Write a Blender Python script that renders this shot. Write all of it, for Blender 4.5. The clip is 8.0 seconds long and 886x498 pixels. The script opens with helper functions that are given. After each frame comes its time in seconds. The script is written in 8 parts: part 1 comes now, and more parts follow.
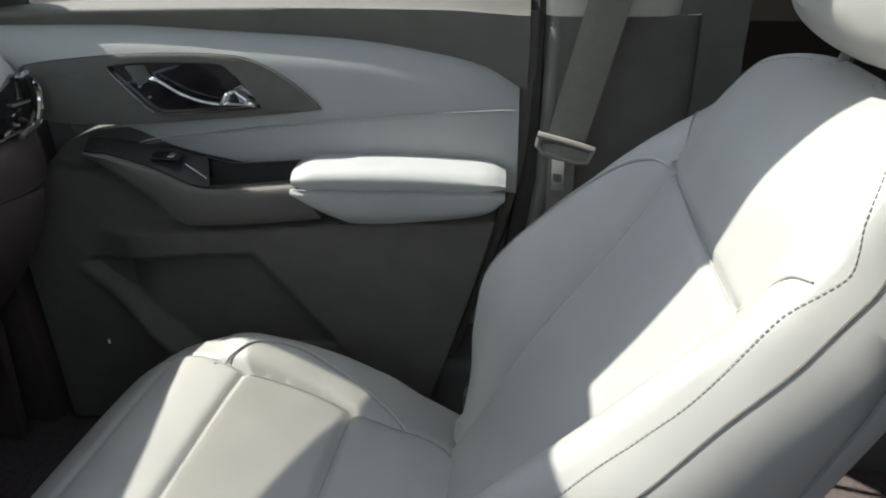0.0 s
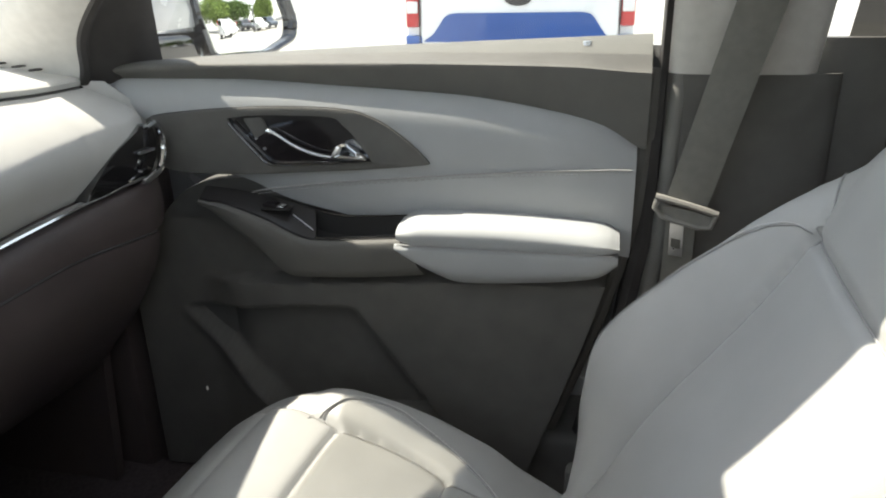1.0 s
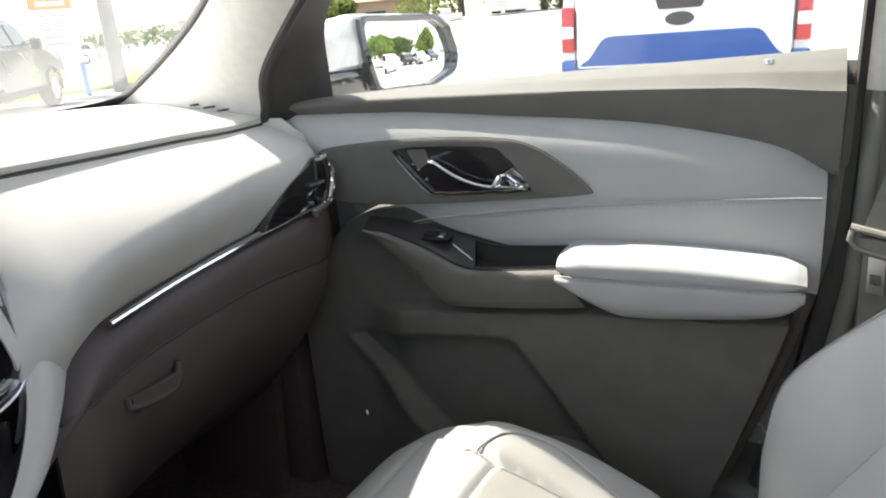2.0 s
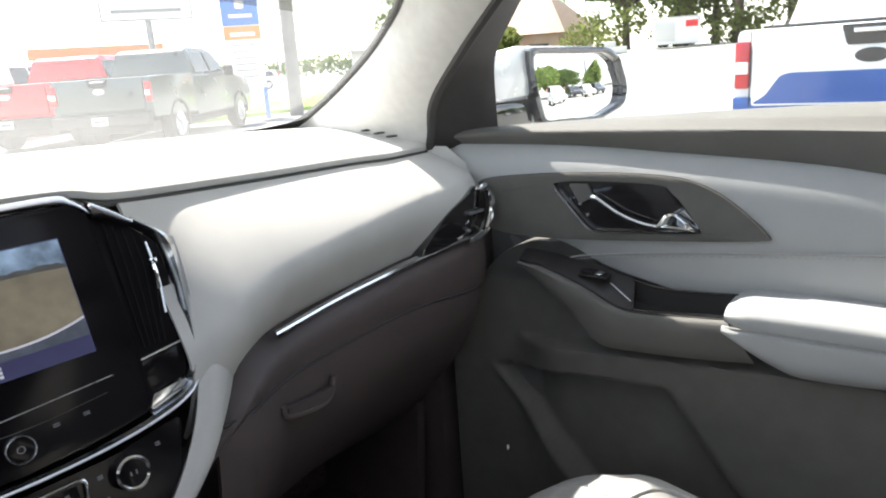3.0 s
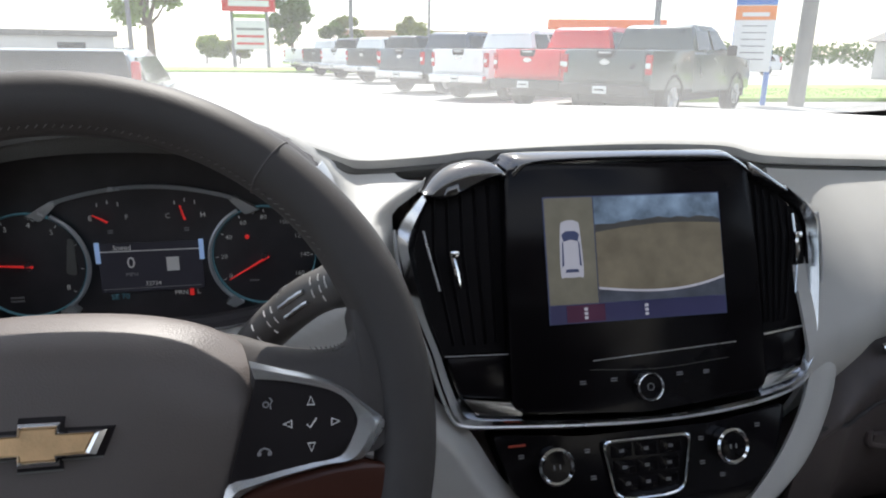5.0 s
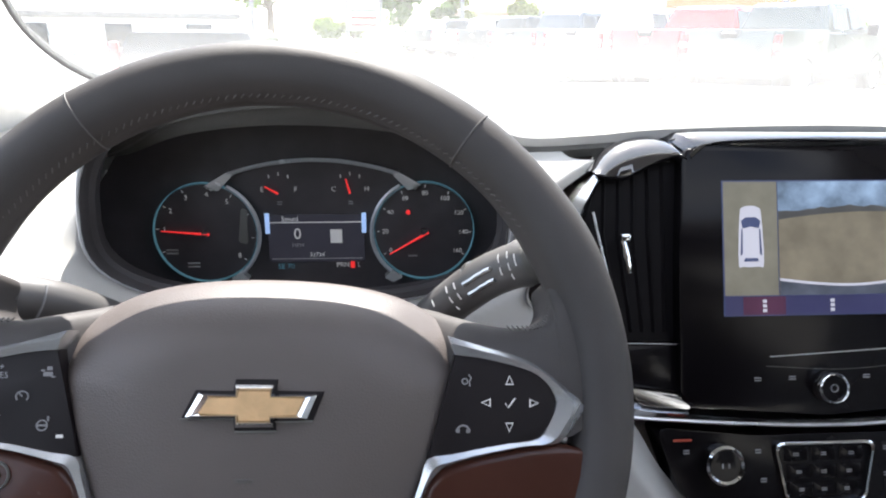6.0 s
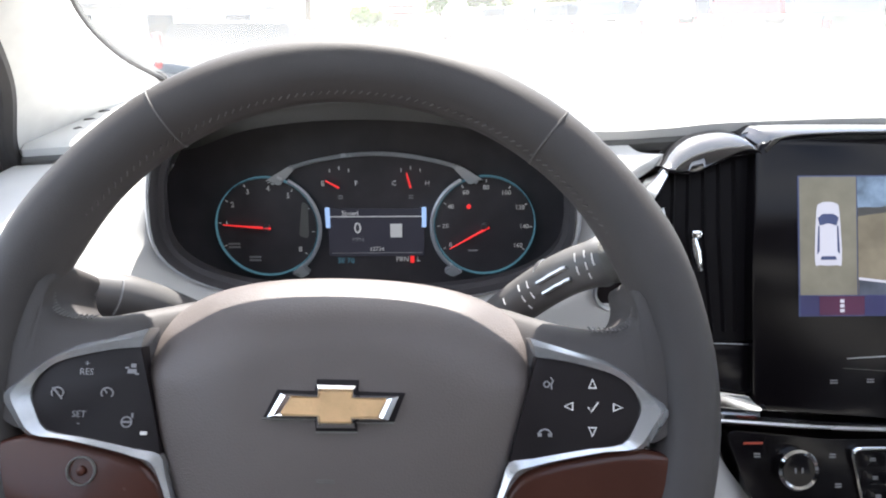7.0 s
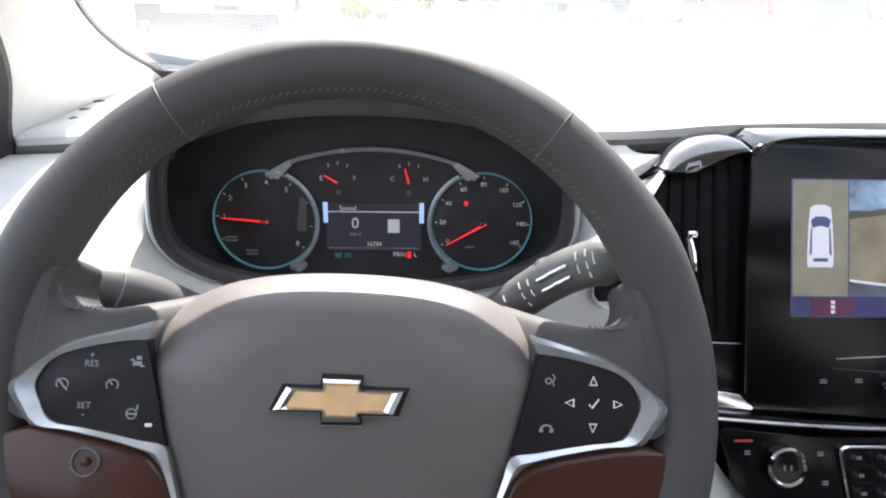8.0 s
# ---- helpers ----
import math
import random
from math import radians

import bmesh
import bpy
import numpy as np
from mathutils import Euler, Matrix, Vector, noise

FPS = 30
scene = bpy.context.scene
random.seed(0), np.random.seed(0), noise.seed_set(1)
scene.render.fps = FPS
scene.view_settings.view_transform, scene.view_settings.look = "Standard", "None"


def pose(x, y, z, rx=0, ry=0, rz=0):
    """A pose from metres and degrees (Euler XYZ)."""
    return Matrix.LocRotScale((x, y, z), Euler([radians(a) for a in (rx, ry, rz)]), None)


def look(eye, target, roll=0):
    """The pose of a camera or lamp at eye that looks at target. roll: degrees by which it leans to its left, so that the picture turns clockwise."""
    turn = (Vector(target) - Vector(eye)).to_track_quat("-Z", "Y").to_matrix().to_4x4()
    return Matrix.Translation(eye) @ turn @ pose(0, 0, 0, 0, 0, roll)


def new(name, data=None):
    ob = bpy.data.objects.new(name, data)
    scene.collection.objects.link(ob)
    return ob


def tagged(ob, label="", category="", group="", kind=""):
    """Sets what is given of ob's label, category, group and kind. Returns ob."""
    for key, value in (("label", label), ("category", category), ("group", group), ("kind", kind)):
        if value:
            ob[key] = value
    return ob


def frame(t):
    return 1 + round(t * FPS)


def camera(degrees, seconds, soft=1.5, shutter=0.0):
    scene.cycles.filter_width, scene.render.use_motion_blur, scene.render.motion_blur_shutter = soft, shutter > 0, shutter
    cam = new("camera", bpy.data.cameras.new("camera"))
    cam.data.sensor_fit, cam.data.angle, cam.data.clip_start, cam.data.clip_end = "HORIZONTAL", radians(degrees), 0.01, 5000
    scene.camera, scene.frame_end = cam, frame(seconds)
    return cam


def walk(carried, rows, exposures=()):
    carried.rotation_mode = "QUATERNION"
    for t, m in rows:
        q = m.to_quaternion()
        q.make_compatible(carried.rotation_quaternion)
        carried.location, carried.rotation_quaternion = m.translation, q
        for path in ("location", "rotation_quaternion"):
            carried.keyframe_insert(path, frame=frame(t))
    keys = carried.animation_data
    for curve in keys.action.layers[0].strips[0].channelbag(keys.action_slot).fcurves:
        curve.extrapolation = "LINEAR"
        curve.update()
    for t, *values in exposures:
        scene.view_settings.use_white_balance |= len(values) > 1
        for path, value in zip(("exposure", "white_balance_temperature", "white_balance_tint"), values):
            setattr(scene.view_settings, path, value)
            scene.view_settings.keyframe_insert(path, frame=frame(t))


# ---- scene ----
cam = camera(64.1, 8.0, soft=2.0)
EXPOSURES = [(0.0, 1.12, 6700, 5), (0.6, 1.16, 6850, 5), (1.0, 1.47, 7050, 7), (2.5, 1.86, 6900, 9), (3.2, 1.68, 6750, 9), (4.0, 1.29, 6600, 10), (5.2, 1.03, 6550, 10), (6.3, 2.33, 6550, 11), (8.0, 2.33, 6550, 11)]
PATH = [
    (0, (-0.205, 0.044, 1.344), (1.568, 0.31, 0.459), -0.9),
    (0.5, (-0.194, 0.043, 1.34), (1.626, 0.264, 0.542), -0.5),
    (1, (-0.175, 0.07, 1.321), (1.617, 0.601, 0.608), -1.4),
    (1.2, (-0.165, 0.072, 1.321), (1.596, 0.704, 0.616), -2.9),
    (2.3, (-0.158, 0.093, 1.323), (1.454, 1.122, 0.74), -4.9),
    (2.5, (-0.155, 0.094, 1.322), (1.422, 1.189, 0.762), -4.9),
    (3, (-0.156, 0.108, 1.323), (1.295, 1.387, 0.812), -4.2),
    (3.5, (-0.172, 0.133, 1.325), (1.069, 1.635, 0.87), -2.5),
    (4, (-0.199, 0.165, 1.32), (0.766, 1.862, 0.886), -0.9),
    (4.5, (-0.236, 0.196, 1.312), (0.468, 2.006, 0.835), -0.1),
    (5, (-0.282, 0.221, 1.309), (0.135, 2.104, 0.783), 0.6),
    (5.2, (-0.297, 0.225, 1.309), (0.038, 2.122, 0.769), 1.1),
    (6.3, (-0.337, 0.241, 1.302), (-0.245, 2.15, 0.713), -0.0),
    (6.5, (-0.342, 0.242, 1.303), (-0.27, 2.149, 0.705), -0.1),
    (7, (-0.351, 0.247, 1.306), (-0.318, 2.152, 0.7), -0.1),
    (7.5, (-0.356, 0.245, 1.308), (-0.342, 2.151, 0.7), 0.2),
    (8, (-0.36, 0.244, 1.308), (-0.289, 2.144, 0.689), 1.1),
]
walk(cam, [(t, look(eye, target, roll)) for t, eye, target, roll in PATH], EXPOSURES)

# ---- world, sun, exposure ----
SUN_ELEVATION, SUN_AZIMUTH = radians(54.5), radians(4)
world = bpy.data.worlds.new("sky_world")
world.use_nodes = True
scene.world = world
wn = world.node_tree.nodes
sky = wn.new("ShaderNodeTexSky")
sky.sky_type = "NISHITA"
sky.sun_disc = False
sky.sun_elevation, sky.sun_rotation = SUN_ELEVATION, SUN_AZIMUTH
sky.air_density, sky.dust_density = 1.0, 1.0
wn["Background"].inputs["Strength"].default_value = 0.15
# broken white cloud all over the sky
sky_dir = wn.new("ShaderNodeTexCoord")
cloud = wn.new("ShaderNodeTexNoise")
cloud.inputs["Scale"].default_value, cloud.inputs["Detail"].default_value, cloud.inputs["Roughness"].default_value = 3.0, 9, 0.58
cover = wn.new("ShaderNodeMapRange")
cover.inputs["From Min"].default_value, cover.inputs["From Max"].default_value = 0.40, 0.64
cover.inputs["To Min"].default_value, cover.inputs["To Max"].default_value = 0.12, 0.85
sky_mix = wn.new("ShaderNodeMix")
sky_mix.data_type = "RGBA"
sky_mix.inputs["B"].default_value = (5.6, 5.75, 6.0, 1)
world.node_tree.links.new(sky_dir.outputs["Generated"], cloud.inputs["Vector"])
world.node_tree.links.new(cloud.outputs["Fac"], cover.inputs["Value"])
world.node_tree.links.new(cover.outputs["Result"], sky_mix.inputs["Factor"])
world.node_tree.links.new(sky.outputs[0], sky_mix.inputs["A"])
world.node_tree.links.new(sky_mix.outputs["Result"], wn["Background"].inputs["Color"])
sun_light = bpy.data.lights.new("sun", "SUN")
sun_light.energy, sun_light.angle, sun_light.color = 3.8, radians(0.6), (1.0, 0.97, 0.92)
sun_dir = Vector((math.cos(SUN_ELEVATION) * math.sin(SUN_AZIMUTH), math.cos(SUN_ELEVATION) * math.cos(SUN_AZIMUTH), math.sin(SUN_ELEVATION)))
sun = new("sun", sun_light)
sun.matrix_world = look(sun_dir * 30, (0, 0, 0))


# ---- materials ----
def mat(name, color, rough=0.6, metal=0.0, vary=0.15, scale=30.0, grain=0.0, grain_scale=400.0, spec=0.5, coat=0.0, emit=0.0, cells=False, random_tint=0.0, stain=0.0):
    """A surface with broad colour variation, fine grain relief and roughness wear."""
    m = bpy.data.materials.new(name)
    m.use_nodes = True
    nt = m.node_tree
    b = nt.nodes["Principled BSDF"]
    b.inputs["Roughness"].default_value = rough
    b.inputs["Metallic"].default_value = metal
    b.inputs["Specular IOR Level"].default_value = spec
    b.inputs["Coat Weight"].default_value = coat
    b.inputs["Coat Roughness"].default_value = 0.04
    tc = nt.nodes.new("ShaderNodeTexCoord")
    n1 = nt.nodes.new("ShaderNodeTexNoise")
    n1.inputs["Scale"].default_value, n1.inputs["Detail"].default_value = scale, 6
    nt.links.new(tc.outputs["Object"], n1.inputs["Vector"])
    ramp = nt.nodes.new("ShaderNodeValToRGB")
    lo = tuple(c * (1 - vary) for c in color) + (1,)
    hi = tuple(min(1, c * (1 + vary)) for c in color) + (1,)
    ramp.color_ramp.elements[0].position, ramp.color_ramp.elements[1].position = 0.3, 0.7
    ramp.color_ramp.elements[0].color, ramp.color_ramp.elements[1].color = lo, hi
    nt.links.new(n1.outputs["Fac"], ramp.inputs["Fac"])
    out = ramp.outputs["Color"]
    if stain > 0:
        n3 = nt.nodes.new("ShaderNodeTexNoise")
        n3.inputs["Scale"].default_value, n3.inputs["Detail"].default_value = scale * 0.13, 8
        nt.links.new(tc.outputs["Object"], n3.inputs["Vector"])
        mx = nt.nodes.new("ShaderNodeMix")
        mx.data_type, mx.blend_type = "RGBA", "MULTIPLY"
        mx.inputs["Factor"].default_value = stain
        nt.links.new(out, mx.inputs["A"])
        nt.links.new(n3.outputs["Fac"], mx.inputs["B"])
        out = mx.outputs["Result"]
    if random_tint > 0:
        oi = nt.nodes.new("ShaderNodeObjectInfo")
        hs = nt.nodes.new("ShaderNodeHueSaturation")
        mr = nt.nodes.new("ShaderNodeMapRange")
        mr.inputs["To Min"].default_value, mr.inputs["To Max"].default_value = 1 - random_tint, 1 + random_tint
        nt.links.new(oi.outputs["Random"], mr.inputs["Value"])
        nt.links.new(mr.outputs["Result"], hs.inputs["Value"])
        nt.links.new(out, hs.inputs["Color"])
        out = hs.outputs["Color"]
    nt.links.new(out, b.inputs["Base Color"])
    rr = nt.nodes.new("ShaderNodeMapRange")
    rr.inputs["To Min"].default_value, rr.inputs["To Max"].default_value = max(0, rough - min(0.06, rough * 0.5)), min(1, rough + min(0.08, rough * 0.6))
    nt.links.new(n1.outputs["Fac"], rr.inputs["Value"])
    nt.links.new(rr.outputs["Result"], b.inputs["Roughness"])
    if grain > 0:
        if cells:
            g = nt.nodes.new("ShaderNodeTexVoronoi")
            g.inputs["Scale"].default_value = grain_scale
            gout = g.outputs["Distance"]
        else:
            g = nt.nodes.new("ShaderNodeTexNoise")
            g.inputs["Scale"].default_value, g.inputs["Detail"].default_value = grain_scale, 3
            gout = g.outputs["Fac"]
        nt.links.new(tc.outputs["Object"], g.inputs["Vector"])
        bump = nt.nodes.new("ShaderNodeBump")
        bump.inputs["Strength"].default_value, bump.inputs["Distance"].default_value = grain, 0.001
        nt.links.new(gout, bump.inputs["Height"])
        nt.links.new(bump.outputs["Normal"], b.inputs["Normal"])
    if emit > 0:
        nt.links.new(out, b.inputs["Emission Color"])
        b.inputs["Emission Strength"].default_value = emit
    return m


def glass_mat(name, tint, gloss=0.05, dust=0.0):
    """Thin clear pane: transparent with a Fresnel mirror reflection; dust: a thin film that scatters light."""
    m = bpy.data.materials.new(name)
    m.use_nodes = True
    nt = m.node_tree
    nt.nodes.remove(nt.nodes["Principled BSDF"])
    out = nt.nodes["Material Output"]
    t = nt.nodes.new("ShaderNodeBsdfTransparent")
    t.inputs["Color"].default_value = (*tint, 1)
    g = nt.nodes.new("ShaderNodeBsdfGlossy")
    g.inputs["Roughness"].default_value = gloss
    fr = nt.nodes.new("ShaderNodeFresnel")
    fr.inputs["IOR"].default_value = 1.45
    mx = nt.nodes.new("ShaderNodeMixShader")
    nt.links.new(fr.outputs[0], mx.inputs[0])
    clear = t.outputs[0]
    if dust > 0:
        film = nt.nodes.new("ShaderNodeBsdfTranslucent")
        film.inputs["Color"].default_value = (0.9, 0.9, 0.88, 1)
        tc = nt.nodes.new("ShaderNodeTexCoord")
        nz = nt.nodes.new("ShaderNodeTexNoise")
        nz.inputs["Scale"].default_value, nz.inputs["Detail"].default_value = 7.0, 8
        mr = nt.nodes.new("ShaderNodeMapRange")
        mr.inputs["To Min"].default_value, mr.inputs["To Max"].default_value = dust * 0.5, dust * 1.5
        md = nt.nodes.new("ShaderNodeMixShader")
        nt.links.new(tc.outputs["Object"], nz.inputs["Vector"])
        nt.links.new(nz.outputs["Fac"], mr.inputs["Value"])
        nt.links.new(mr.outputs["Result"], md.inputs[0])
        nt.links.new(t.outputs[0], md.inputs[1])
        nt.links.new(film.outputs[0], md.inputs[2])
        clear = md.outputs[0]
    nt.links.new(clear, mx.inputs[1])
    nt.links.new(g.outputs[0], mx.inputs[2])
    nt.links.new(mx.outputs[0], out.inputs["Surface"])
    return m


M_LEATHER = mat("grey_leather", (0.415, 0.411, 0.392), 0.45, vary=0.05, scale=14, grain=0.10, grain_scale=1500, cells=True, stain=0.12)
M_LEATHER_SIDE = mat("grey_vinyl_side", (0.36, 0.355, 0.35), 0.5, vary=0.05, scale=14, grain=0.10, grain_scale=1500, cells=True)
M_CREAM = mat("pale_soft_dash", (0.56, 0.55, 0.525), 0.6, vary=0.04, scale=18, grain=0.12, grain_scale=1500, cells=True, stain=0.06)
M_DOORPAD = mat("pale_door_vinyl", (0.40, 0.41, 0.41), 0.55, vary=0.04, scale=16, grain=0.12, grain_scale=1500, cells=True, stain=0.08)
M_PILLAR = mat("pale_pillar_fabric", (0.60, 0.59, 0.56), 0.8, vary=0.05, scale=60, grain=0.2, grain_scale=1500)
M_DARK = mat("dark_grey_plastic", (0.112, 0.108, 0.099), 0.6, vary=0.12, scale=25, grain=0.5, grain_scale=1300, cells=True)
M_MIDGREY = mat("mid_grey_plastic", (0.18, 0.176, 0.162), 0.6, vary=0.08, scale=25, grain=0.4, grain_scale=1300, cells=True)
M_DOORLOW = mat("charcoal_door_plastic", (0.118, 0.113, 0.103), 0.6, vary=0.10, scale=25, grain=0.4, grain_scale=1300, cells=True)
M_SATINBLACK = mat("satin_black_plastic", (0.030, 0.028, 0.028), 0.35, vary=0.1, scale=30)
M_BLACKPIT = mat("deep_black_plastic", (0.012, 0.011, 0.011), 0.6, vary=0.1, scale=30)
M_SILL = mat("dark_sill_vinyl", (0.125, 0.121, 0.110), 0.6, vary=0.08, scale=25, grain=0.4, grain_scale=1300, cells=True)
M_LOWDASH = mat("charcoal_dash", (0.088, 0.07, 0.068), 0.38, vary=0.1, scale=25, grain=0.4, grain_scale=1200, cells=True)
M_WHEEL = mat("black_wheel_leather", (0.068, 0.062, 0.060), 0.56, vary=0.07, scale=30, spec=0.28, grain=0.12, grain_scale=1500, cells=True)
M_HUB = mat("grey_airbag_cover", (0.118, 0.100, 0.093), 0.48, vary=0.05, scale=20, spec=0.45, grain=0.15, grain_scale=1000, cells=True)
M_FRAME = mat("polished_frame_silver", (0.66, 0.67, 0.69), 0.16, 1.0, vary=0.03, scale=40)
M_VENT = mat("vent_black", (0.008, 0.007, 0.008), 0.5, vary=0.2, scale=20, spec=0.10)
M_GLOSS = mat("piano_black", (0.010, 0.009, 0.010), 0.08, vary=0.2, scale=12, spec=1.0, coat=1.0)
M_PANEL = mat("display_panel_black", (0.006, 0.005, 0.006), 0.16, vary=0.2, scale=12, spec=0.16)
M_BLACK = mat("matt_black", (0.042, 0.039, 0.038), 0.7, vary=0.2, scale=30, grain=0.2)
M_BUTTON = mat("soft_black_buttons", (0.013, 0.010, 0.011), 0.5, vary=0.1, scale=30, spec=0.25)
M_STALK = mat("black_stalk_plastic", (0.11, 0.105, 0.102), 0.42, vary=0.1, scale=30)
M_CHROME = mat("chrome", (0.78, 0.79, 0.8), 0.08, 1.0, vary=0.03, scale=40)
M_SATIN = mat("satin_silver", (0.62, 0.63, 0.65), 0.28, 1.0, vary=0.04, scale=40)
M_TRIMLIGHT = mat("bright_painted_trim", (0.55, 0.56, 0.58), 0.32, 0.3, vary=0.04, scale=40)
M_TRIMWHEEL = mat("brushed_silver_trim", (0.60, 0.61, 0.62), 0.24, 0.75, vary=0.03, scale=40)
M_GOLD = mat("gold_emblem", (0.80, 0.52, 0.27), 0.38, 0.3, vary=0.12, scale=90, grain=0.3, grain_scale=500)
M_BROWN = mat("brown_gloss_plastic", (0.060, 0.022, 0.015), 0.25, vary=0.15, scale=20, spec=0.25, coat=0.1)
M_THREAD = mat("pale_thread", (0.64, 0.63, 0.61), 0.8, vary=0.1, scale=200)
M_SEAM = mat("seam_shadow_grey", (0.34, 0.335, 0.325), 0.8, vary=0.1, scale=200)
M_DARKTHREAD = mat("dark_thread", (0.12, 0.112, 0.108), 0.7, vary=0.1, scale=200)
M_WEB = mat("belt_webbing", (0.19, 0.185, 0.165), 0.8, vary=0.1, scale=60, grain=0.6, grain_scale=900)
M_BELTPLASTIC = mat("grey_belt_plastic", (0.24, 0.23, 0.21), 0.5, vary=0.08, scale=60)
M_CARPET = mat("black_carpet", (0.100, 0.080, 0.080), 0.95, vary=0.3, scale=120, grain=1.0, grain_scale=600)
M_HEAD = mat("headliner_cloth", (0.45, 0.44, 0.42), 0.9, vary=0.05, scale=80, grain=0.3, grain_scale=900)
M_WHITEPRINT = mat("white_print", (0.6, 0.6, 0.6), 0.6, vary=0.02, emit=0.06)
M_DIMPRINT = mat("dim_grey_print", (0.22, 0.22, 0.23), 0.6, vary=0.05, emit=0.03)
M_REDGLOW = mat("red_needle", (0.7, 0.03, 0.03), 0.5, vary=0.05, emit=0.2)
M_HEATLAMP = mat("orange_lamp_strip", (0.30, 0.045, 0.025), 0.5, vary=0.05, emit=0.06)
M_BLUEGLOW = mat("blue_gauge_light", (0.10, 0.25, 0.32), 0.5, vary=0.05, emit=0.08)
M_BLUEBAR = mat("blue_display_bar", (0.3, 0.45, 0.75), 0.5, vary=0.05, emit=0.2)
M_DISPLAY = mat("dark_display", (0.03, 0.03, 0.04), 0.2, vary=0.1, emit=0.15)
M_HOOD = mat("hood_black", (0.055, 0.050, 0.053), 0.7, vary=0.15, scale=30, grain=0.2)
M_TINT = glass_mat("privacy_glass", (0.06, 0.06, 0.058), 0.02)
M_GAUGE = mat("gauge_black", (0.062, 0.056, 0.060), 0.45, vary=0.2)
M_WINDSHIELD = glass_mat("windshield_glass", (0.91, 0.93, 0.91), 0.02, 0.042)
M_WINDOW = glass_mat("window_glass", (0.90, 0.92, 0.90), 0.01, 0.008)
M_MIRROR = mat("mirror_silver", (0.9, 0.9, 0.9), 0.01, 1.0, vary=0.0)
M_SILVERPAINT = mat("pale_silver_paint", (0.62, 0.63, 0.63), 0.25, 0.3, vary=0.03, coat=0.8)


# ---- geometry helpers ----
FRAME_OF = {}


def thing(name, m, label, category, group="", kind=""):
    ob = new(name)
    ob.empty_display_size = 0.05
    ob.matrix_world = m
    FRAME_OF[ob.name] = m
    return tagged(ob, label, category, group, kind)


def mesh_of(name, bm, material, smooth=40, facing=None):
    """facing: a point towards which all normals of an open pane are turned."""
    bmesh.ops.recalc_face_normals(bm, faces=bm.faces[:])
    if facing is not None:
        bm.normal_update()
        for f in bm.faces:
            if f.normal.dot(Vector(facing) - f.calc_center_median()) < 0:
                f.normal_flip()
    me = bpy.data.meshes.new(name)
    bm.to_mesh(me)
    bm.free()
    if smooth:
        for p in me.polygons:
            p.use_smooth = True
        me.set_sharp_from_angle(angle=radians(smooth))
    me.materials.append(material)
    return me


def part(name, bm, material, parent, label="", in_world=False, smooth=40, facing=None):
    """One mesh object under a thing or a part; in_world: built in world places."""
    m = FRAME_OF[parent.name]
    if in_world:
        bm.transform(m.inverted())
    ob = new(name, mesh_of(name, bm, material, smooth, facing))
    ob.parent = parent
    FRAME_OF[ob.name] = m
    return tagged(ob, label)


def solo(name, bm, material, label, category, group="", kind="", smooth=40, facing=None):
    """A thing or a piece of the setting that is one mesh, built in world places."""
    ob = new(name, mesh_of(name, bm, material, smooth, facing))
    FRAME_OF[ob.name] = Matrix.Identity(4)
    return tagged(ob, label, category, group, kind)


def curve(pts, n=8, closed=False):
    """A smooth line through points."""
    P = [Vector(p) for p in pts]
    k = len(P)
    out = []
    for i in range(k if closed else k - 1):
        p1, p2 = P[i], P[(i + 1) % k]
        p0 = P[(i - 1) % k] if closed or i > 0 else p1 * 2 - p2
        p3 = P[(i + 2) % k] if closed or i + 2 < k else p2 * 2 - p1
        for j in range(n):
            t = j / n
            out.append(0.5 * ((2 * p1) + (p2 - p0) * t + (2 * p0 - 5 * p1 + 4 * p2 - p3) * t * t + (3 * p1 - p0 - 3 * p2 + p3) * t ** 3))
    if not closed:
        out.append(P[-1].copy())
    return out


def rounded(pts, r=0.01, n=4):
    """A polygon's outline with rounded corners; pts in two dimensions."""
    P = [Vector(p) for p in pts]
    out = []
    for i, p in enumerate(P):
        a, b = P[i - 1] - p, P[(i + 1) % len(P)] - p
        d = min(r, a.length * 0.45, b.length * 0.45)
        s, e = p + a.normalized() * d, p + b.normalized() * d
        for j in range(n + 1):
            t = j / n
            out.append(s * (1 - t) ** 2 + p * 2 * t * (1 - t) + e * t * t)
    return out


def prism(outline, d0, d1, bevel=0.0, seg=2):
    """An outline in the local x-z plane, from depth d0 (facing the viewer, -y) to d1, with its front edge rounded."""
    bm = bmesh.new()
    front = [bm.verts.new((p[0], d0, p[1])) for p in outline]
    back = [bm.verts.new((p[0], d1, p[1])) for p in outline]
    f = bm.faces.new(front)
    bm.faces.new(back[::-1])
    k = len(outline)
    for i in range(k):
        bm.faces.new((front[i], back[i], back[(i + 1) % k], front[(i + 1) % k]))
    if bevel > 0:
        bmesh.ops.bevel(bm, geom=list(f.edges), offset=bevel, segments=seg, affect="EDGES", profile=0.5)
    return bm


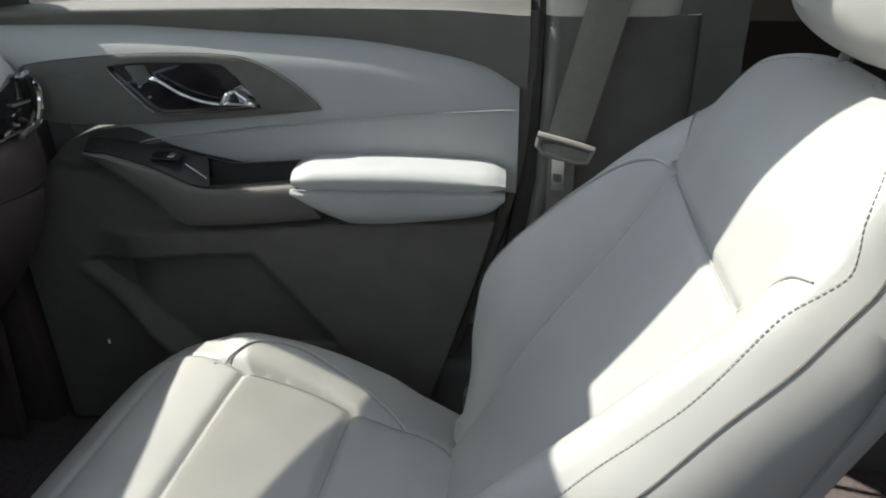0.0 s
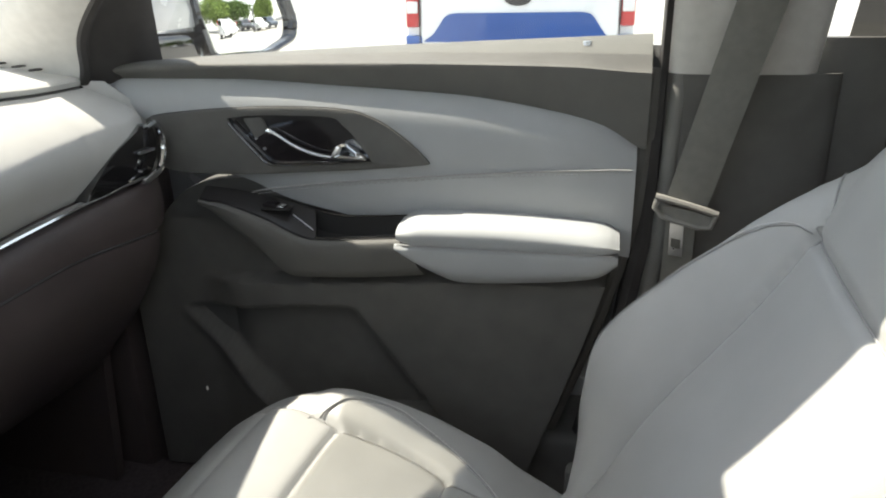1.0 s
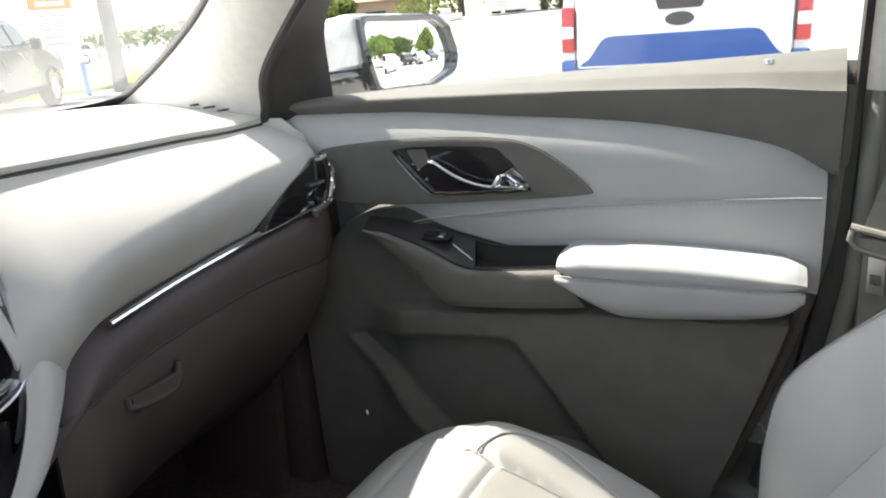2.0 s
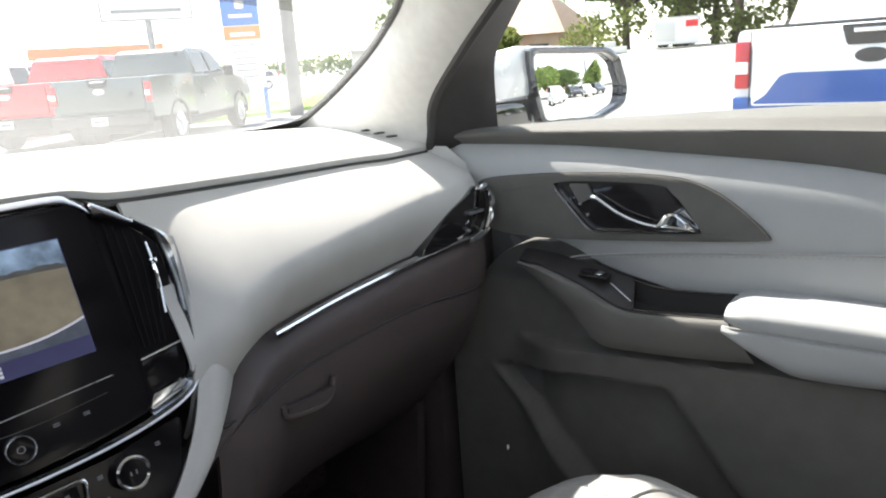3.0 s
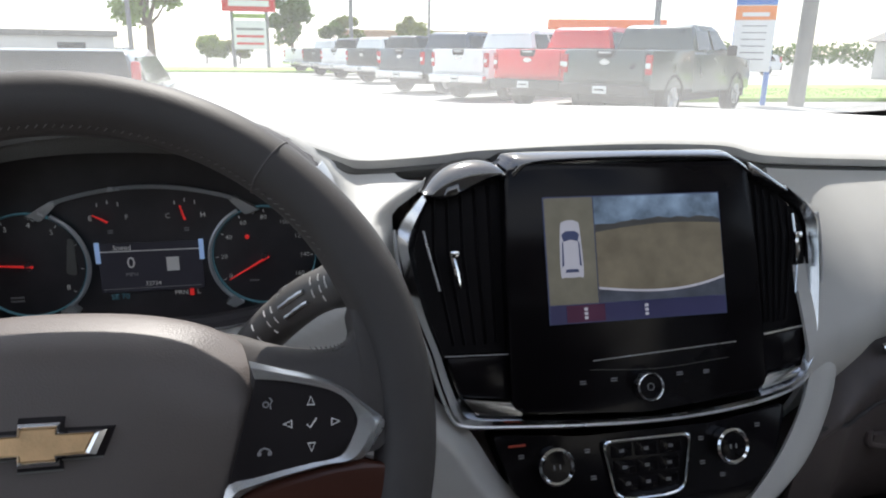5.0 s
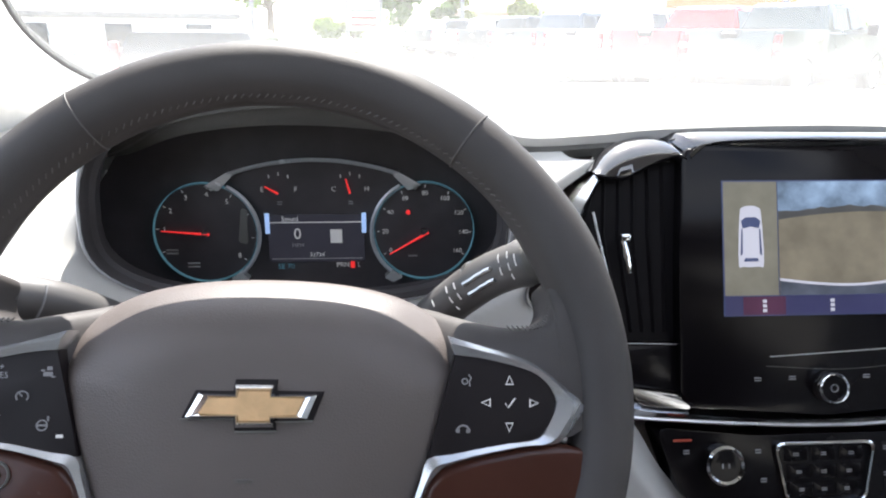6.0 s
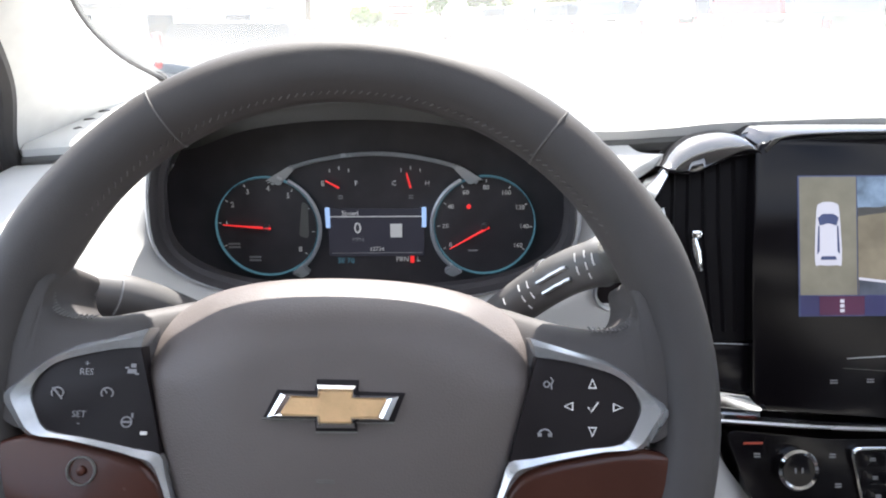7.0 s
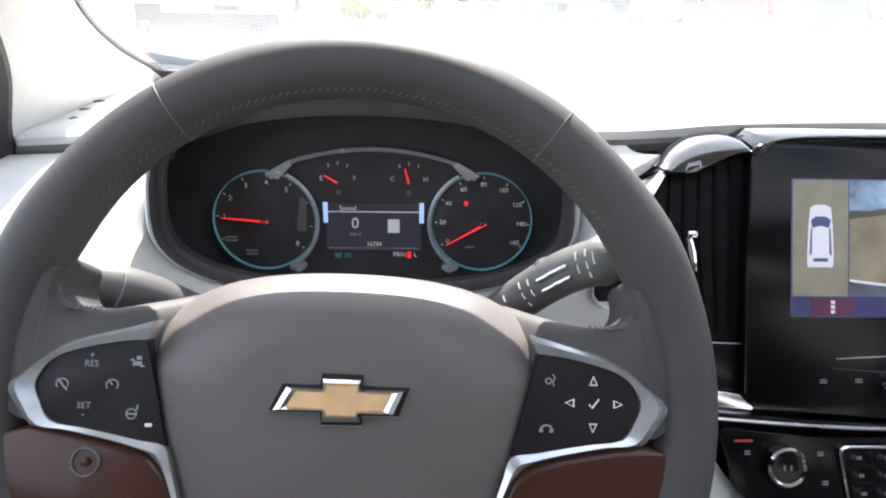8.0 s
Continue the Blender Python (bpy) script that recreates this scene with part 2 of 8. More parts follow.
def puff(outline, d0, d1, r, seg=6, deep=None):
    """A padded block: an outline whose front rolls over with radius r (deep: how far back the roll begins)."""
    P = [Vector((p[0], p[1])) for p in outline]
    k = len(P)
    area = sum(P[i].x * P[(i + 1) % k].y - P[(i + 1) % k].x * P[i].y for i in range(k))
    sign = 1 if area > 0 else -1
    normal = []
    for i in range(k):
        e = (P[(i + 1) % k] - P[i - 1]).normalized()
        normal.append(Vector((-e.y, e.x)) * sign)
    deep = deep or r
    rows = [[(p.x, d1, p.y) for p in P]]
    for j in range(seg + 1):
        a = math.pi / 2 * j / seg
        inset, d = r * (1 - math.cos(a)), d0 + deep * (1 - math.sin(a))
        rows.append([(p.x + n.x * inset, d, p.y + n.y * inset) for p, n in zip(P, normal)])
    return skin(rows, closed=True, caps=True)


def band(outer, inner, d0, d1, rise=0.0):
    """A flat frame between two outlines with as many points each."""
    bm = bmesh.new()
    k = len(outer)
    rings = [[bm.verts.new((p[0], d, p[1])) for p in line] for line, d in ((outer, d1), (outer, d0), ([(Vector(a) + Vector(b)) / 2 for a, b in zip(outer, inner)], d0 - rise), (inner, d0), (inner, d1))]
    for a, b in zip(rings, rings[1:] + rings[:1]):
        for i in range(k):
            bm.faces.new((a[i], b[i], b[(i + 1) % k], a[(i + 1) % k]))
    return bm


def skin(rows, thick=0.0, closed=False, caps=False):
    """A sheet through rows of points, given thickness."""
    bm = bmesh.new()
    grid = [[bm.verts.new(p) for p in row] for row in rows]
    k = len(grid[0])
    for a, b in zip(grid, grid[1:]):
        for i in range(k if closed else k - 1):
            bm.faces.new((a[i], a[(i + 1) % k], b[(i + 1) % k], b[i]))
    if caps:
        bm.faces.new(grid[0])
        bm.faces.new(grid[-1][::-1])
    if thick:
        bmesh.ops.recalc_face_normals(bm, faces=bm.faces[:])
        bmesh.ops.solidify(bm, geom=bm.faces[:], thickness=thick)
    return bm


def tube(path, r, seg=8, closed=False, flat=1.0):
    """A round or flattened bar along points; r: a radius or one for each point."""
    P = [Vector(p) for p in path]
    k = len(P)
    rad = r if isinstance(r, (list, tuple)) else [r] * k
    rows = []
    up = None
    for i in range(k):
        a, b = P[i - 1] if (i or closed) else P[i], P[(i + 1) % k] if (i + 1 < k or closed) else P[i]
        d = (b - a).normalized()
        if up is None:
            up = d.orthogonal().normalized() if abs(d.z) > 0.9 else Vector((0, 0, 1))
        side = d.cross(up).normalized()
        up = side.cross(d).normalized()
        rows.append([P[i] + (side * math.cos(t) + up * math.sin(t) * flat) * rad[i] for t in [2 * math.pi * j / seg for j in range(seg)]])
    if closed:
        return skin(rows + [rows[0]], closed=True)
    return skin(rows, closed=True, caps=True)


def rbox(sx, sy, sz, bevel=0.004, seg=2, at=(0, 0, 0)):
    bm = bmesh.new()
    bmesh.ops.create_cube(bm, size=1)
    bmesh.ops.scale(bm, vec=(sx, sy, sz), verts=bm.verts)
    if bevel:
        bmesh.ops.bevel(bm, geom=bm.edges[:], offset=bevel, segments=seg, affect="EDGES", profile=0.5)
    bmesh.ops.translate(bm, vec=at, verts=bm.verts)
    return bm


def disc(r, d0, d1, at=(0, 0), bevel=0.0, n=32):
    return prism([(at[0] + r * math.cos(2 * math.pi * i / n), at[1] + r * math.sin(2 * math.pi * i / n)) for i in range(n)], d0, d1, bevel)


def ring(r0, r1, d0, d1, at=(0, 0), n=40, rise=0.0):
    c = lambda r: [(at[0] + r * math.cos(2 * math.pi * i / n), at[1] + r * math.sin(2 * math.pi * i / n)) for i in range(n)]
    return band(c(r0), c(r1), d0, d1, rise)


def joined(*bms):
    """Several pieces as one mesh."""
    out = bmesh.new()
    for b in bms:
        me = bpy.data.meshes.new("piece")
        b.to_mesh(me)
        b.free()
        out.from_mesh(me)
        bpy.data.meshes.remove(me)
    return out


def lettering(name, words, size, material, parent, x, z, d, turn=0.0, align="CENTER"):
    """Words on the local x-z plane, facing -y."""
    cu = bpy.data.curves.new(name, "FONT")
    cu.body, cu.size, cu.align_x, cu.align_y, cu.extrude, cu.resolution_u = words, size, align, "CENTER", size * 0.02, 2
    ob = bpy.data.objects.new(name, cu)
    me = bpy.data.meshes.new_from_object(ob)
    bpy.data.objects.remove(ob)
    bm = bmesh.new()
    bm.from_mesh(me)
    bpy.data.meshes.remove(me)
    bm.transform(pose(x, d, z) @ pose(0, 0, 0, 90, 0, 0) @ pose(0, 0, 0, 0, 0, turn))
    return part(name, bm, material, parent, smooth=0)


def bars(name, x, z, d, w, h, n, material, parent):
    """Unreadable print: short plain bars."""
    out = []
    for i in range(n):
        b = rbox(w, 0.0006, h / (2 * n), 0, at=(x, d, z + h * ((i + 0.5) / n - 0.5)))
        out.append(b)
    return part(name, joined(*out), material, parent, smooth=0)


def arrow(name, x, z, d, size, turn, material, parent):
    """A small triangle outline."""
    o = [(size * math.cos(a), size * math.sin(a)) for a in (math.pi / 2, math.pi / 2 + 2.3, math.pi / 2 - 2.3)]
    i = [(p[0] * 0.70, p[1] * 0.70) for p in o]
    bm = band(o, i, 0, 0.0005)
    bm.transform(pose(x, d, z, 0, turn, 0))
    return part(name, bm, material, parent, smooth=0)


def lerp(a, b, t):
    return a + (b - a) * t


def table(xs, ys):
    """A smooth function through a few values."""
    k = len(xs)
    slope = [(ys[i + 1] - ys[i]) / (xs[i + 1] - xs[i]) for i in range(k - 1)]
    m = [slope[0]] + [0.0 if a * b <= 0 else 2 * a * b / (a + b) for a, b in zip(slope, slope[1:])] + [slope[-1]]

    def f(x):
        if x <= xs[0]:
            return ys[0]
        if x >= xs[-1]:
            return ys[-1]
        i = max(j for j in range(k - 1) if xs[j] <= x)
        h = xs[i + 1] - xs[i]
        t = (x - xs[i]) / h
        return (2 * t ** 3 - 3 * t * t + 1) * ys[i] + (t ** 3 - 2 * t * t + t) * h * m[i] + (3 * t * t - 2 * t ** 3) * ys[i + 1] + (t ** 3 - t * t) * h * m[i + 1]
    return f


# ---- cabin shell ----
WS_EDGE = [(0.725, 1.26, 1.215), (0.718, 1.203, 1.232), (0.695, 1.08, 1.282), (0.670, 0.955, 1.343), (0.645, 0.868, 1.396), (0.628, 0.82, 1.432), (0.575, 0.66, 1.53), (0.545, 0.56, 1.58)]
WS_EDGE_DRIVER = [(-0.725, 1.27, 1.215), (-0.718, 1.245, 1.232), (-0.701, 1.076, 1.270), (-0.684, 0.955, 1.310), (-0.655, 0.855, 1.365), (-0.632, 0.80, 1.405), (-0.575, 0.66, 1.50), (-0.545, 0.56, 1.56)]
SEAL_EDGE = [(0.745, 0.93, 1.17), (0.738, 0.912, 1.205), (0.711, 0.878, 1.265), (0.675, 0.785, 1.338), (0.645, 0.682, 1.412), (0.585, 0.50, 1.535), (0.56, 0.40, 1.60), (0.55, 0.34, 1.63)]
WINDOW_EDGE = [(0.845, 0.845, 1.20), (0.815, 0.825, 1.26), (0.772, 0.79, 1.33), (0.745, 0.735, 1.385), (0.72, 0.68, 1.43), (0.64, 0.50, 1.56), (0.61, 0.42, 1.61)]


def mirrored(pts):
    return [(-p[0], p[1], p[2]) for p in pts]


def a_pillar(side):
    ws, seal = curve(WS_EDGE if side > 0 else WS_EDGE_DRIVER, 6), curve(SEAL_EDGE if side > 0 else mirrored(SEAL_EDGE), 6)
    rows = []
    for a, b in zip(ws, seal):
        row = []
        for j in range(9):
            t = j / 8
            bulge = math.sin(math.pi * t) * 0.022
            row.append(a.lerp(b, t) + Vector((-side * bulge, -bulge * 0.7, -bulge * 0.1)))
        rows.append(row)
    return skin(rows, 0.004)


for side, label in ((1, "pale cloth-covered windshield pillar beside the passenger door"), (-1, "pale cloth-covered windshield pillar beside the driver door")):
    pillar = solo("pillar_trim", a_pillar(side), M_PILLAR, label, "pillar trim", kind="structure")
    seal_line = [p + Vector((side * 0.006, -0.004, 0)) for p in curve(SEAL_EDGE if side > 0 else mirrored(SEAL_EDGE), 6)]
    part("rubber_seal", tube(seal_line, 0.010, 8), M_BLACK, pillar, "black rubber door seal")
    ws_line = [p + Vector((side * 0.002, 0.004, 0.003)) for p in curve(WS_EDGE if side > 0 else WS_EDGE_DRIVER, 6)]
    part("black_border", tube(ws_line, 0.0095, 8), M_BLACK, pillar, "black windshield edge band")

# windshield: bowed glass from cowl to header
ws_rows = []
for a, b in zip(curve(WS_EDGE_DRIVER, 4), curve(WS_EDGE, 4)):
    row = []
    for j in range(33):
        t = j / 32
        bow = 4 * t * (1 - t)
        row.append(a.lerp(b, t) + Vector((0, 0.13 * bow, 0.012 * bow)))
    ws_rows.append(row)
windshield = solo("windshield", skin(ws_rows), M_WINDSHIELD, "clear raked windshield glass over the dashboard", "windshield", kind="structure", facing=(0, 0.2, 1.2))
windshield.visible_shadow = False

def on_glass(t, v):
    """A point of the windshield, t across and v up in rows."""
    i, j = int(v), min(31, int(t * 32))
    row = lambda r: ws_rows[r][j].lerp(ws_rows[r][j + 1], t * 32 - j)
    return row(i).lerp(row(i + 1), v - i) + Vector((0, -0.005, -0.003))


for side, t0, t1 in ((1, 0.78, 0.995), (-1, 0.22, 0.005)):
    rows = []
    for k in range(25):
        t = lerp(t0, t1, k / 24)
        top = 0.25 + 5.0 * (k / 24) ** 2.0
        rows.append([on_glass(t, top * m) for m in (0.0, 0.5, 1.0)])
    solo("corner_band", skin(rows, 0.001), M_BLACK, "black painted corner band of the windshield", "trim", kind="structure")

# black band along the foot of the windshield
cowl = [[p + Vector((0, -0.01, -0.03)), p + Vector((0, -0.004, -0.020)), p + Vector((0, 0.006, -0.008))] for p in [Vector((0.72 * s, 1.255 + 0.13 * (1 - s * s), 1.222 + 0.012 * (1 - s * s))) for s in [j / 16 - 1 for j in range(33)]]]
solo("cowl_trim", skin(cowl, 0.004), M_BLACK, "black painted band along the windshield foot", "trim", kind="structure")

# unseen tinted sheet along the windshield top, added to dim sun on the seat
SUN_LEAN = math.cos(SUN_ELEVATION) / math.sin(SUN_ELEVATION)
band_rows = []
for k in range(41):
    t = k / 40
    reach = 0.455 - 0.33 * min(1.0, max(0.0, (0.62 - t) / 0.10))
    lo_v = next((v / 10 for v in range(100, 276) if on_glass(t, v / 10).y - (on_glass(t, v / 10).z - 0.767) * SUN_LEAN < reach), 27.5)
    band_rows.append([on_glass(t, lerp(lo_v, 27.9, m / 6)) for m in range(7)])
M_SUNDIMMER = glass_mat("sun_dimmer_tint", (0.50, 0.49, 0.46), 0.02)
solo("shade_band", skin(band_rows), M_SUNDIMMER, "unseen tinted band added to dim the sun on the seat", "trim", kind="structure", facing=(0, 0.2, 1.2))

# unseen headliner, its sunroof opening placed for the seat's sun patch, roof rails, rear walls: these close the cabin
ROOF_Z = 1.62
SUNROOF = (-0.36, 0.36, -0.090, 0.490)
x0, x1, y0, y1 = SUNROOF
rear_y, side_x = -2.0, 0.66


def slab(ax, ay, bx, by, za, zb):
    """A roof panel whose height runs from za (rear) to zb (front)."""
    bm = bmesh.new()
    lo = [bm.verts.new(p) for p in ((ax, ay, za), (bx, ay, za), (bx, by, zb), (ax, by, zb))]
    hi = [bm.verts.new(v.co + Vector((0, 0, 0.03))) for v in lo]
    bm.faces.new(lo)
    bm.faces.new(hi)
    for i in range(4):
        bm.faces.new((lo[i], lo[(i + 1) % 4], hi[(i + 1) % 4], hi[i]))
    return bm


def header_y(x):
    """The unseen headliner's front edge, set back above the driver to let sun in."""
    k = min(1.0, max(0.0, (0.12 - x) / 0.20))
    return 0.892 - 0.303 * x * x - 0.160 * k * k * (3 - 2 * k)


header = [[(x, lerp(0.505, header_y(x), k / 4), lerp(ROOF_Z - 0.01, 1.468 - 0.057 * x * x, k / 4)) for x in [side_x * (j / 24 - 1) for j in range(49)]] for k in range(5)]
solo("ceiling", joined(skin(header, 0.02), slab(-side_x, y1, side_x, 0.505, ROOF_Z, ROOF_Z - 0.01), slab(-side_x, y0, x0, y1, ROOF_Z, ROOF_Z), slab(x1, y0, side_x, y1, ROOF_Z, ROOF_Z), slab(-side_x, rear_y, side_x, y0, ROOF_Z, ROOF_Z)), M_HEAD, "unseen pale cloth headliner, its sunroof opening placed to let sun onto the seat", "ceiling", kind="structure", smooth=0)

for side, word in ((1, "east"), (-1, "west")):
    rows = []
    for i in range(2):
        y = (-0.03, -2.0)[i]
        rows.append([(side * 0.90, y, 0.40), (side * 0.895, y, 0.9), (side * 0.895, y, 1.24)])
    solo("wall_" + word, skin(rows, 0.03), M_DARK, "dark plastic rear cabin side under the rear windows", "wall", kind="structure", smooth=0)
    rows = [[(side * 0.60, y, ROOF_Z + 0.02), (side * 0.64, y, ROOF_Z - 0.05)] for y in (0.42, -2.0)]
    solo("roof_rail", skin(rows, 0.03), M_HEAD, "pale roof rail above the side windows", "trim", kind="structure", smooth=0)
for side in (1, -1):
    rt = solo("window_rear", skin([[(side * 0.885, y, 1.235), (side * 0.78, y, 1.44), (side * 0.635, y, 1.60)] for y in (-0.17, -1.0, -2.0)]), M_TINT, "dark privacy glass in the rear door", "window", kind="structure", facing=(0, -0.8, 1.2))
    rt.visible_shadow = False
solo("wall_rear", rbox(1.74, 0.05, 1.2, 0.01, at=(0, -2.02, 1.0)), M_DARK, "dark closed rear end of the cabin", "wall", kind="structure")
solo("floor", rbox(1.72, 3.5, 0.04, 0.01, at=(0, -0.3, 0.43)), M_CARPET, "black carpeted car floor", "floor", kind="structure")
for side in (1, -1):
    solo("door_sill", rbox(0.15, 2.2, 0.30, 0.02, 3, at=(side * 0.890, 0.12, 0.46)), M_DARK, "dark plastic door sill along the floor", "trim", kind="structure")
solo("wall_front", rbox(1.6, 0.03, 0.75, 0.01, at=(0, 1.25, 0.80)), M_CARPET, "black carpeted bulkhead in the footwell", "wall", kind="structure")
for side in (1, -1):
    solo("kick_wall", rbox(0.20, 0.40, 0.80, 0.02, at=(side * 0.855, 1.14, 0.78)), M_LOWDASH, "charcoal inner body side ahead of the door", "wall", kind="structure")
    solo("kick_panel", skin([[(side * 0.74, 0.93, 1.15), (side * 0.735, 0.95, 0.9), (side * 0.72, 0.98, 0.45)], [(side * 0.73, 1.25, 1.15), (side * 0.72, 1.25, 0.9), (side * 0.70, 1.25, 0.45)]], 0.02), M_LOWDASH, "charcoal plastic footwell side panel", "kick panel", kind="structure")


# ---- dashboard ----
dash = thing("dashboard", pose(0.0, 0.80, 0.5), "pale padded dashboard above charcoal lower panels", "dashboard")
EDGE_X = [-0.735, -0.62, -0.55, -0.48, -0.40, -0.32, -0.26, -0.225, -0.17, -0.12, 0.0, 0.095, 0.13, 0.155, 0.22, 0.35, 0.53, 0.63, 0.715, 0.735]
EDGE_Y = [0.915, 0.86, 0.80, 0.745, 0.73, 0.745, 0.775, 0.80, 0.79, 0.785, 0.785, 0.789, 0.791, 0.797, 0.811, 0.838, 0.874, 0.895, 0.911, 0.915]
EDGE_Z = [1.198, 1.214, 1.235, 1.266, 1.277, 1.2685, 1.2435, 1.230, 1.2335, 1.2385, 1.2415, 1.2385, 1.231, 1.2270, 1.2215, 1.2130, 1.2025, 1.1950, 1.1920, 1.1915]
edge_line = curve(list(zip(EDGE_X, EDGE_Y, EDGE_Z)), 5)
top_rows = []
for p in edge_line:
    s = p.x / 0.735
    back = Vector((p.x * 0.985, 1.262 + 0.13 * (1 - s * s), 1.218 + 0.012 * (1 - s * s)))
    row = [p + Vector((0, 0.012, -0.014)), p + Vector((0, 0.001, -0.011)), p + Vector((0, -0.001, -0.004)), p + Vector((0, 0.006, 0.001))]
    for j in range(1, 11):
        t = j / 10
        q = (p + Vector((0, 0.006, 0.001))).lerp(back, t)
        q.z += 0.012 * math.sin(math.pi * t) - 0.0
        row.append(q)
    top_rows.append(row)
part("top_pad", skin(top_rows, 0.004), M_CREAM, dash, "pale soft dash top pad", True)
# the pad lip's shaded underside, its shade put in as dark grey strips
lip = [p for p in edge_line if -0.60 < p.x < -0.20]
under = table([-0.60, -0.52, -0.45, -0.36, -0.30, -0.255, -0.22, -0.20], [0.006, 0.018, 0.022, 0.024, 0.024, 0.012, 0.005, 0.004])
part("hood_underside_shade", skin([[p + Vector((0, 0.004, -0.010)), p + Vector((0, 0.010, -0.010 - under(p.x) * 0.6)), p + Vector((0, 0.020, -0.010 - under(p.x)))] for p in lip], 0.002), M_DARK, dash, "gauge hood underside, its shade put in as dark grey", True)
part("seam_strip", tube([p + Vector((0, 0.006, -0.0155)) for p in edge_line], [0.007 if p.x < -0.15 else max(0.0035, 0.007 - (p.x + 0.15) * 0.02) for p in edge_line], 6), M_DARK, dash, "dark line under the top pad", True)
# three slots at each end
for side in (1, -1):
    for i in range(3):
        x, y = side * (0.705 - 0.006 * i), 1.02 - 0.036 * i
        part("vent_slot", rbox(0.018, 0.011, 0.003, 0.0012, at=(x - side * 0.004, y, 1.2172 - 0.004 * i)), M_BLACK, dash, "black side window air slot", True)

# right padded panel
chrome_line = [(0.215, 0.738, 1.018), (0.25, 0.757, 1.026), (0.288, 0.775, 1.031), (0.42, 0.802, 1.036), (0.588, 0.818, 1.042), (0.704, 0.815, 1.048), (0.745, 0.83, 1.056)]
cl = table([p[0] for p in chrome_line], [p[1] for p in chrome_line])
cz = table([p[0] for p in chrome_line], [p[2] for p in chrome_line])
ey, ez = table(EDGE_X, EDGE_Y), table(EDGE_X, EDGE_Z)
rows = []
for i in range(81):
    x = lerp(0.15, 0.742, i / 80)
    a = Vector((x, ey(x) - 0.002, ez(x) - 0.0150))
    left = max(0.0, 1 - (x - 0.15) / 0.07)
    b = Vector((x, cl(x) + 0.004, cz(x) + 0.004 - 0.05 * left))
    crease = lerp(0.66, 0.40, (i / 80) ** 0.8)
    fuller = math.sin(math.pi * min(1.0, max(0.0, (x - 0.175) / 0.425))) ** 0.7
    row = []
    for j in range(41):
        t = j / 40
        q = a.lerp(b, t)
        k = t / crease if t < crease else (1 - t) / (1 - crease)
        bul = math.sin(math.pi / 2 * min(1, k))
        bul = 0.4 * bul + 0.6 * min(1, k) if t < crease else bul
        q += Vector((0, -(0.054 + 0.021 * fuller) * bul, (0.012 + 0.005 * fuller) * bul))
        row.append(q)
    rows.append(row)
part("padded_panel", skin(rows, 0.004), M_CREAM, dash, "pale padded panel before the passenger", True)
# narrow pale wing beside the centre stack
wing = [[(0.165, 0.722, 1.11), (0.19, 0.722, 1.10), (0.215, 0.745, 1.09)], [(0.15, 0.692, 1.04), (0.17, 0.688, 1.03), (0.212, 0.735, 1.02)], [(0.118, 0.672, 0.985), (0.136, 0.668, 0.975), (0.165, 0.712, 0.962)], [(0.072, 0.66, 0.932), (0.082, 0.658, 0.926), (0.098, 0.690, 0.918)]]
rows = [curve([(p[0] + 0.005, p[1] + 0.018, p[2]) for p in row], 5) for row in wing]
cols = [curve([r[i] for r in rows], 6) for i in range(len(rows[0]))]
part("side_wing", skin(cols, 0.004), M_CREAM, dash, "pale wing flanking the centre stack", True)
# bright strip
strip = curve(chrome_line[2:6], 8)
strip_w = lambda i: -0.0030 + 0.0070 * math.sin(math.pi * min(0.62, 0.02 + 0.66 * i / len(strip)))
part("chrome_strip", skin([[p + Vector((0, -0.0080, 0.0058)), p + Vector((0, -0.0135 - strip_w(i), 0.0045)), p + Vector((0, -0.0150 - strip_w(i), 0.0020)), p + Vector((0, -0.0120, -0.0030))] for i, p in enumerate(strip)], 0.002), M_CHROME, dash, "thin polished chrome strip", True, smooth=25)
seam_drop = table([0.17, 0.195, 0.277, 0.40, 0.52, 0.70, 0.745], [0.040, 0.036, 0.050, 0.057, 0.063, 0.083, 0.088])
part("glove_seam", tube([(x, cl(max(x, 0.215)) - 0.0185, cz(max(x, 0.215)) - seam_drop(x) - 0.0015) for x in np.linspace(0.18, 0.705, 28)], 0.0022, 6), M_BLACK, dash, "dark gap above the glove box", True)

# lower charcoal panels
rows = []
for i in range(31):
    x = lerp(0.10, 0.745, i / 30)
    t0 = max(0.0, 1 - (x - 0.10) / 0.12)
    y, z = cl(max(x, 0.215)), cz(max(x, 0.215)) - 0.09 * t0
    rows.append(curve([(x, y + 0.006, z + 0.002), (x, y - 0.016, z - 0.014), (x, y - 0.022, z - 0.6 * seam_drop(max(x, 0.17))), (x, y - 0.018, z + 0.09 * t0 - seam_drop(max(x, 0.17)) - 0.06 * t0)], 4))
part("lower_band", skin(rows, 0.004), M_LOWDASH, dash, "charcoal band below the chrome strip", True)
rows = []
for i in range(25):
    x = lerp(0.17, 0.71, i / 24)
    y, z = cl(max(x, 0.215)), cz(max(x, 0.215))
    rows.append(curve([(x, y - 0.012, z - seam_drop(x) - 0.003), (x, y - 0.019, z - seam_drop(x) - 0.010), (x, y - 0.004, z - 0.140), (x, y + 0.05, z - 0.23), (x, y + 0.11, z - 0.30)], 4))
glove = part("glove_box", skin(rows, 0.006), M_LOWDASH, dash, "charcoal glove box lid", True)
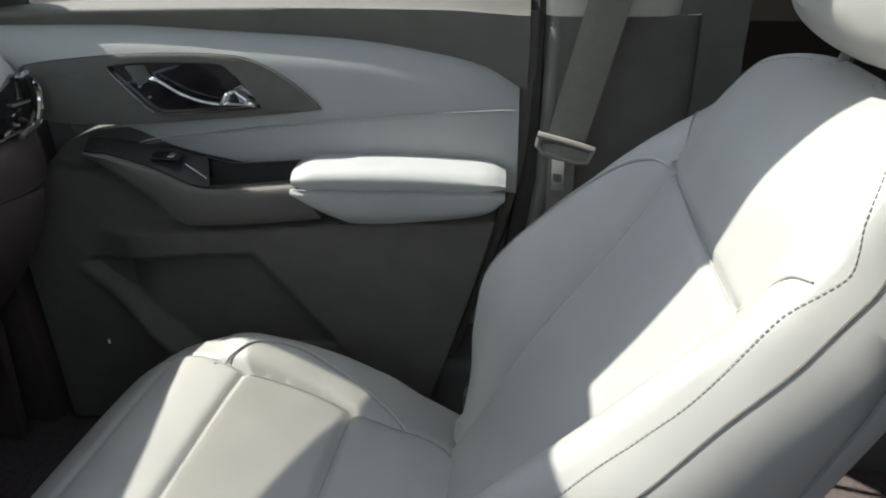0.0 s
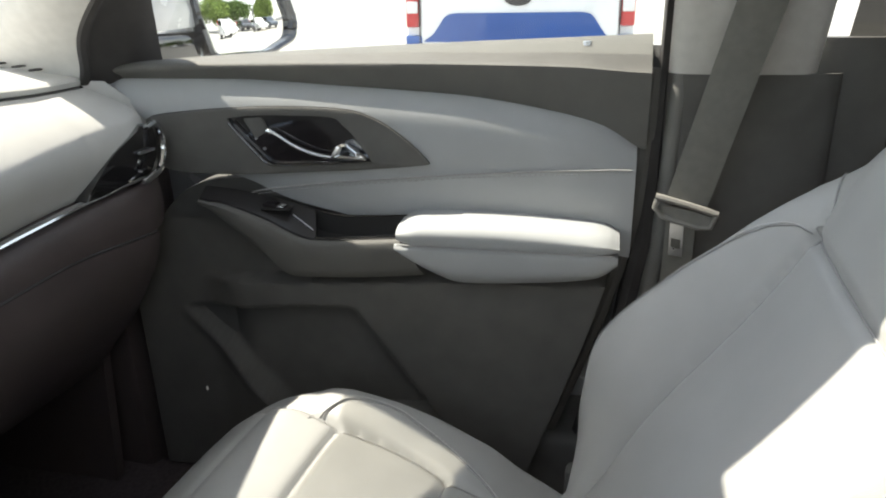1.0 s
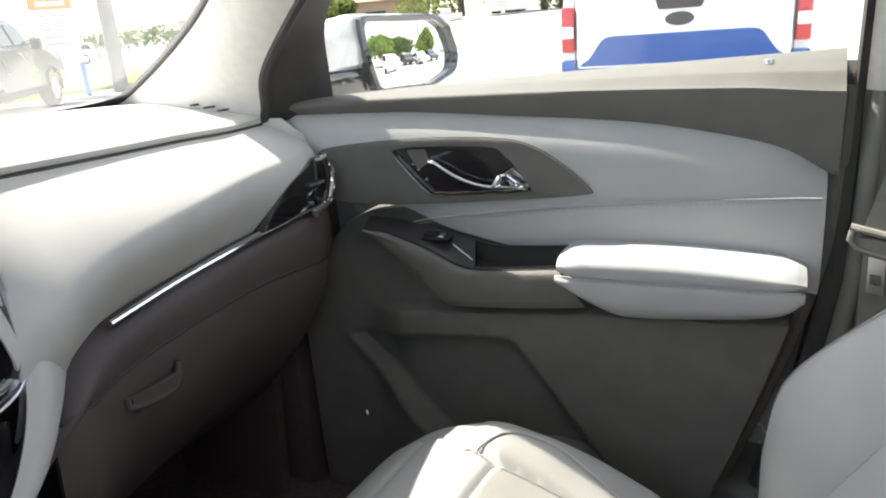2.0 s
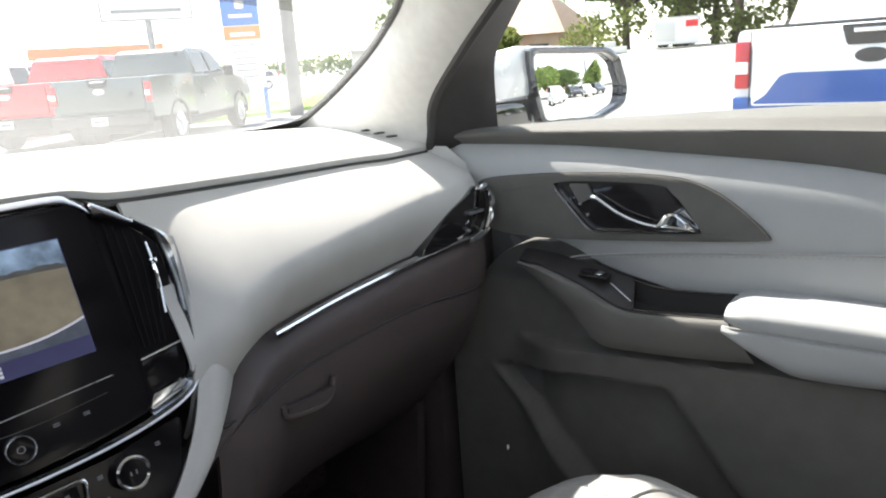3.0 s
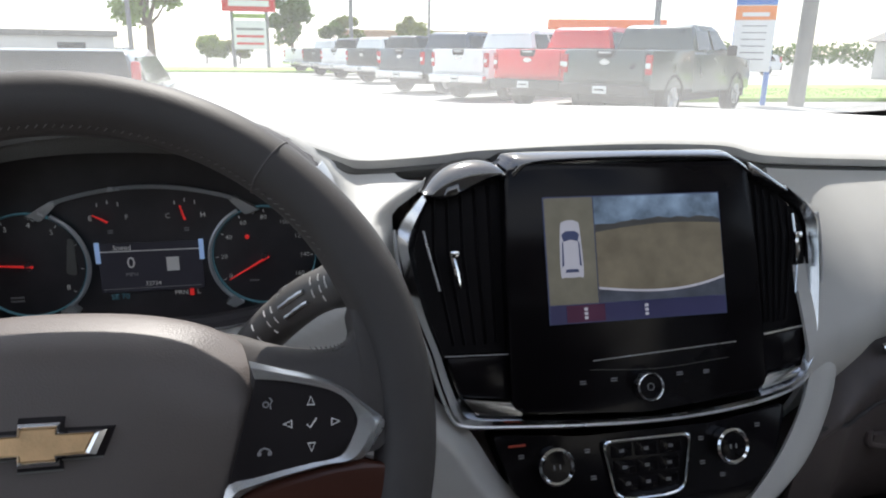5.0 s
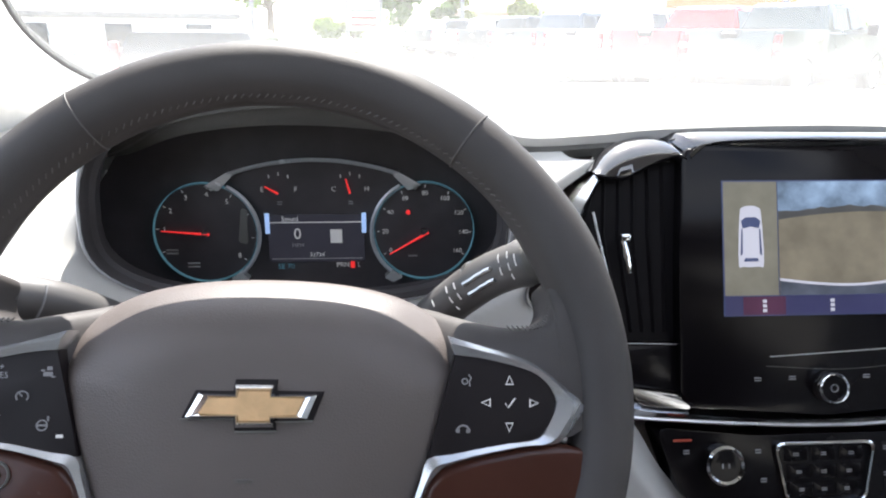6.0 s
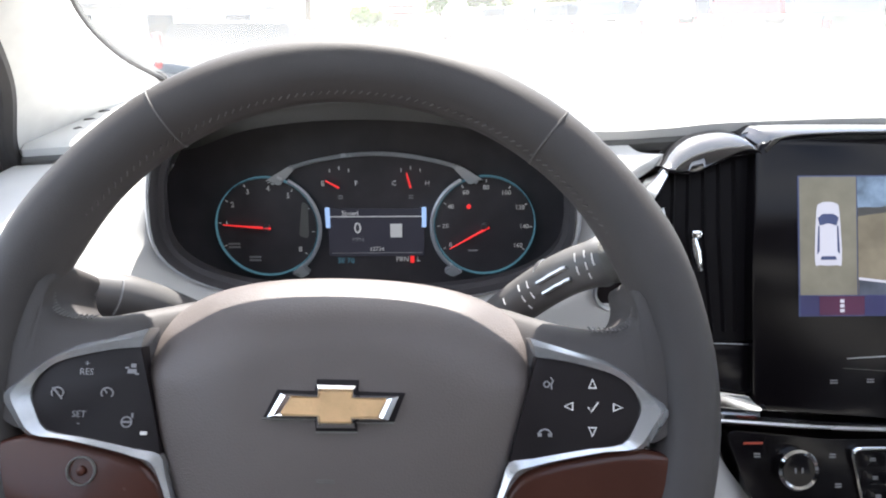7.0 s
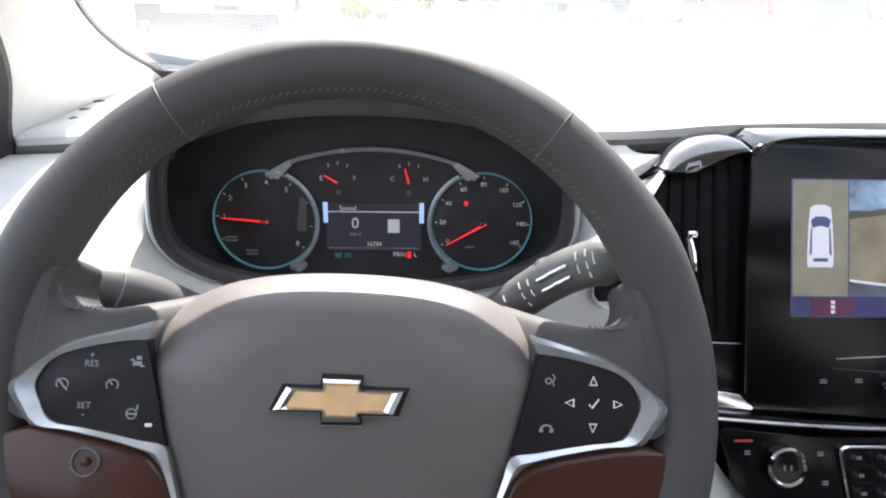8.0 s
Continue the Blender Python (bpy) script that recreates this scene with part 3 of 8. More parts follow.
part("handle", joined(tube(curve([(0.274, 0.750, 0.952), (0.277, 0.751, 0.938), (0.300, 0.757, 0.928), (0.345, 0.770, 0.917), (0.362, 0.773, 0.925), (0.368, 0.772, 0.948)], 5), 0.0042, 8), skin([[(0.278, 0.753, 0.948), (0.278, 0.755, 0.934)], [(0.32, 0.764, 0.940), (0.32, 0.767, 0.924)], [(0.364, 0.774, 0.936), (0.362, 0.777, 0.920)]], 0.006)), M_LOWDASH, glove, "charcoal glove box pull", True)
part("knee_panel", skin([[(x, 0.80, 0.96), (x, 0.79, 0.86), (x, 0.90, 0.62), (x, 1.1, 0.48)] for x in (-0.73, -0.45, -0.17)], 0.01), M_LOWDASH, dash, "charcoal panel under the steering column", True)
part("under_panel", skin([[(x, 0.83, 0.90), (x, 0.98, 0.70), (x, 1.2, 0.62)] for x in (0.12, 0.4, 0.72)], 0.01), M_LOWDASH, dash, "charcoal panel under the glove box", True)
end_cap = part("end_cap", skin([[(0.742, 0.905, 1.185), (0.758, 0.87, 1.18), (0.772, 0.84, 1.15)], [(0.745, 0.86, 1.15), (0.772, 0.815, 1.135), (0.785, 0.812, 1.11)], [(0.745, 0.83, 1.08), (0.778, 0.805, 1.09), (0.79, 0.815, 1.08)], [(0.735, 0.82, 1.04), (0.765, 0.808, 1.04), (0.79, 0.83, 1.03)], [(0.725, 0.81, 0.97), (0.76, 0.81, 0.97), (0.79, 0.85, 0.97)]], 0.004), M_CREAM, dash, "pale end cap of the dash", True)
end_cap.location.y += 0.024

# passenger vent
vent_outline = [(0.582, 1.044), (0.608, 1.070), (0.645, 1.096), (0.684, 1.112), (0.725, 1.124), (0.752, 1.125), (0.765, 1.110), (0.766, 1.092), (0.757, 1.072), (0.742, 1.060), (0.702, 1.051), (0.64, 1.046)]
vent_outline = [(x if x < 0.70 else 0.70 + (x - 0.70) * 0.62, z) for x, z in vent_outline]
vo = [Vector(p) for p in curve([(p[0], 0, p[1]) for p in vent_outline], 4, True)]
vo = [(p.x, p.z) for p in vo]
vent = part("side_vent", prism(vo, 0.800, 0.84, 0.003), M_GLOSS, dash, "gloss black side air vent", True)
part("vane", rbox(0.035, 0.006, 0.004, 0.0015, at=(0.712, 0.797, 1.088)), M_SATIN, vent, "silver vane knob", True)
vent_ring = [Vector((p[0], 0.789, p[1])) for p in curve([(q[0], q[1], 0) for q in [(0.710, 1.125), (0.730, 1.127), (0.742, 1.112), (0.743, 1.090), (0.735, 1.069), (0.720, 1.055), (0.685, 1.046)]], 6)]
part("vent_ring", tube(vent_ring, 0.0052, 8), M_CHROME, vent, "bright chrome vent surround", True)

# ---- driver's side of the dash ----
CX = -0.398


def oval(hw, hh, n=48, sq=2.6, dz=0.0, flat_bottom=0.57):
    out = []
    for i in range(n):
        a = 2 * math.pi * i / n
        c, s = math.cos(a), math.sin(a)
        z = abs(s) ** (2 / sq) * math.copysign(hh, s)
        out.append((abs(c) ** (2 / sq) * math.copysign(hw, c), (z if z > 0 else z * flat_bottom) + dz))
    return out


y_side = table([0.90, 0.96, 1.03, 1.08, 1.12, 1.17, 1.217, 1.28], [0.79, 0.77, 0.69, 0.650, 0.668, 0.730, 0.798, 0.83])
y_mid = table([0.90, 0.96, 1.03, 1.09, 1.17, 1.28], [0.80, 0.785, 0.738, 0.738, 0.752, 0.765])
x_right = table([0.90, 0.95, 0.985, 1.02, 1.05, 1.10, 1.185, 1.20, 1.215, 1.24], [-0.08, -0.100, -0.128, -0.150, -0.178, -0.194, -0.203, -0.185, -0.160, -0.12])
def y_scoop(x, z):
    """The hollow between gauges and centre stack: a shelf from the pad's lip, then a steep wall."""
    return max(ey(x) - 0.006 - (ez(x) - 0.0185 - z) * 2.1, 0.688 + (z - 1.0) * 0.15)


bm = bmesh.new()
grid = []
for i in range(141):
    s_ = i / 140
    col = []
    for j in range(61):
        xa = lerp(-0.742, -0.206, s_)
        z = lerp(ez(xa) - 0.0185, 0.90, j / 60)
        x = lerp(-0.742, x_right(z), s_)
        u, v = (x - CX) / 0.150, (z - 1.172) / (0.100 if z > 1.172 else 0.058)
        q = (abs(u) ** 2.6 + abs(v) ** 2.6) ** (1 / 2.6)
        off = min(1, max(0, (q - 1.0) / 0.14)) * min(1, abs(u) / 0.5)
        off = off * off * (3 - 2 * off)
        y = lerp(y_mid(z), y_side(z) if x < CX else y_scoop(x, z), off)
        k = min(1, max(0, (x_right(z) - x) / 0.022))
        y = lerp(0.759 - (1.2 - z) * 0.331 + 0.014, y, k * k * (3 - 2 * k)) if x > -0.3 else y
        if j < 5 and x < CX + 0.09:
            y = lerp(ey(x) - 0.002, y, j / 5) if x > -0.6 else lerp(ey(x) - 0.002, y, (j / 5) ** 0.5)
        # the opening round the gauges
        inside = q < 1
        if inside and q > 0.75:
            x, z = CX + (x - CX) / q, 1.172 + (z - 1.172) / q
        col.append((bm.verts.new((x, y, z)), q))
    grid.append(col)
for p, q in zip(grid, grid[1:]):
    for j in range(60):
        quad = (p[j], p[j + 1], q[j + 1], q[j])
        if max(v[1] for v in quad) > 1.0 and min(v[1] for v in quad) > 0.75:
            bm.faces.new([v[0] for v in quad])
bmesh.ops.delete(bm, geom=[v for v in bm.verts if not v.link_faces], context="VERTS")
part("driver_panel", bm, M_CREAM, dash, "pale panel round the gauges", True, smooth=60)
part("start_button", tube([(-0.2203, 0.735, 1.142), (-0.2203, 0.702, 1.1317)], 0.0175, 24), M_BUTTON, dash, "round black start button", True)
part("button_ring", tube([Vector((-0.2203, 0.7005, 1.1315)) + Vector((0.0185 * math.cos(a), -0.3 * 0.0185 * math.sin(a), 0.0178 * math.sin(a))) for a in [2 * math.pi * i / 24 for i in range(24)]], 0.0016, 6, True), M_SATIN, dash, "silver ring round the start button", True)

# ---- instrument cluster ----
cluster = thing("instrument_cluster", pose(CX, 0.835, 1.145), "black instrument cluster with red needles in a deep hood", "instrument cluster")
board = oval(0.19, 0.105, dz=0.012, flat_bottom=0.75)
part("gauge_board", prism(board, 0.0, 0.012), M_GAUGE, cluster, "black gauge face")
lip, inner = oval(0.146, 0.0985, dz=0.027), oval(0.188, 0.108, dz=0.012, flat_bottom=0.75)
bmv = [[(p[0], lerp(-0.100, 0.0, j / 5), p[1]) for p in [(lerp(a[0], b[0], j / 5), lerp(a[1], b[1], j / 5)) for a, b in zip(lip, inner)]] for j in range(6)]
part("hood", skin([row + row[:1] for row in bmv], 0.004), M_HOOD, cluster, "matt black funnel hood")
outer_lip = oval(0.1505, 0.1025, dz=0.027)
part("hood_rim", band(outer_lip, lip, -0.106, -0.080, 0.004), M_HOOD, cluster, "dark hood rim")
strip_rows = []
for p, q in zip(oval(0.157, 0.106, dz=0.027, n=96)[40:98] + oval(0.157, 0.106, dz=0.027, n=96)[:9], oval(0.149, 0.101, dz=0.027, n=96)[40:98] + oval(0.149, 0.101, dz=0.027, n=96)[:9]):
    low = max(0.0, -(p[1] - 0.027) / 0.06)
    o_ = (p[0], p[1] - 0.004 * low)
    strip_rows.append([(o_[0], -0.090, o_[1]), (lerp(o_[0], q[0], 0.3), -0.102, lerp(o_[1], q[1], 0.3)), (lerp(o_[0], q[0], 0.7), -0.107, lerp(o_[1], q[1], 0.7)), (q[0], -0.106, q[1])])
part("rim_trim", skin(strip_rows, 0.002), M_TRIMLIGHT, cluster, "silver trim under the hood")
for gx, name, label in ((-0.093, "tachometer", "round tachometer with blue ring"), (0.093, "speedometer", "round speedometer with blue ring")):
    g = part(name, disc(0.042, -0.004, 0.001, (gx, -0.004), 0.001, 40), M_GAUGE, cluster, label)
    part("gauge_ring", ring(0.0436, 0.0430, -0.006, 0.0, (gx, -0.004)), M_BLUEGLOW, g, "thin glowing blue ring")
    part("bezel_ring", tube([Vector((gx + 0.0455 * math.cos(a), -0.007, -0.004 + 0.0455 * math.sin(a))) for a in np.linspace(-1.1, 1.1, 24) + (0 if gx < 0 else math.pi)], 0.0019, 6), M_TRIMLIGHT, g, "silver arc beside the gauge")
    ticks = 9
    for i in range(ticks):
        a = radians(204 - 30 * i) if gx < 0 else radians(210 - 30.2 * i)
        c, s = math.cos(a), math.sin(a)
        part("tick", tube([(gx + 0.0385 * c, -0.0052, -0.004 + 0.0385 * s), (gx + 0.0408 * c, -0.0052, -0.004 + 0.0408 * s)], 0.0004, 5), M_WHITEPRINT, g)
        word = str(i) if gx < 0 else str(i * 20)
        if gx > 0 or i > 0:
            lettering("numeral", word, 0.0062 if gx < 0 else 0.0056, M_WHITEPRINT, g, gx + 0.0338 * c, -0.004 + 0.0338 * s, -0.0052)
    na = radians(175) if gx < 0 else radians(213)
    part("needle", tube([(gx - 0.004 * math.cos(na), -0.009, -0.004), (gx + 0.036 * math.cos(na), -0.008, -0.004 + 0.036 * math.sin(na))], [0.0013, 0.0005], 6), M_REDGLOW, g, "glowing red needle")
    part("needle_hub", disc(0.003, -0.010, -0.004, (gx, -0.004), 0.001, 20), M_GAUGE, g)
bars("unlit_print", -0.122, -0.020, -0.0052, 0.010, 0.006, 2, M_DIMPRINT, cluster)
bars("unlit_print", -0.105, -0.032, -0.0052, 0.010, 0.006, 2, M_DIMPRINT, cluster)
bars("unlit_print", 0.083, -0.026, -0.0052, 0.008, 0.003, 1, M_DIMPRINT, cluster)
part("warning_light", disc(0.0019, -0.0056, -0.004, (0.079, 0.013), n=12), M_REDGLOW, cluster, "red warning light")
# reflection over the tachometer, put in as a mid grey patch
part("tach_reflection", prism(rounded([(-0.066, -0.012), (-0.058, -0.014), (-0.057, 0.016), (-0.062, 0.018)], 0.003), -0.0056, -0.004), M_MIDGREY, cluster, "reflection put in as a pale patch on the tachometer face")
# driver display
disp = part("driver_display", prism(rounded([(-0.041, -0.031), (0.041, -0.031), (0.041, 0.011), (-0.041, 0.011)], 0.002), -0.003, 0.002), M_DISPLAY, cluster, "small lit driver display")
for x in (-0.041, 0.041):
    part("display_bar", rbox(0.004, 0.001, 0.018, 0.0005, at=(x, -0.0045, 0.004)), M_BLUEBAR, disp, "glowing blue side bar")
part("display_line", rbox(0.078, 0.0006, 0.0008, 0, at=(0, -0.0035, 0.0045)), M_WHITEPRINT, disp)
part("display_line", rbox(0.078, 0.0006, 0.0006, 0, at=(0, -0.0035, -0.028)), M_DIMPRINT, disp)
lettering("numeral", "0", 0.014, M_WHITEPRINT, disp, -0.016, -0.006, -0.0036)
lettering("words", "MPH", 0.005, M_DIMPRINT, disp, -0.016, -0.016, -0.0036)
lettering("words", "Speed", 0.006, M_WHITEPRINT, disp, -0.022, 0.0075, -0.0036)
lettering("numeral", "32734", 0.0052, M_WHITEPRINT, disp, 0.0, -0.0245, -0.0036)
part("display_icon", rbox(0.010, 0.0006, 0.012, 0, at=(0.017, -0.0035, -0.008)), M_WHITEPRINT, disp, "white page icon")
lettering("words", "SE 70", 0.0065, M_BLUEGLOW, disp, -0.027, -0.035, -0.0036)
lettering("words", "PRN", 0.006, M_WHITEPRINT, disp, 0.022, -0.034, -0.0036)
lettering("words", "L", 0.006, M_WHITEPRINT, disp, 0.036, -0.034, -0.0036)
part("gear_marker", rbox(0.0035, 0.0006, 0.006, 0, at=(0.0305, -0.0036, -0.034)), M_REDGLOW, disp, "red gear marker")
for x, a, w0, w1 in ((-0.030, 150, "E", "F"), (0.030, 105, "C", "H")):
    fa = radians(a)
    part("needle", tube([(x, -0.006, 0.030), (x + 0.013 * math.cos(fa), -0.006, 0.030 + 0.013 * math.sin(fa))], [0.001, 0.0006], 6), M_REDGLOW, cluster, "short red needle")
    lettering("letter", w0, 0.006, M_WHITEPRINT, cluster, x - 0.014, 0.033, -0.0022)
    lettering("letter", w1, 0.006, M_WHITEPRINT, cluster, x + 0.014, 0.033, -0.0022)
    for k in (-1, 0, 1):
        part("tick", rbox(0.0008, 0.0006, 0.003, 0, at=(x + 0.008 * k, -0.001, 0.046 - 0.002 * abs(k))), M_WHITEPRINT, cluster)
    bars("gauge_icon", x, 0.021, -0.001, 0.004, 0.004, 2, M_DIMPRINT, cluster)
arc = curve([(-0.086, -0.006, 0.034), (-0.07, -0.006, 0.047), (-0.035, -0.006, 0.056), (0, -0.006, 0.059), (0.035, -0.006, 0.056), (0.07, -0.006, 0.047), (0.086, -0.006, 0.034)], 6)
part("silver_arch", tube(arc, 0.0020, 6), M_SILVERPAINT, cluster, "thin silver arch over the small gauges")
for s in (-1, 1):
    part("arch_foot", prism(rounded([(s * 0.091, 0.037), (s * 0.071, 0.0490), (s * 0.066, 0.0465), (s * 0.079, 0.033)], 0.001), -0.009, 0.0, 0.001), M_SILVERPAINT, cluster, "silver corner piece")
    part("arch_foot", prism(rounded([(s * 0.074, -0.0445), (s * 0.0655, -0.0375), (s * 0.058, -0.0445), (s * 0.0655, -0.049)], 0.001), -0.009, 0.0, 0.001), M_SILVERPAINT, cluster, "silver corner piece")

# ---- steering wheel ----
WHEEL = pose(-0.3945, 0.553, 1.140, -24, 0, 0) @ pose(0, 0, 0, 0, 2.0, 0)
wheel = thing("steering_wheel", WHEEL, "black leather steering wheel with silver spoke trim", "steering wheel")
R = 0.1662
RIM_Z = -0.0085
n = 120


def rim_mesh():
    rows = []
    for i in range(n + 1):
        a = 2 * math.pi * i / n
        c, s = math.cos(a), math.sin(a)
        grip = 1 + 0.08 * math.exp(-((abs(math.degrees(math.atan2(s, abs(c)))) - 28) / 9) ** 2)
        row = []
        for j in range(24):
            t = 2 * math.pi * j / 24
            rr, dd = 0.0158 * grip * math.cos(t), 0.0185 * grip * math.sin(t)
            # a shallow channel where the wrap is sewn on the inner face
            sink = 0.0009 * math.exp(-((math.degrees(t) - 207) / 9) ** 2)
            rr += sink
            row.append(((R + rr) * c, dd, RIM_Z + (R + rr) * s))
        rows.append(row)
    return skin(rows, closed=True)


part("rim", rim_mesh(), M_WHEEL, wheel, "dark leather wheel rim", smooth=60)
for a in (53.6, 124):
    c, s = math.cos(radians(a)), math.sin(radians(a))
    part("rim_joint", tube([((R + 0.0160 * math.cos(t)) * c, 0.0187 * math.sin(t), RIM_Z + (R + 0.0160 * math.cos(t)) * s) for t in [2 * math.pi * j / 24 for j in range(24)]], 0.0005, 5, True), M_DARKTHREAD, wheel, "stitched leather joint")
for a0, a1 in ((22, 158), (200, 340)):
    stitch = []
    for i in range(int((a1 - a0) / 1.5)):
        a = radians(a0 + i * 1.5)
        b = a + radians(0.8)
        stitch.append(tube([((R - 0.0138) * math.cos(a), -0.0088, RIM_Z + (R - 0.0138) * math.sin(a)), ((R - 0.0146) * math.cos(b), -0.0062, RIM_Z + (R - 0.0146) * math.sin(b))], 0.00042, 4))
    part("stitching", joined(*stitch), M_DARKTHREAD, wheel, "dark cross stitching along the inner rim")


def both_sides(half):
    """A closed outline from its right half, given from the top middle to the bottom middle."""
    return half + [(-p[0], p[1]) for p in half[::-1] if abs(p[0]) > 1e-6]


# airbag cover: flat face whose upper part rolls back
hub_half = [(0.0, 0.0527), (0.026, 0.0518), (0.048, 0.0490), (0.067, 0.0438), (0.0805, 0.0365), (0.0905, 0.0265), (0.0935, 0.0180), (0.0915, 0.0080), (0.0885, -0.0045), (0.0838, -0.0230), (0.0795, -0.0345), (0.0728, -0.0530), (0.063, -0.0800), (0.030, -0.0960), (0.0, -0.0975)]
hub = curve([(p[0], 0, p[1]) for p in both_sides(hub_half)], 4, True)
edge_d = table([-0.1, -0.03, 0.0, 0.022, 0.04, 0.06], [-0.009, -0.010, -0.009, 0.004, 0.013, 0.014])
rows = [[(p.x, 0.03, p.z) for p in hub]]
for sc in (1.0, 0.992, 0.975, 0.95, 0.91, 0.86, 0.80, 0.74, 0.68, 0.60, 0.52, 0.44, 0.3, 0.15, 0.02):
    roll = (max(0.0, sc - 0.46) / 0.54) ** 2.1
    lip = 0.0022 * max(0.0, (sc - 0.96) / 0.04) ** 2
    rows.append([(p.x * sc, -0.0215 + (edge_d(p.z) + 0.0215) * roll + lip, (p.z + 0.01) * sc - 0.01) for p in hub])
part("hub_backing", prism(rounded([(-0.104, 0.022), (-0.07, 0.036), (0.07, 0.036), (0.104, 0.022), (0.098, -0.06), (0.08, -0.115), (-0.08, -0.115), (-0.098, -0.06)], 0.01), 0.012, 0.036), M_BUTTON, wheel, "black backing behind the airbag cover")
part("airbag_cover", skin(rows, closed=True, caps=True), M_HUB, wheel, "grained grey airbag cover", smooth=60)
bow = [(-0.0294, -0.0124), (-0.0240, -0.0020), (-0.0082, -0.0024), (-0.0080, 0.0021), (0.0094, 0.0021), (0.0090, -0.0022), (0.0287, -0.0020), (0.0243, -0.0128), (0.0090, -0.0131), (0.0096, -0.0165), (-0.0074, -0.0168), (-0.0078, -0.0122)]
bc = Vector((0.0003, -0.0073))
small = [(bc.x + (p[0] - bc.x) * 0.80, bc.y + (p[1] - bc.y) * 0.70) for p in bow]
em = part("emblem", band(bow, small, -0.0255, -0.018, 0.0016), M_CHROME, wheel, "chrome-edged gold emblem plate", smooth=20)
part("emblem_face", prism(small, -0.0262, -0.018, 0.0003), M_GOLD, em, "gold emblem face", smooth=0)
backing = [(bc.x + (p[0] - bc.x) * 1.10, bc.y + (p[1] - bc.y) * 1.24) for p in bow]
part("emblem_recess", prism(backing, -0.0222, -0.018, 0.0004), M_BUTTON, em, "dark recess round the emblem", smooth=0)
part("emblem_lip", joined(tube([(backing[0][0], -0.0222, backing[0][1]), (backing[11][0], -0.0222, backing[11][1])], 0.0005, 5), tube([(backing[9][0], -0.0222, backing[9][1]), (backing[10][0], -0.0222, backing[10][1])], 0.0005, 5), tube([(backing[7][0], -0.0222, backing[7][1]), (backing[8][0], -0.0222, backing[8][1])], 0.0005, 5)), M_MIDGREY, em, "moulded lip under the emblem")
bars("embossed_print", -0.003, -0.0505, -0.0219, 0.020, 0.004, 1, M_DARKTHREAD, wheel)
bars("embossed_print", -0.003, -0.0405, -0.0220, 0.008, 0.002, 2, M_DARKTHREAD, wheel)
TRIM_OUT = [(0.0885, 0.0253), (0.1055, 0.0205), (0.1212, 0.0165), (0.1330, 0.0110), (0.1443, 0.0020), (0.1540, -0.0068), (0.1500, -0.0150), (0.1417, -0.0246), (0.1280, -0.0262), (0.1040, -0.0310), (0.0900, -0.0350), (0.0848, -0.0380), (0.0794, -0.0455), (0.0740, -0.0600), (0.0690, -0.0760)]
TRIM_IN = [(0.0915, 0.0165), (0.1046, 0.0150), (0.1185, 0.0120), (0.1287, 0.0088), (0.1360, 0.0035), (0.1405, -0.0050), (0.1380, -0.0130), (0.1320, -0.0222), (0.1174, -0.0246), (0.1040, -0.0270), (0.0905, -0.0297), (0.0798, -0.0318), (0.0765, -0.0410), (0.0715, -0.0570), (0.0665, -0.0740)]
SPOKE_TOP = [(0.060, 0.0430), (0.080, 0.0400), (0.0925, 0.0358), (0.105, 0.0322), (0.118, 0.0302), (0.130, 0.0305), (0.1372, 0.0345), (0.1395, 0.0420), (0.1385, 0.0530), (0.1500, 0.0560), (0.1600, 0.0400)]
SPOKE_FOOT = [(0.055, 0.010), (0.070, 0.008), (0.083, 0.004), (0.098, 0.000), (0.112, -0.008), (0.124, -0.014), (0.136, -0.020), (0.146, -0.022), (0.154, -0.018), (0.160, -0.010), (0.166, 0.0)]


def ribbon(outer, inner, d_out, d_in, d_back, rise, lean=0.4):
    """A bevelled trim strip between two lines, with a ridge along it."""
    rows = []
    for a, b in zip(outer, inner):
        rows.append([(a[0], d_back, a[1]), (a[0], d_out, a[1]), (lerp(a[0], b[0], lean), min(d_out, d_in) - rise, lerp(a[1], b[1], lean)), (b[0], d_in, b[1]), (b[0], d_back, b[1])])
    return skin(rows, closed=True, caps=True)


def fine(line, k=3):
    return [(p.x, p.y) for p in curve([(q[0], q[1], 0) for q in line], k)]


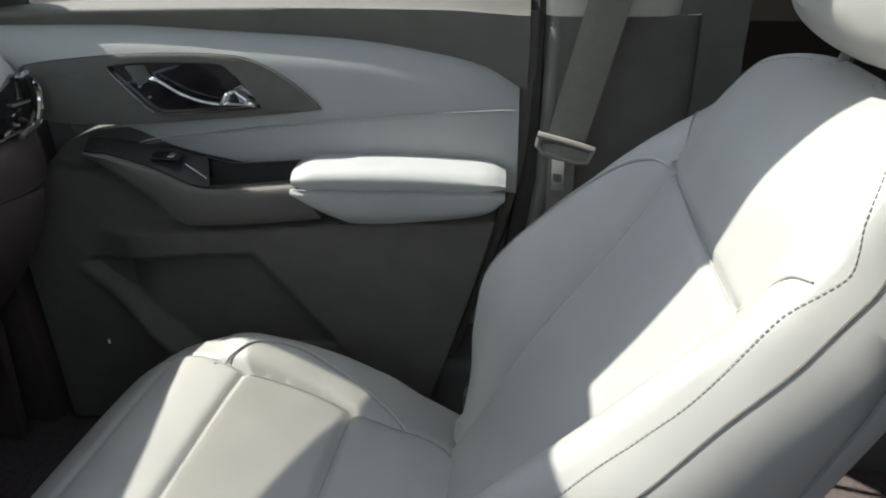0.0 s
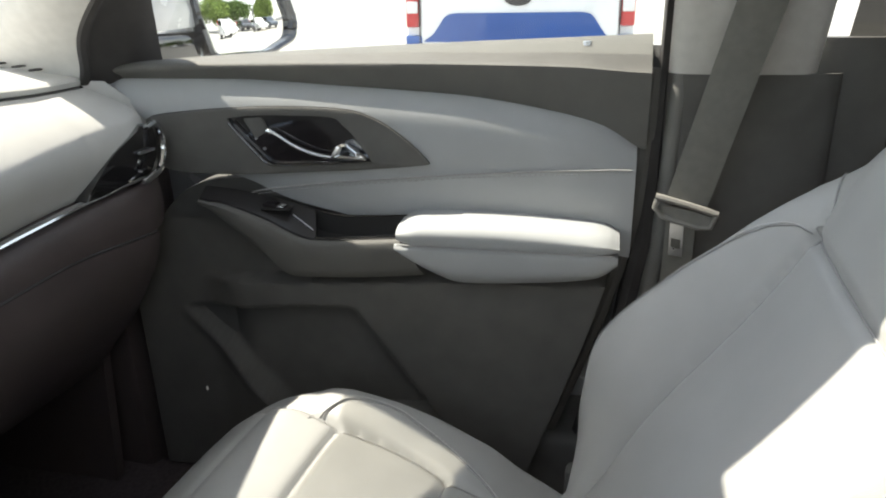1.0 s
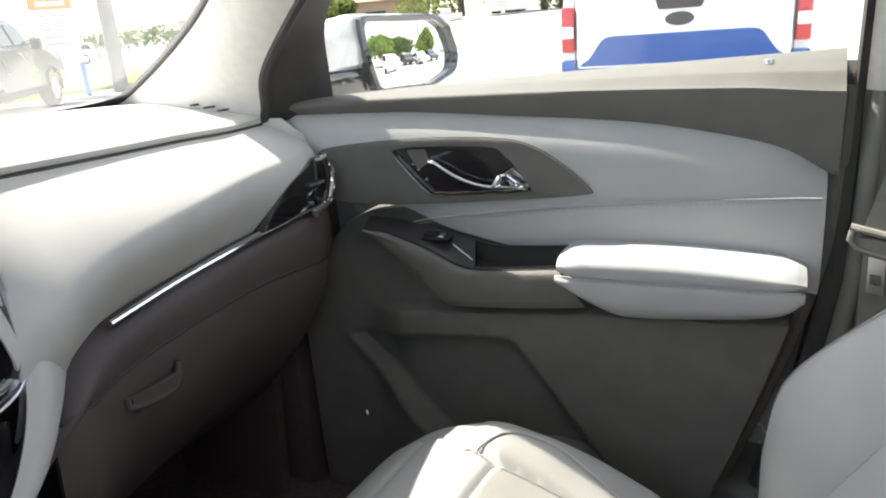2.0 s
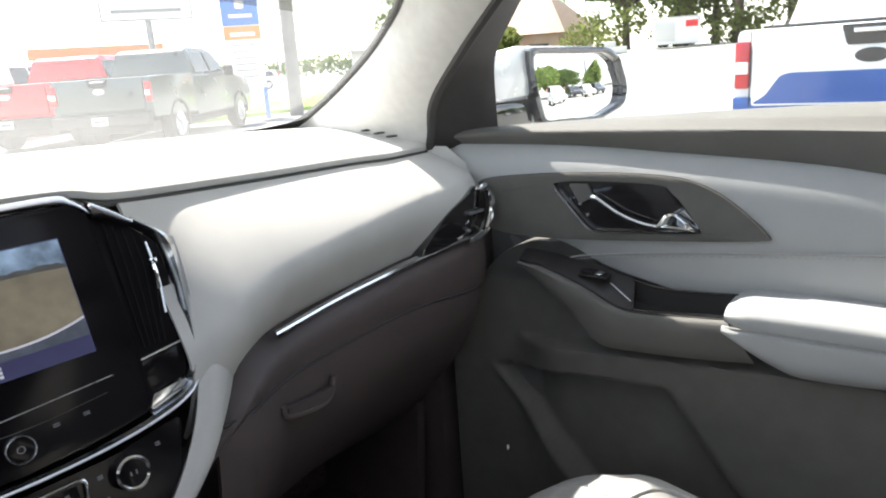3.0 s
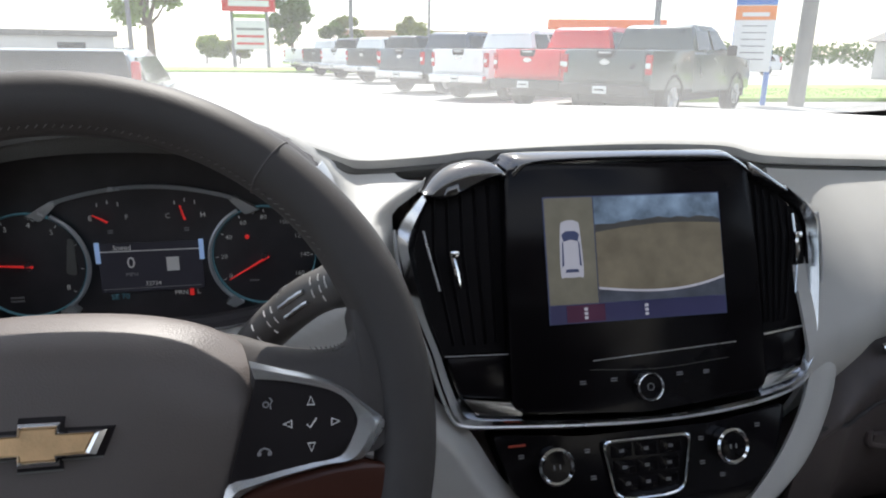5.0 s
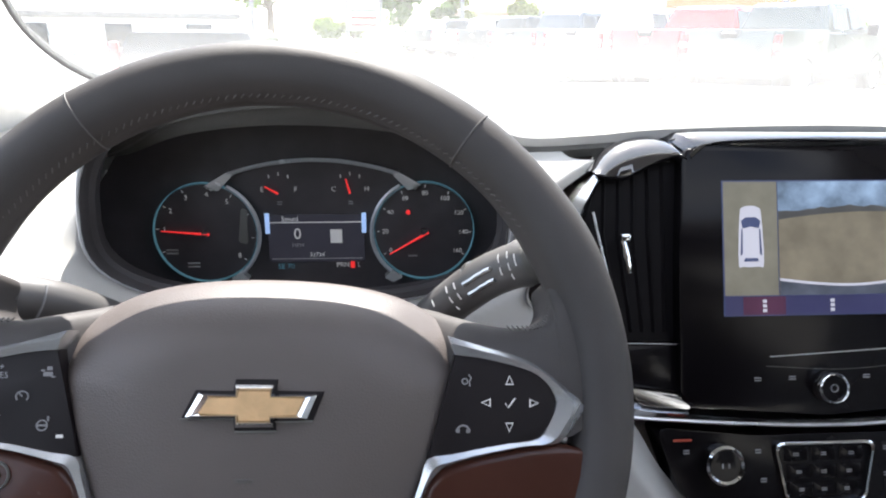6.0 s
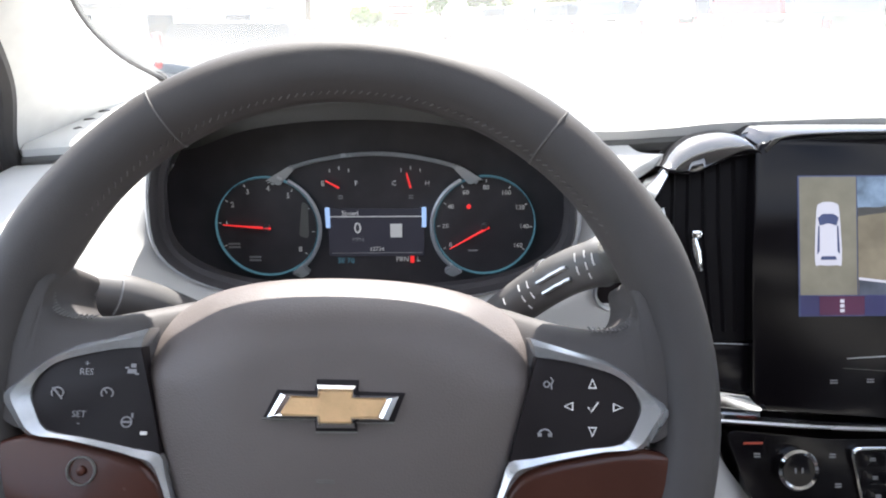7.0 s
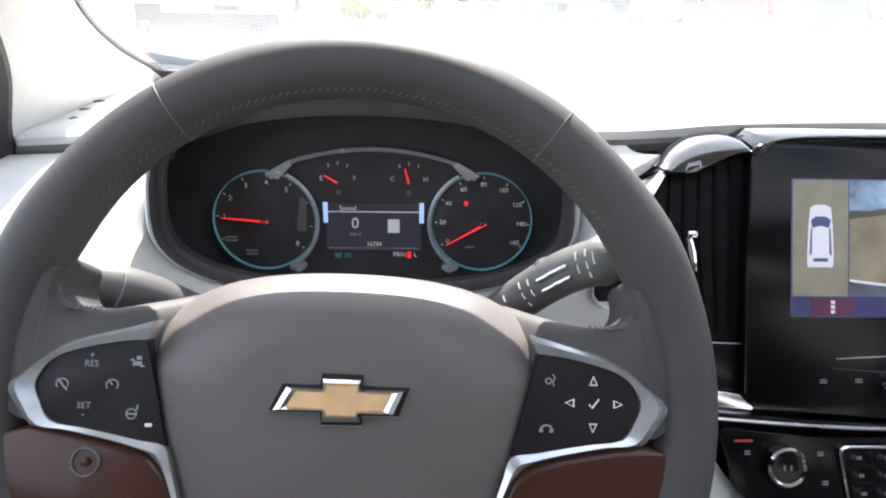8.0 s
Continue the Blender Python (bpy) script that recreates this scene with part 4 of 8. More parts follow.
for s in (-1, 1):
    flip = lambda line: [(s * p[0], p[1]) for p in line]
    top = fine(SPOKE_TOP, 4)
    foot = fine(SPOKE_FOOT, 4)
    rows = []
    for p, q in zip(top, foot):
        v = Vector((q[0] - p[0], q[1] - p[1])).normalized()
        at = lambda k: (s * (p[0] + v.x * k), p[1] + v.y * k)
        sink = 0.030 * (0.5 - 0.5 * math.cos(math.pi * min(1.0, max(0.0, (0.106 - p[0]) / 0.032))))
        section = [(*at(0.003), 0.040), (*at(0.0), 0.010), (*at(0.0004), 0.002), (*at(0.0020), -0.0045), (*at(0.0055), -0.0092), (*at(0.0105), -0.0112), (s * lerp(p[0], q[0], 0.6), lerp(p[1], q[1], 0.6), -0.0116), (s * q[0], q[1], -0.0110), (s * q[0], q[1], 0.010)]
        rows.append([(x, d + sink, z) for x, z, d in section])
    part("spoke", skin(rows, closed=True, caps=True), M_WHEEL, wheel, "leather-wrapped spoke", smooth=60)
    seam_pts = [p for p in curve([(q[0], q[1], 0) for q in SPOKE_TOP[4:9]], 5)]
    part("spoke_stitching", joined(*[tube([(s * (p.x + 0.0016), -0.0060, p.y - 0.0012), (s * (p.x + 0.0004), -0.0020, p.y + 0.0006)], 0.0005, 4) for p in seam_pts[::1]]), M_DARKTHREAD, wheel, "dark stitches where spoke and rim meet")
    part("spoke_trim", ribbon(flip(fine(TRIM_OUT)), flip(fine(TRIM_IN)), -0.0125, -0.0150, 0.0, 0.0012), M_TRIMWHEEL, wheel, "satin silver spoke trim", smooth=25)
    pad = fine(TRIM_IN[:12]) + [(0.0825, -0.0200), (0.0862, -0.0060), (0.0895, 0.0060)]
    pod = part("button_pad", prism(flip(pad), -0.0137, 0.0, 0.0008), M_BUTTON, wheel, "soft black button pad")
    low = [(0.0790, -0.0440), (0.0850, -0.0378), (0.0905, -0.0345), (0.104, -0.0305), (0.128, -0.0258), (0.143, -0.0245), (0.157, -0.028), (0.156, -0.07), (0.125, -0.105), (0.070, -0.105), (0.067, -0.078), (0.074, -0.058)]
    lower = part("lower_spoke", puff(flip(low), -0.0132, 0.01, 0.005, 4), M_BROWN, wheel, "glossy dark brown lower spoke cover")
    if s > 0:
        for a, x, z in ((0, 0.1180, 0.0044), (180, 0.1180, -0.0168), (-90, 0.1072, -0.0058), (90, 0.1294, -0.0058)):
            arrow("arrow_mark", x, z, -0.0142, 0.0027, a, M_WHITEPRINT, pod)
        part("tick_mark", tube([(0.1160, -0.0141, -0.0062), (0.1174, -0.0141, -0.0080), (0.1206, -0.0141, -0.0036)], 0.0004, 5), M_WHITEPRINT, pod, "white tick mark")
        part("voice_mark", joined(ring(0.0016, 0.0010, -0.0141, -0.0135, (0.0966, 0.0040), 12), tube([(0.0984, -0.0141, 0.0072), (0.0996, -0.0141, 0.0056), (0.0986, -0.0141, 0.0040), (0.0990, -0.0141, 0.0018)], 0.0004, 5)), M_DIMPRINT, pod)
        part("phone_mark", joined(tube([(0.0928, -0.0141, -0.0188), (0.0942, -0.0141, -0.0170), (0.0960, -0.0141, -0.0164), (0.0978, -0.0141, -0.0170), (0.0992, -0.0141, -0.0188)], 0.0005, 5), rbox(0.0018, 0.0006, 0.0016, 0, at=(0.0936, -0.0140, -0.0190)), rbox(0.0018, 0.0006, 0.0016, 0, at=(0.0984, -0.0140, -0.0190))), M_DIMPRINT, pod)
    else:
        lettering("words", "RES", 0.0042, M_DIMPRINT, pod, -0.1160, 0.0044, -0.0140)
        lettering("words", "+", 0.0042, M_DIMPRINT, pod, -0.1160, 0.0082, -0.0140)
        lettering("words", "SET", 0.0042, M_DIMPRINT, pod, -0.1180, -0.0148, -0.0140)
        lettering("words", "-", 0.0042, M_DIMPRINT, pod, -0.1180, -0.0186, -0.0140)
        for x, z in ((-0.1285, -0.0053), (-0.1058, -0.0050)):
            part("cruise_mark", joined(tube([(x + 0.0027 * math.cos(t), -0.0141, z + 0.0024 * math.sin(t)) for t in np.linspace(-0.7, math.pi + 0.7, 14)], 0.0004, 5), tube([(x, -0.0141, z), (x - 0.0020, -0.0141, z + 0.0022)], 0.0004, 5)), M_DIMPRINT, pod)
        part("cruise_slash", tube([(-0.1310, -0.0141, -0.0030), (-0.1262, -0.0141, -0.0080)], 0.0004, 5), M_DIMPRINT, pod)
        part("spacing_mark", joined(rbox(0.0040, 0.0006, 0.0020, 0, at=(-0.0952, -0.0140, 0.0052)), rbox(0.0022, 0.0006, 0.0018, 0, at=(-0.0946, -0.0140, 0.0078)), rbox(0.0016, 0.0006, 0.0008, 0, at=(-0.0976, -0.0140, 0.0068)), rbox(0.0016, 0.0006, 0.0008, 0, at=(-0.0928, -0.0140, 0.0040))), M_DIMPRINT, pod)
        part("heated_wheel_mark", joined(ring(0.0026, 0.0020, -0.0141, -0.0135, (-0.0962, -0.0178), 16), rbox(0.0036, 0.0006, 0.0008, 0, at=(-0.0962, -0.0140, -0.0178)), rbox(0.0008, 0.0006, 0.0022, 0, at=(-0.0936, -0.0140, -0.0148))), M_DIMPRINT, pod)
        part("indicator", rbox(0.0030, 0.0006, 0.0015, 0, at=(-0.0880, -0.0140, -0.0226)), M_WHITEPRINT, pod)
        part("thumb_dial", ring(0.0066, 0.0059, -0.0148, -0.006, (-0.1150, -0.0400), 28, 0.0004), M_MIDGREY, lower, "small round dial ring")
        part("thumb_dial", disc(0.0022, -0.0150, -0.006, (-0.1150, -0.0400), 0.0006, 16), M_BROWN, lower)
part("column_shroud", rbox(0.14, 0.22, 0.12, 0.03, 3, at=(0, 0.14, -0.035)), M_LOWDASH, wheel, "charcoal steering column shroud")

# ---- stalks ----
right = thing("wiper_stalk", pose(-0.33, 0.66, 1.135), "black wiper stalk with white symbols behind the wheel", "control stalk")
rp = [(-0.33, 0.675, 1.100), (-0.302, 0.652, 1.138), (-0.276, 0.629, 1.168), (-0.252, 0.612, 1.184)]
part("lever", tube(curve(rp, 5), [0.011] * 4 + [0.0132] * 10 + [0.0145, 0.013], 14), M_STALK, right, "tapered black lever", True)
part("knob_ring", tube([(-0.283, 0.636, 1.162), (-0.281, 0.6345, 1.1635)], 0.0130, 16), M_SATIN, right, "silver ring on the lever", True)
part("tip_cap", tube([(-0.2525, 0.6125, 1.1835), (-0.2465, 0.608, 1.1875)], [0.0138, 0.011], 16), M_DARK, right, "ribbed end knob", True)
DRIVER_EYE = Vector((-0.38, 0.24, 1.32))


def on_lever(line, t, r, across=0.0):
    """A point on a lever's skin towards the driver, t along it and across round it."""
    k = min(len(line) - 2, int(t * (len(line) - 1)))
    c = line[k].lerp(line[k + 1], t * (len(line) - 1) - k)
    axis = (line[k + 1] - line[k]).normalized()
    v = DRIVER_EYE - c
    v = (v - axis * v.dot(axis)).normalized()
    w = axis.cross(v)
    return c + (v * math.cos(across) + w * math.sin(across)) * r


r_line = curve(rp, 5)
for t, spans in ((0.40, ((-0.5, -0.2), (0.1, 0.45))), (0.50, ((-0.6, -0.3), (-0.1, 0.2), (0.4, 0.6))), (0.55, ((-0.5, -0.2), (0.0, 0.3))), (0.84, ((-0.6, -0.25), (-0.05, 0.3))), (0.90, ((-0.6, -0.3), (-0.1, 0.2), (0.35, 0.6))), (0.95, ((-0.4, 0.1),))):
    for a0, a1 in spans:
        part("symbol", tube([on_lever(r_line, t, 0.0140, a0), on_lever(r_line, t, 0.0142, (a0 + a1) / 2), on_lever(r_line, t, 0.0140, a1)], 0.00045, 5), M_WHITEPRINT, right, "", True)
for a in (-0.15, 0.35):
    part("grip_stripe", tube([on_lever(r_line, 0.60 + 0.02 * k, 0.0138, a) for k in range(10)], 0.0014, 6), M_SATIN, right, "raised silver stripe", True)
left = thing("turn_signal_stalk", pose(-0.48, 0.66, 1.13), "black turn signal stalk with lamp symbol behind the wheel", "control stalk")
lp = [(-0.47, 0.675, 1.100), (-0.508, 0.652, 1.136), (-0.535, 0.630, 1.158), (-0.575, 0.605, 1.173)]
part("lever", tube(curve(lp, 5), [0.011] * 4 + [0.0132] * 10 + [0.0145, 0.013], 14), M_STALK, left, "tapered black lever", True)
part("tip_cap", tube([(-0.573, 0.606, 1.1725), (-0.581, 0.601, 1.1755)], [0.0138, 0.011], 16), M_DARK, left, "ribbed end knob", True)
l_line = curve(lp, 5)
for t in (0.80, 0.88, 0.94):
    part("symbol", tube([on_lever(l_line, t + 0.014 * math.cos(a), 0.0140, 0.20 * math.sin(a) - 0.1) for a in [2 * math.pi * i / 10 for i in range(10)]], 0.00045, 5, True), M_WHITEPRINT, left, "", True)
part("symbol", tube([on_lever(l_line, 0.66, 0.0138, a) for a in np.linspace(-0.9, 0.7, 8)], 0.0007, 5), M_DIMPRINT, left, "", True)

# ---- centre stack ----
STACK = pose(0, 0.75, 1.2, -18.3, 0, 0) @ pose(0, 0.009, 0)
stack = thing("centre_stack", STACK, "piano black centre stack with display and silver frame", "centre stack")
FRAME_OUT = [(-0.1800, 0.006), (-0.2005, -0.021), (-0.1985, -0.050), (-0.190, -0.087), (-0.1795, -0.117), (-0.173, -0.143), (-0.164, -0.168), (-0.153, -0.1755), (-0.115, -0.1795), (-0.0442, -0.1845), (0.0182, -0.186), (0.0745, -0.183), (0.117, -0.1765), (0.142, -0.168), (0.153, -0.157), (0.1615, -0.140), (0.168, -0.110), (0.1735, -0.056), (0.1725, -0.0205), (0.143, 0.006)]
FRAME_IN = [(-0.1765, -0.001), (-0.1885, -0.035), (-0.1868, -0.055), (-0.1800, -0.090), (-0.1710, -0.1185), (-0.1640, -0.141), (-0.1575, -0.1575), (-0.148, -0.1670), (-0.112, -0.1712), (-0.0434, -0.1772), (0.0195, -0.178), (0.0750, -0.174), (0.113, -0.168), (0.138, -0.161), (0.147, -0.150), (0.1535, -0.135), (0.1585, -0.107), (0.1634, -0.0537), (0.1605, -0.021), (0.141, -0.001)]
MIDDLE = Vector((-0.0145, -0.075))
face_line = [(lerp(a[0], b[0], 0.5), lerp(a[1], b[1], 0.5)) for a, b in zip(FRAME_OUT, FRAME_IN)] + [(0.118, 0.022), (0.098, 0.034), (-0.110, 0.036), (-0.150, 0.024)]
part("face", prism(face_line, 0.006, 0.05, 0.001), M_GLOSS, stack, "gloss black face")
frame_part = part("frame", ribbon(fine(FRAME_OUT, 4), fine(FRAME_IN, 4), -0.003, -0.001, 0.03, 0.0055, 0.55), M_FRAME, stack, "polished silver outer frame", smooth=25)
part("frame_bead", tube([(p[0], -0.001, p[1]) for p in fine([(MIDDLE.x + (q[0] - MIDDLE.x) * 1.017, MIDDLE.y + (q[1] - MIDDLE.y) * 1.012) for q in FRAME_OUT[1:19]], 4)], 0.0016, 6), M_SATIN, frame_part, "thin outer silver bead")
# visor over the display and the two shoulders, sloping back under the top pad
visor_front = [(-0.1070, 0.0165), (-0.1010, 0.0225), (-0.0905, 0.0285), (-0.0600, 0.0305), (-0.0175, 0.0310), (0.0350, 0.0306), (0.0772, 0.0297), (0.0900, 0.0262), (0.0985, 0.0210), (0.1046, 0.0150)]
visor_back = [(-0.1210, 0.0395), (-0.1170, 0.0425), (-0.1100, 0.0452), (-0.0650, 0.0458), (-0.0090, 0.0457), (0.0450, 0.0452), (0.0960, 0.0438), (0.1060, 0.0375), (0.1130, 0.0310), (0.1185, 0.0200)]
vf, vb = fine(visor_front, 3), fine(visor_back, 3)
part("visor", skin([[(a[0], 0.012, a[1] - 0.001), (a[0], -0.009, a[1] - 0.0015), (a[0], -0.0115, a[1] + 0.0005), (lerp(a[0], b[0], 0.15), -0.0095, lerp(a[1], b[1], 0.18)), (lerp(a[0], b[0], 0.55), 0.004, lerp(a[1], b[1], 0.62)), (b[0], 0.022, b[1]), (b[0], 0.05, b[1] - 0.004)] for a, b in zip(vf, vb)], 0.002), M_GLOSS, stack, "gloss black brow above the display", smooth=30)


def shoulder(front, back):
    f, b = fine(front, 4), fine(back, 4)
    rows = []
    for p, q in zip(f, b):
        rows.append([(p[0], 0.010, p[1] - 0.002), (p[0], -0.0085, p[1] - 0.0018), (p[0], -0.0108, p[1] + 0.0006), (lerp(p[0], q[0], 0.25), -0.0085, lerp(p[1], q[1], 0.30)), (lerp(p[0], q[0], 0.55), -0.0005, lerp(p[1], q[1], 0.66)), (lerp(p[0], q[0], 0.82), 0.012, lerp(p[1], q[1], 0.92)), (q[0], 0.026, q[1]), (q[0], 0.05, q[1] - 0.006)])
    return skin(rows, 0.002)


part("shoulder", shoulder([(-0.1800, 0.0050), (-0.1680, 0.0035), (-0.1550, 0.0050), (-0.1412, 0.0110), (-0.1270, 0.0170), (-0.1170, 0.0190), (-0.1105, 0.0160)], [(-0.1830, 0.0110), (-0.1690, 0.0270), (-0.1535, 0.0365), (-0.1345, 0.0400), (-0.1250, 0.0385), (-0.1165, 0.0330), (-0.1110, 0.0210)]), M_GLOSS, stack, "gloss black rounded shoulder", smooth=60)
part("shoulder", shoulder([(0.1075, 0.0140), (0.1135, 0.0135), (0.1230, 0.0085), (0.1310, 0.0035), (0.1400, -0.0010)], [(0.1140, 0.0330), (0.1200, 0.0290), (0.1310, 0.0215), (0.1400, 0.0145), (0.1465, 0.0070)]), M_GLOSS, stack, "gloss black rounded shoulder", smooth=60)
for s, vent_line, x_out, x_in, bar, knob_at in ((-1, [(-0.1775, 0.000), (-0.155, 0.004), (-0.127, 0.016), (-0.1125, 0.016), (-0.1125, -0.1215), (-0.1695, -0.1200), (-0.186, -0.070), (-0.1875, -0.035)], -0.176, -0.120, ((-0.1814, -0.0225), (-0.1765, -0.046), (-0.1710, -0.0700)), ((-0.1607, -0.0420), (-0.1556, -0.0688))), (1, [(0.1405, -0.002), (0.123, 0.008), (0.1075, 0.013), (0.1060, -0.1225), (0.1525, -0.1180), (0.1575, -0.107), (0.1628, -0.0537), (0.1595, -0.021)], 0.152, 0.114, ((0.1480, -0.0204), (0.1490, -0.055), (0.1449, -0.0896)), ((0.1464, -0.0395), (0.1442, -0.0656)))):
    v = part("air_vent", prism(vent_line, 0.0035, 0.02), M_VENT, stack, "black centre air vent")
    for k in range(5):
        x = lerp(x_out, x_in, (k + 0.5) / 5)
        top = 0.004 + 0.009 * k / 4 if s < 0 else -0.012 + 0.018 * k / 4
        lean = 0.010 * (1 - k / 4) * s
        part("vane", skin([[(x, 0.0012, top), (x + 0.0018 * s, 0.004, top)], [(x + 0.2 * lean, 0.0008, -0.04), (x + 0.2 * lean + 0.0018 * s, 0.004, -0.04)], [(x - lean, 0.0012, -0.114), (x - lean + 0.0018 * s, 0.004, -0.114)]], 0.0016), M_VENT, v, "slim black vane")
    part("vent_trim", tube([(p[0], -0.0045, p[1]) for p in fine(bar, 4)], 0.0011, 6), M_SATIN, v, "thin silver edge")
    a, b = knob_at
    slider = part("slider", tube([(a[0], -0.008, a[1]), (lerp(a[0], b[0], 0.5), -0.0095, lerp(a[1], b[1], 0.5)), (b[0], -0.008, b[1])], [0.0022, 0.0026, 0.0018], 8), M_CHROME, v, "chrome vent slider")
    part("slider_knob", rbox(0.0075, 0.006, 0.0055, 0.0015, at=(a[0] - 0.0012 * s, -0.0115, a[1])), M_CHROME, slider, "bright slider knob")
    fill = [(-0.1685, -0.1225), (-0.1130, -0.1240), (-0.1130, -0.1600), (-0.1570, -0.1540)] if s < 0 else [(0.1080, -0.1250), (0.1515, -0.1205), (0.1470, -0.1480), (0.1390, -0.1525), (0.1070, -0.1560)]
    part("storage_lid", prism(rounded(fill, 0.003), -0.002, 0.01, 0.001), M_PANEL, stack, "gloss black filler panel")
    line = [(-0.1693, -0.0030, -0.1212), (-0.1130, -0.0030, -0.1232)] if s < 0 else [(0.1080, -0.0030, -0.1238), (0.1530, -0.0030, -0.1186)]
    part("silver_line", tube(line, 0.0004 if s < 0 else 0.0009, 6), M_SATIN, stack, "thin silver line")
    plate_line = [(-0.1575, -0.1545), (-0.1184, -0.1608), (-0.1095, -0.1716), (-0.1480, -0.1676)] if s < 0 else [(0.1047, -0.1573), (0.1380, -0.1535), (0.1440, -0.1545), (0.1370, -0.1618), (0.1030, -0.1697)]
    part("corner_plate", prism(rounded(plate_line, 0.002), -0.0065, 0.01, 0.0008), M_FRAME, stack, "silver corner plate")
panel = rounded([(x - 0.006, z) for x, z in ((-0.108, 0.026), (0.108, 0.026), (0.112, -0.06), (0.113, -0.168), (0.0, -0.178), (-0.113, -0.168), (-0.112, -0.06))], 0.010)
disp2 = part("display_panel", prism(panel, -0.010, 0.01, 0.004), M_PANEL, stack, "raised gloss black display panel")
part("panel_line", tube([(-0.050, -0.0105, -0.1330), (0.0790, -0.0105, -0.1268)], 0.0005, 5), M_SATIN, disp2, "thin bright line under the screen")
# picture shown by the display
M_SCR_TAN = mat("screen_tan", (0.17, 0.16, 0.125), 0.55, vary=0.12, scale=60, spec=0.2, emit=0.15)
M_SCR_GROUND = mat("screen_field", (0.125, 0.11, 0.082), 0.55, vary=0.18, scale=50, spec=0.2, emit=0.26)
M_SCR_SKY = mat("screen_cloudy_sky", (0.13, 0.18, 0.25), 0.55, vary=0.75, scale=38, spec=0.2, emit=0.26)
M_SCR_BUMPER = mat("screen_bumper", (0.060, 0.068, 0.090), 0.55, vary=0.3, scale=60, spec=0.2, emit=0.2)
M_SCR_TREES = mat("screen_treeline", (0.05, 0.05, 0.05), 0.3, vary=0.3, emit=0.2)
M_SCR_BAR = mat("screen_blue_bar", (0.030, 0.030, 0.085), 0.3, vary=0.1, emit=0.15)
M_SCR_RED = mat("screen_red_button", (0.06, 0.022, 0.045), 0.55, vary=0.1, spec=0.2, emit=0.2)
M_SCR_WHITE = mat("screen_white", (0.36, 0.36, 0.41), 0.55, vary=0.04, spec=0.2, emit=0.25)
M_SCR_GLASS = mat("screen_dark_glass", (0.03, 0.04, 0.09), 0.3, vary=0.1, emit=0.3)
SD = -0.0106


def on_screen(pts):
    """The picture's own plan laid on the screen's true size."""
    return [(-0.0845 + (p[0] + 0.086) * 0.915, p[1] * 0.965) for p in pts]


def picture(name, pts, material, layer, label=""):
    return part(name, prism(on_screen(pts), SD - 0.0003 * layer, SD + 0.0008), material, scr, label, smooth=0)


scr = part("screen", prism(on_screen([(-0.086, -0.106), (0.086, -0.106), (0.086, 0.0), (-0.086, 0.0)]), SD, SD + 0.002), M_SCR_GLASS, disp2, "lit touch screen with camera view", smooth=0)
picture("top_view", [(-0.085, -0.090), (-0.0395, -0.090), (-0.0395, -0.001), (-0.085, -0.001)], M_SCR_TAN, 1, "top view pane")
picture("camera_sky", [(-0.0385, -0.034), (0.085, -0.024), (0.085, -0.001), (-0.0385, -0.001)], M_SCR_SKY, 1, "camera view sky")
tree_top = [(lerp(-0.0385, 0.085, i / 20), lerp(-0.031, -0.022, math.sin(math.pi * min(1, 0.15 + 0.6 * i / 20))) + 0.003 * random.random()) for i in range(21)]
picture("camera_treeline", [(-0.0385, -0.038), (0.085, -0.028)] + tree_top[::-1], M_SCR_TREES, 2, "camera view treeline")
arch = [(lerp(-0.0385, 0.085, i / 14), -0.0345 + 0.0095 * math.sin(math.pi * (0.12 + 0.6 * i / 14))) for i in range(15)]
picture("camera_ground", [(-0.0385, -0.090), (0.085, -0.090)] + arch[::-1], M_SCR_GROUND, 3, "camera view field")
bump_top = [(lerp(-0.0385, 0.085, i / 14), -0.0765 - 0.008 * math.sin(math.pi * (0.05 + 0.62 * i / 14)) + 0.010 * (i / 14) ** 3) for i in range(15)]
picture("camera_bumper", [(-0.0385, -0.090), (0.085, -0.090)] + bump_top[::-1], M_SCR_BUMPER, 4, "camera view bumper")
picture("camera_bumper_edge", [(p[0], p[1] + 0.001) for p in bump_top] + [(p[0], p[1] - 0.001) for p in bump_top[::-1]], M_SCR_WHITE, 5)
picture("menu_bar", [(-0.085, -0.1055), (0.085, -0.1055), (0.085, -0.0905), (-0.085, -0.0905)], M_SCR_BAR, 1, "blue menu bar")
picture("menu_button", [(-0.070, -0.105), (-0.034, -0.105), (-0.034, -0.091), (-0.070, -0.091)], M_SCR_RED, 2, "red menu button")
for x in (-0.052, 0.006):
    for k in range(3):
        picture("menu_icon", [(x - 0.0016, -0.103 + 0.0036 * k), (x + 0.0016, -0.103 + 0.0036 * k), (x + 0.0016, -0.1005 + 0.0036 * k), (x - 0.0016, -0.1005 + 0.0036 * k)], M_SCR_WHITE, 3)
car = curve([(-0.010, 0, -0.024), (-0.0085, 0, 0.018), (-0.006, 0, 0.0245), (0, 0, 0.026), (0.006, 0, 0.0245), (0.0085, 0, 0.018), (0.010, 0, -0.024), (0.006, 0, -0.0275), (-0.006, 0, -0.0275)], 4, True)
picture("car_icon", [(p.x * 1.07 - 0.0624, p.z * 0.89 - 0.043) for p in car], M_SCR_WHITE, 2, "white car seen from above")
